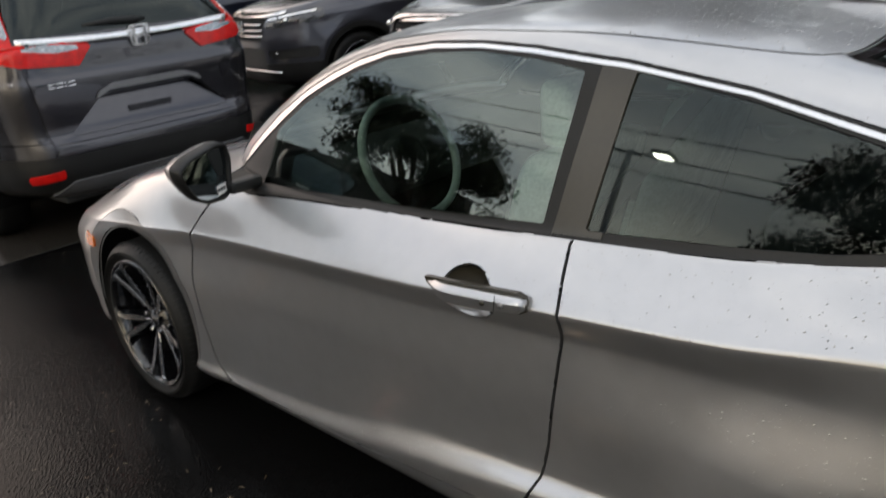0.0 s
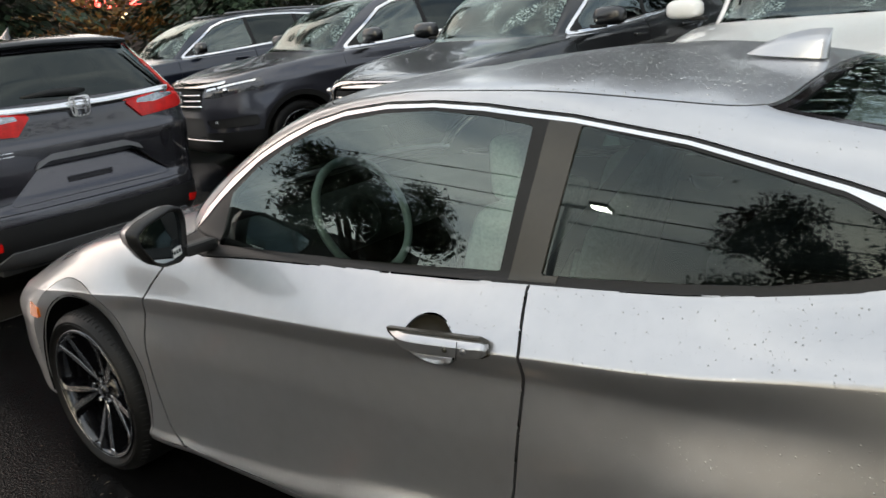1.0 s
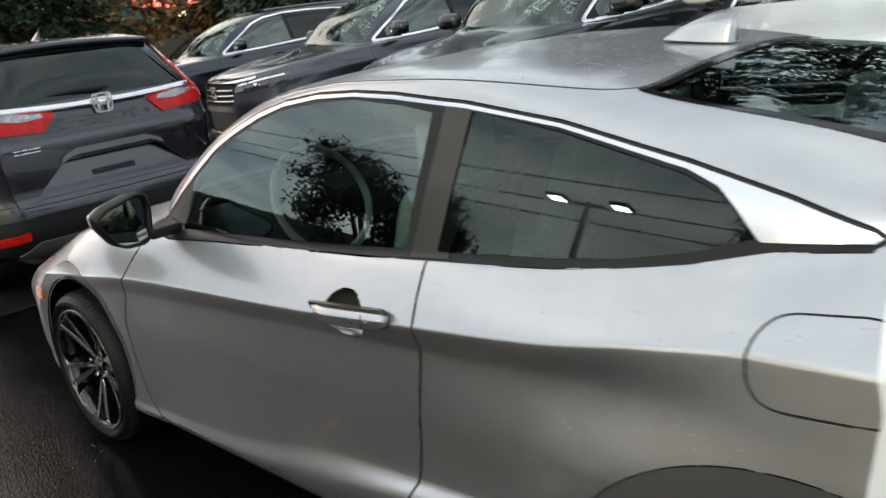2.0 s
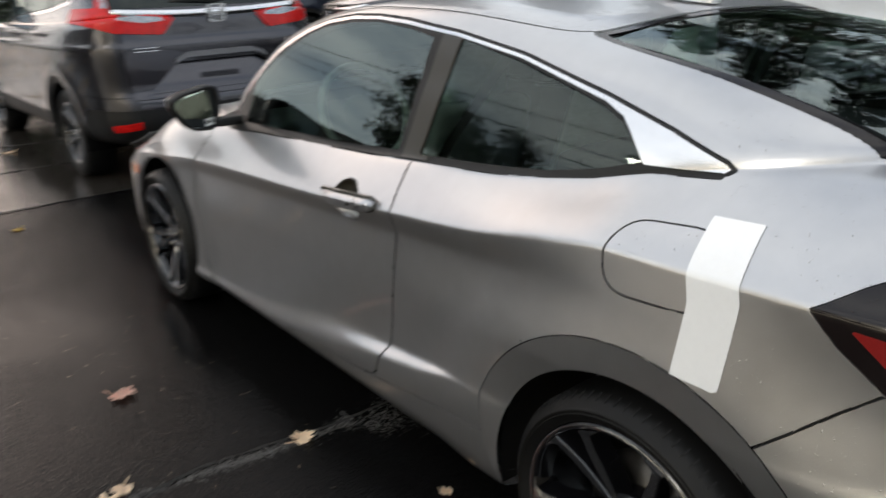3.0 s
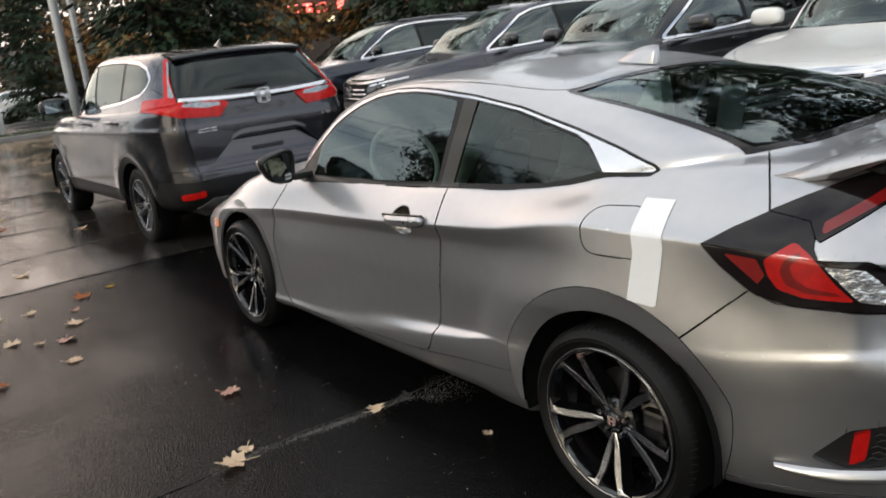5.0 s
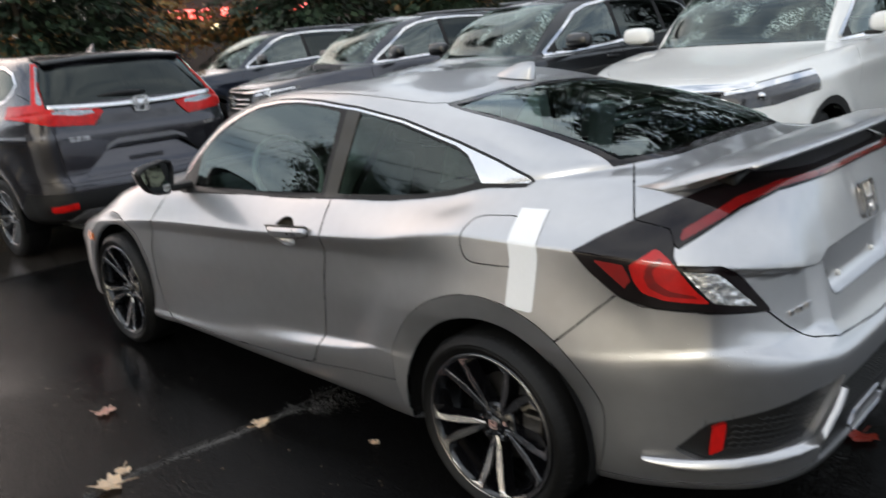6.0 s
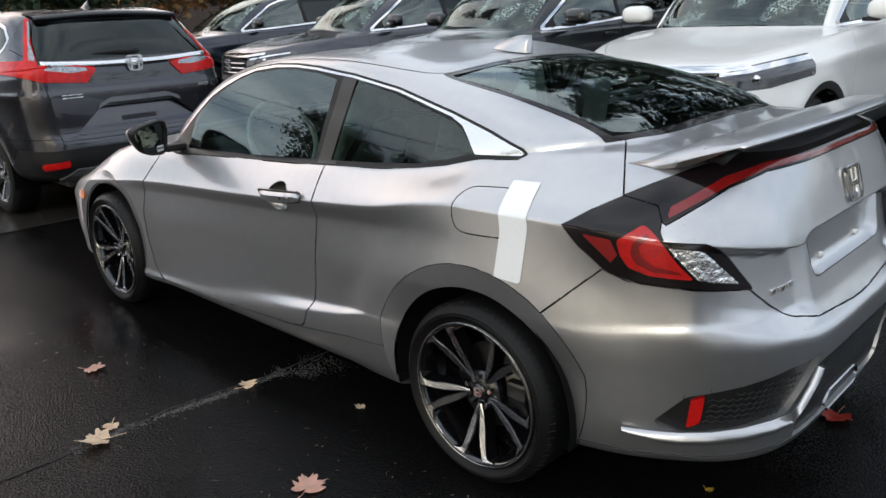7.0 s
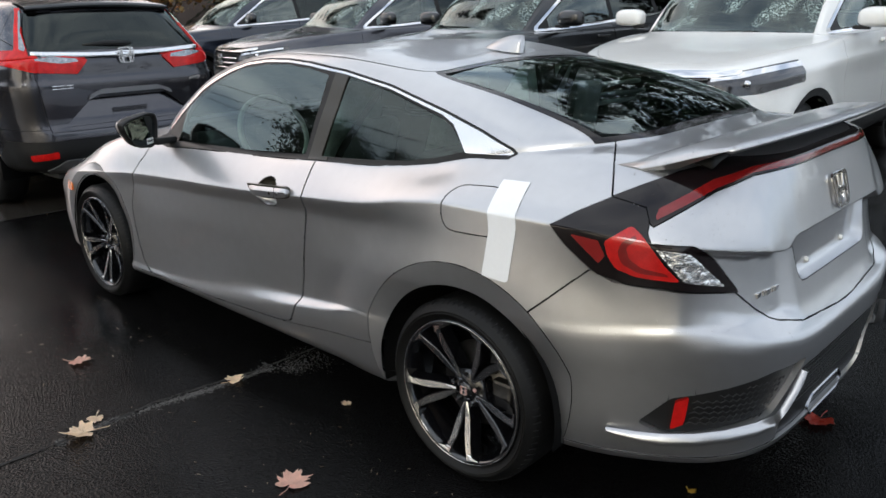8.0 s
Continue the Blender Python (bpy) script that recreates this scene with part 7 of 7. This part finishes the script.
NEEDLES = foliage("conifer_needles", ((0.012, 0.026, 0.015), (0.022, 0.044, 0.022), (0.038, 0.064, 0.030)))
GREEN_LEAVES = foliage("dark_green_leaves", ((0.012, 0.020, 0.010), (0.028, 0.040, 0.016), (0.050, 0.055, 0.020)))
AUTUMN = foliage("autumn_leaves", ((0.20, 0.10, 0.03), (0.36, 0.15, 0.03), (0.14, 0.11, 0.04), (0.30, 0.20, 0.06)))


def conifer(x, y, h, r, seed, base=0.07, label="tall dark green conifer with drooping boughs"):
    rng = random.Random(seed)
    e = thing("conifer_tree", label, "tree", "dark conifers", pose(x, y, drop(x) + rise(y)))
    bm = bmesh.new()
    tube(bm, [(0.1 * math.sin(t * 3 + seed), 0, t * h) for t in np.linspace(0, 1, 8)], [max(0.02, r * 0.045 * (1 - t) ** 1.4) for t in np.linspace(0, 1, 8)], 9)
    part("trunk", bm, BARK, e)
    vs_, fs = [], []
    z = h * base
    while z < h * 0.98:
        k = z / h
        reach = r * (1 - k) ** 0.75 * rng.uniform(0.75, 1.15) + 0.15
        for q in range(int(40 + reach * 34)):
            # sprays that fill the crown round the trunk
            a, d = rng.uniform(0, 2 * math.pi), rng.uniform(0.05, 0.25) + 0.62 * reach * rng.random() ** 0.7
            s = rng.uniform(0.16, 0.34)
            p = Vector((math.cos(a) * d, math.sin(a) * d, z + rng.uniform(-0.4, 0.4)))
            u, w = Vector((math.cos(a), math.sin(a), -0.5)) * s, Vector((-math.sin(a), math.cos(a), rng.uniform(-0.5, 0.5))) * s * 0.35
            n = len(vs_)
            vs_ += [tuple(p), tuple(p + u * 0.5 + w), tuple(p + u * 1.2), tuple(p + u * 0.5 - w)]
            fs.append((n, n + 1, n + 2, n + 3))
        for b_ in range(rng.randint(5, 7)):
            a = rng.uniform(0, 2 * math.pi)
            ln = reach * rng.uniform(0.65, 1.1)
            dx, dy = math.cos(a), math.sin(a)
            droop = rng.uniform(0.12, 0.34)
            tip = (dx * ln, dy * ln, z - droop * ln)
            if ln > 1.0 and b_ < 1 and z < h * 0.5:
                lim = bmesh.new()
                tube(lim, [(0, 0, z), (dx * ln * 0.5, dy * ln * 0.5, z - droop * ln * 0.3), tip], [0.03, 0.02, 0.008], 5)
                part("limb", lim, BARK, e)
            for q in range(int(20 + ln * 30)):
                t = rng.uniform(0.04, 1.0) ** 0.9
                w = (1 - t * 0.65) * ln * 0.34
                o = rng.uniform(-w, w)
                px, py = dx * ln * t - dy * o, dy * ln * t + dx * o
                pz = z - droop * ln * t * t - abs(o) * 0.22 + rng.uniform(-0.12, 0.10)
                s = rng.uniform(0.12, 0.28)
                aa = a + rng.uniform(-0.9, 0.9)
                ux, uy = math.cos(aa) * s, math.sin(aa) * s
                n = len(vs_)
                d = rng.uniform(0.2, 0.9) * s
                vs_ += [(px, py, pz), (px + ux * 0.5 - uy * 0.28, py + uy * 0.5 + ux * 0.28, pz - d * 0.25), (px + ux * 1.2, py + uy * 1.2, pz - d), (px + ux * 0.5 + uy * 0.28, py + uy * 0.5 - ux * 0.28, pz - d * 0.35)]
                fs.append((n, n + 1, n + 2, n + 3))
        z += rng.uniform(0.22, 0.42) * (0.6 + h / 16)
    me = bpy.data.meshes.new("crown")
    me.from_pydata(vs_, [], fs)
    me.materials.append(NEEDLES)
    ob = new("crown", me)
    ob.parent = e
    return e


def broadleaf(x, y, h, r, seed, mat, label, group="", leaf=0.07, count=5200, crown0=0.30, clump=0.125):
    rng = random.Random(seed)
    e = thing("broadleaf_tree", label, "tree", group, pose(x, y, drop(x) + rise(y)))
    bm = bmesh.new()
    tips = []
    fork = h * crown0
    tube(bm, [(0, 0, 0), (0.04, 0.02, fork * 0.6), (0.02, 0.05, fork)], [0.13 * h / 6, 0.10 * h / 6, 0.085 * h / 6], 10)
    part("trunk", bm, BARK, e)
    lim = bmesh.new()
    for i in range(15):
        a, up = i * 2.399 + rng.uniform(-0.3, 0.3), rng.uniform(0.25, 1.0)
        end = Vector((math.cos(a) * r * rng.uniform(0.55, 0.95) * (1.15 - up * 0.6), math.sin(a) * r * rng.uniform(0.55, 0.95) * (1.15 - up * 0.6), fork + (h - fork) * up * rng.uniform(0.8, 0.97)))
        st = Vector((0.02, 0.04, fork * rng.uniform(0.75, 1.25)))
        mid = st.lerp(end, 0.5) + Vector((rng.uniform(-0.2, 0.2), rng.uniform(-0.2, 0.2), 0.25))
        tube(lim, [st, mid, end], [0.05 * h / 6, 0.03 * h / 6, 0.008], 6)
        for k in range(6):
            t = rng.uniform(0.45, 1.0)
            base_ = mid.lerp(end, t)
            tips.append(base_ + Vector((rng.gauss(0, 0.32), rng.gauss(0, 0.32), rng.gauss(0, 0.25))) * r * 0.34)
        tips.append(end)
    tagged(part("branchwork", lim, BARK, e), kind="stuff")
    vs_, fs = [], []
    for i in range(count):
        c = rng.choice(tips)
        s = leaf * rng.uniform(0.6, 1.3)
        p = c + Vector((rng.gauss(0, 1), rng.gauss(0, 1), rng.gauss(0, 0.8))) * r * clump
        u = Vector((rng.gauss(0, 1), rng.gauss(0, 1), rng.gauss(0, 0.7))).normalized() * s
        w = u.cross(Vector((rng.gauss(0, 1), rng.gauss(0, 1), rng.gauss(0, 1)))).normalized() * s * 0.62
        n = len(vs_)
        vs_ += [tuple(p - u), tuple(p - u * 0.2 + w), tuple(p + u), tuple(p - u * 0.2 - w)]
        fs.append((n, n + 1, n + 2, n + 3))
    me = bpy.data.meshes.new("crown")
    me.from_pydata(vs_, [], fs)
    me.materials.append(mat)
    ob = new("crown", me)
    ob.parent = e
    return e


for i, (x, y, h, r) in enumerate(((-22.6, 5.6, 24, 3.2), (-22.0, 7.6, 25, 3.0), (-30.0, 19.0, 20, 4.4), (-20.5, 14.4, 17, 4.2), (-15.5, 15.8, 10, 3.4), (-10.2, 15.4, 13.0, 4.0), (-6.6, 14.6, 15.5, 4.4), (-3.0, 14.8, 14.5, 4.2), (0.8, 14.4, 11.5, 3.8), (-46.0, 6.6, 13, 2.6))):
    conifer(x, y, h, r, 60 + i, 0.05)
# trees behind the viewpoint; the first two are seen as reflections in the glass
broadleaf(-8.3, -7.6, 5.2, 2.3, 3, GREEN_LEAVES, "dark leafy maple beside the lot", "lot trees", 0.045, 26000, clump=0.075)
broadleaf(-1.1, -9.8, 7.2, 2.5, 4, GREEN_LEAVES, "dark leafy maple beside the lot", "lot trees", 0.045, 30000, clump=0.08)
# this maple and the conifer are unseen, added to fill out the reflected surroundings
broadleaf(6.5, -10.5, 7.0, 2.5, 5, GREEN_LEAVES, "dark leafy maple beside the lot", "lot trees")
for i, (x, y, h, r) in enumerate(((16.0, -9.0, 12, 3.4),)):
    conifer(x, y, h, r, 90 + i)
# autumn colour on the far side of the street
for i, (x, y, h, r) in enumerate(((-40, 11.5, 6.5, 2.8), (-44, 15.0, 7.5, 3.2), (-36, 16.8, 7.0, 3.0), (-33, 20.5, 6.0, 2.8), (-27, 21.5, 6.5, 2.8), (-22, 22.5, 5.5, 2.6), (-48, 9.2, 6.0, 2.6))):
    broadleaf(x, y, h, r, 120 + i, AUTUMN if i % 3 != 1 else GREEN_LEAVES, "broadleaf tree in orange autumn colour across the street" if i % 3 != 1 else "dark green broadleaf tree across the street", "street trees", 0.16, 2600, 0.15)


def far_woods():
    """Wooded rise all round the distance: many leaf clumps on a low ridge."""
    rng = random.Random(77)
    vs_, fs = [], []
    for i in range(60000):
        a = rng.uniform(0, 2 * math.pi) if i % 3 == 0 else rng.uniform(1.2, 3.3)
        if 3.05 < a < 3.20 and rng.random() < 0.7:
            continue
        d = rng.uniform(70, 120)
        top = 5 + 5 * (0.5 + 0.5 * math.sin(a * 5 + 1)) + 3 * math.sin(a * 17) + (d - 70) * 0.09 + 9 * math.exp(-((a - 2.86) / 0.12) ** 2)
        z = rng.uniform(0, max(2, top)) * rng.uniform(0.75, 1.15)
        c = Vector((d * math.cos(a), d * math.sin(a), z))
        s = rng.uniform(0.25, 0.65)
        u = Vector((rng.gauss(0, 1), rng.gauss(0, 1), rng.gauss(0, 1))).normalized() * s
        w = u.cross(Vector((rng.gauss(0, 1), rng.gauss(0, 1), rng.gauss(0, 1)))).normalized() * s * 0.7
        n = len(vs_)
        vs_ += [tuple(c - u), tuple(c + w), tuple(c + u), tuple(c - w)]
        fs.append((n, n + 1, n + 2, n + 3))
    me = bpy.data.meshes.new("far_woods")
    me.from_pydata(vs_, [], fs)
    me.materials.append(foliage("far_woodland", ((0.020, 0.030, 0.020), (0.035, 0.045, 0.025), (0.05, 0.05, 0.025), (0.16, 0.09, 0.03), (0.025, 0.035, 0.022))))
    return me


tagged(new("far_woods", far_woods()), "distant wooded rise in dull green and rust", "woods", kind="stuff")


# ---- buildings across the street ----
BLUE_WALL = material("blue_painted_wall", (0.020, 0.070, 0.130), 0.6, 0, 0.12, 1.0, bump=0.002, bscale=20)
DARK_WALL = material("dark_brown_wall", (0.06, 0.045, 0.038), 0.7, 0, 0.15, 1.0)
GLOW_RED = bpy.data.materials.new("red_sign_glow")
GLOW_RED.use_nodes = True
GLOW_RED.node_tree.nodes["Principled BSDF"].inputs["Emission Color"].default_value = (1.0, 0.035, 0.01, 1)
GLOW_RED.node_tree.nodes["Principled BSDF"].inputs["Emission Strength"].default_value = 5.0
GLOW_WARM = bpy.data.materials.new("warm_sign_glow")
GLOW_WARM.use_nodes = True
GLOW_WARM.node_tree.nodes["Principled BSDF"].inputs["Emission Color"].default_value = (1.0, 0.75, 0.35, 1)
GLOW_WARM.node_tree.nodes["Principled BSDF"].inputs["Emission Strength"].default_value = 4.0
SHOP_GLASS = material("shop_window", (0.03, 0.035, 0.04), 0.05, 0, 0.3, 0.6, coat=1.0)

shop = thing("shop_building", "low blue-walled shop with a white-lettered fascia", "building", at=pose(-79, -2.5, drop(-79), 0, 0, -4))
bm = bmesh.new()
box(bm, -8, 0, -14, 8.5, 0, 5.2, 0.05)
part("wall", bm, BLUE_WALL, shop, smooth=False)
bm = bmesh.new()
box(bm, -8.3, 0.35, -14.3, 8.8, 5.2, 5.5, 0.05)
part("roof", bm, TRIM, shop, smooth=False)
for i in range(11):
    bm = bmesh.new()
    box(bm, 0.02, 0.06, -13.6 + i * 2.0, -11.9 + i * 2.0, 0.3, 1.75, 0.01)
    part("shop_window", bm, SHOP_GLASS, shop, smooth=False)
    bm = bmesh.new()
    box(bm, 0.02, 0.12, -11.86 + i * 2.0, -11.66 + i * 2.0, 0.0, 1.8, 0.01)
    part("white_post", bm, PAPER, shop, smooth=False)
bm = bmesh.new()
box(bm, 0.02, 0.25, -13.8, 8.3, 1.85, 2.15, 0.02)
part("fascia", bm, TRIM, shop, smooth=False)
rng = random.Random(9)
y = 1.5
while y < 8.0:
    w = rng.uniform(0.28, 0.5)
    bm = bmesh.new()
    box(bm, 0.02, 0.10, y, y + w, 2.55, 3.15, 0.02)
    part("sign_bar", bm, PAPER, shop, "white sign bar", smooth=False)
    bm = bmesh.new()
    box(bm, 0.26, 0.30, y, y + w * 0.8, 1.92, 2.10, 0.01)
    part("sign_bar", bm, PAPER, shop, "small white sign bar", smooth=False)
    y += w + 0.14
bm = bmesh.new()
box(bm, 0.3, 0.5, 1.4, 2.1, 2.35, 2.85, 0.02)
part("red_sign", bm, GLOW_RED, shop, "lit red sign panel", smooth=False)
bm = bmesh.new()
box(bm, 0.3, 0.5, 7.6, 8.5, 2.0, 2.8, 0.02)
part("yellow_sign", bm, material("yellow_sign_paint", (0.60, 0.34, 0.05), 0.5, 0, 0.1, 3.0), shop, "yellow sign panel", smooth=False)

store = thing("store_building", "dark store behind the trees with a red glowing sign", "building", at=pose(-46, 27.5, drop(-46), 0, 0, -30))
bm = bmesh.new()
box(bm, -8, 0, -9, 9, 0, 7.0, 0.05)
part("wall", bm, DARK_WALL, store, smooth=False)
bm = bmesh.new()
box(bm, -8.2, 0.3, -9.2, 9.2, 7.0, 7.3, 0.05)
part("roof", bm, TRIM, store, smooth=False)
for i in range(9):
    y = -4.6 + i * 0.95 + (0.5 if i > 2 else 0) + (0.4 if i > 5 else 0)
    bm = bmesh.new()
    box(bm, 0.02, 0.2, y, y + 0.72, 4.75 + 0.1 * (i % 2), 5.4, 0.08)
    part("sign_bar", bm, GLOW_RED, store, "red glowing sign bar", smooth=False)
bm = bmesh.new()
box(bm, 0.02, 0.2, -2.2, -1.5, 4.0, 4.4, 0.05)
part("lit_window", bm, GLOW_WARM, store, "small warm lit sign", smooth=False)
house = thing("house", "pale low building far across the street", "building", at=pose(-80, 19, drop(-80), 0, 0, -12))
bm = bmesh.new()
box(bm, -6, 0, -8, 8, 0, 3.6, 0.05)
part("wall", bm, KERB, house, smooth=False)
bm = bmesh.new()
prism(bm, [(-6.5, 3.6), (0.5, 3.6), (-3, 5.2)], 17.0, lambda a, b, h: (a, h - 8.5, b))
bmesh.ops.recalc_face_normals(bm, faces=bm.faces[:])
part("roof", bm, SKID, house, smooth=False)

# ---- cars on the street ----
FAR_RES = dict(cols=(12, 14, 36, 8, 12), steps=(1, 2, 2, 2, 3, 1, 2, 4, 5, 5, 2, 2), group="cars on the street")
suv("hatchback", "dark grey hatchback on the street", GREY_PAINT, pose(-50.3, 2.1, drop(-50.3), 0, 0, 93), 0.95, 0.95, 0.92, **FAR_RES)
suv("sedan", "pale blue-silver sedan parked across the street", SILVER, pose(-64.0, 4.4, drop(-64), 0, 0, 88), 1.0, 0.97, 0.88, **FAR_RES)
suv("pickup", "white pickup parked across the street", WHITE_PAINT, pose(-62.0, 9.0, drop(-62), 0, 0, 84), 1.15, 1.05, 1.08, tyre=0.39, base=3.0, **FAR_RES)
suv("sedan", "silver sedan waiting on the street", SILVER, pose(-52.0, 8.6, drop(-52), 0, 0, 92), 1.0, 0.97, 0.86, **FAR_RES)


# ---- unseen dark wall, added to darken what the coupe's side reflects ----
UNSEEN_WALL = material("unseen_dark_wall", (0.045, 0.043, 0.040), 0.8, 0, 0.25, 0.8)
bm = bmesh.new()
box(bm, -36.0, -11.0, -12.3, -12.0, -1.2, 3.8)
tagged(new("reflection_blocker", mesh_of("reflection_blocker", bm, UNSEEN_WALL, False)), "unseen plain dark wall, added to darken reflections on the car sides", "wall", kind="structure")
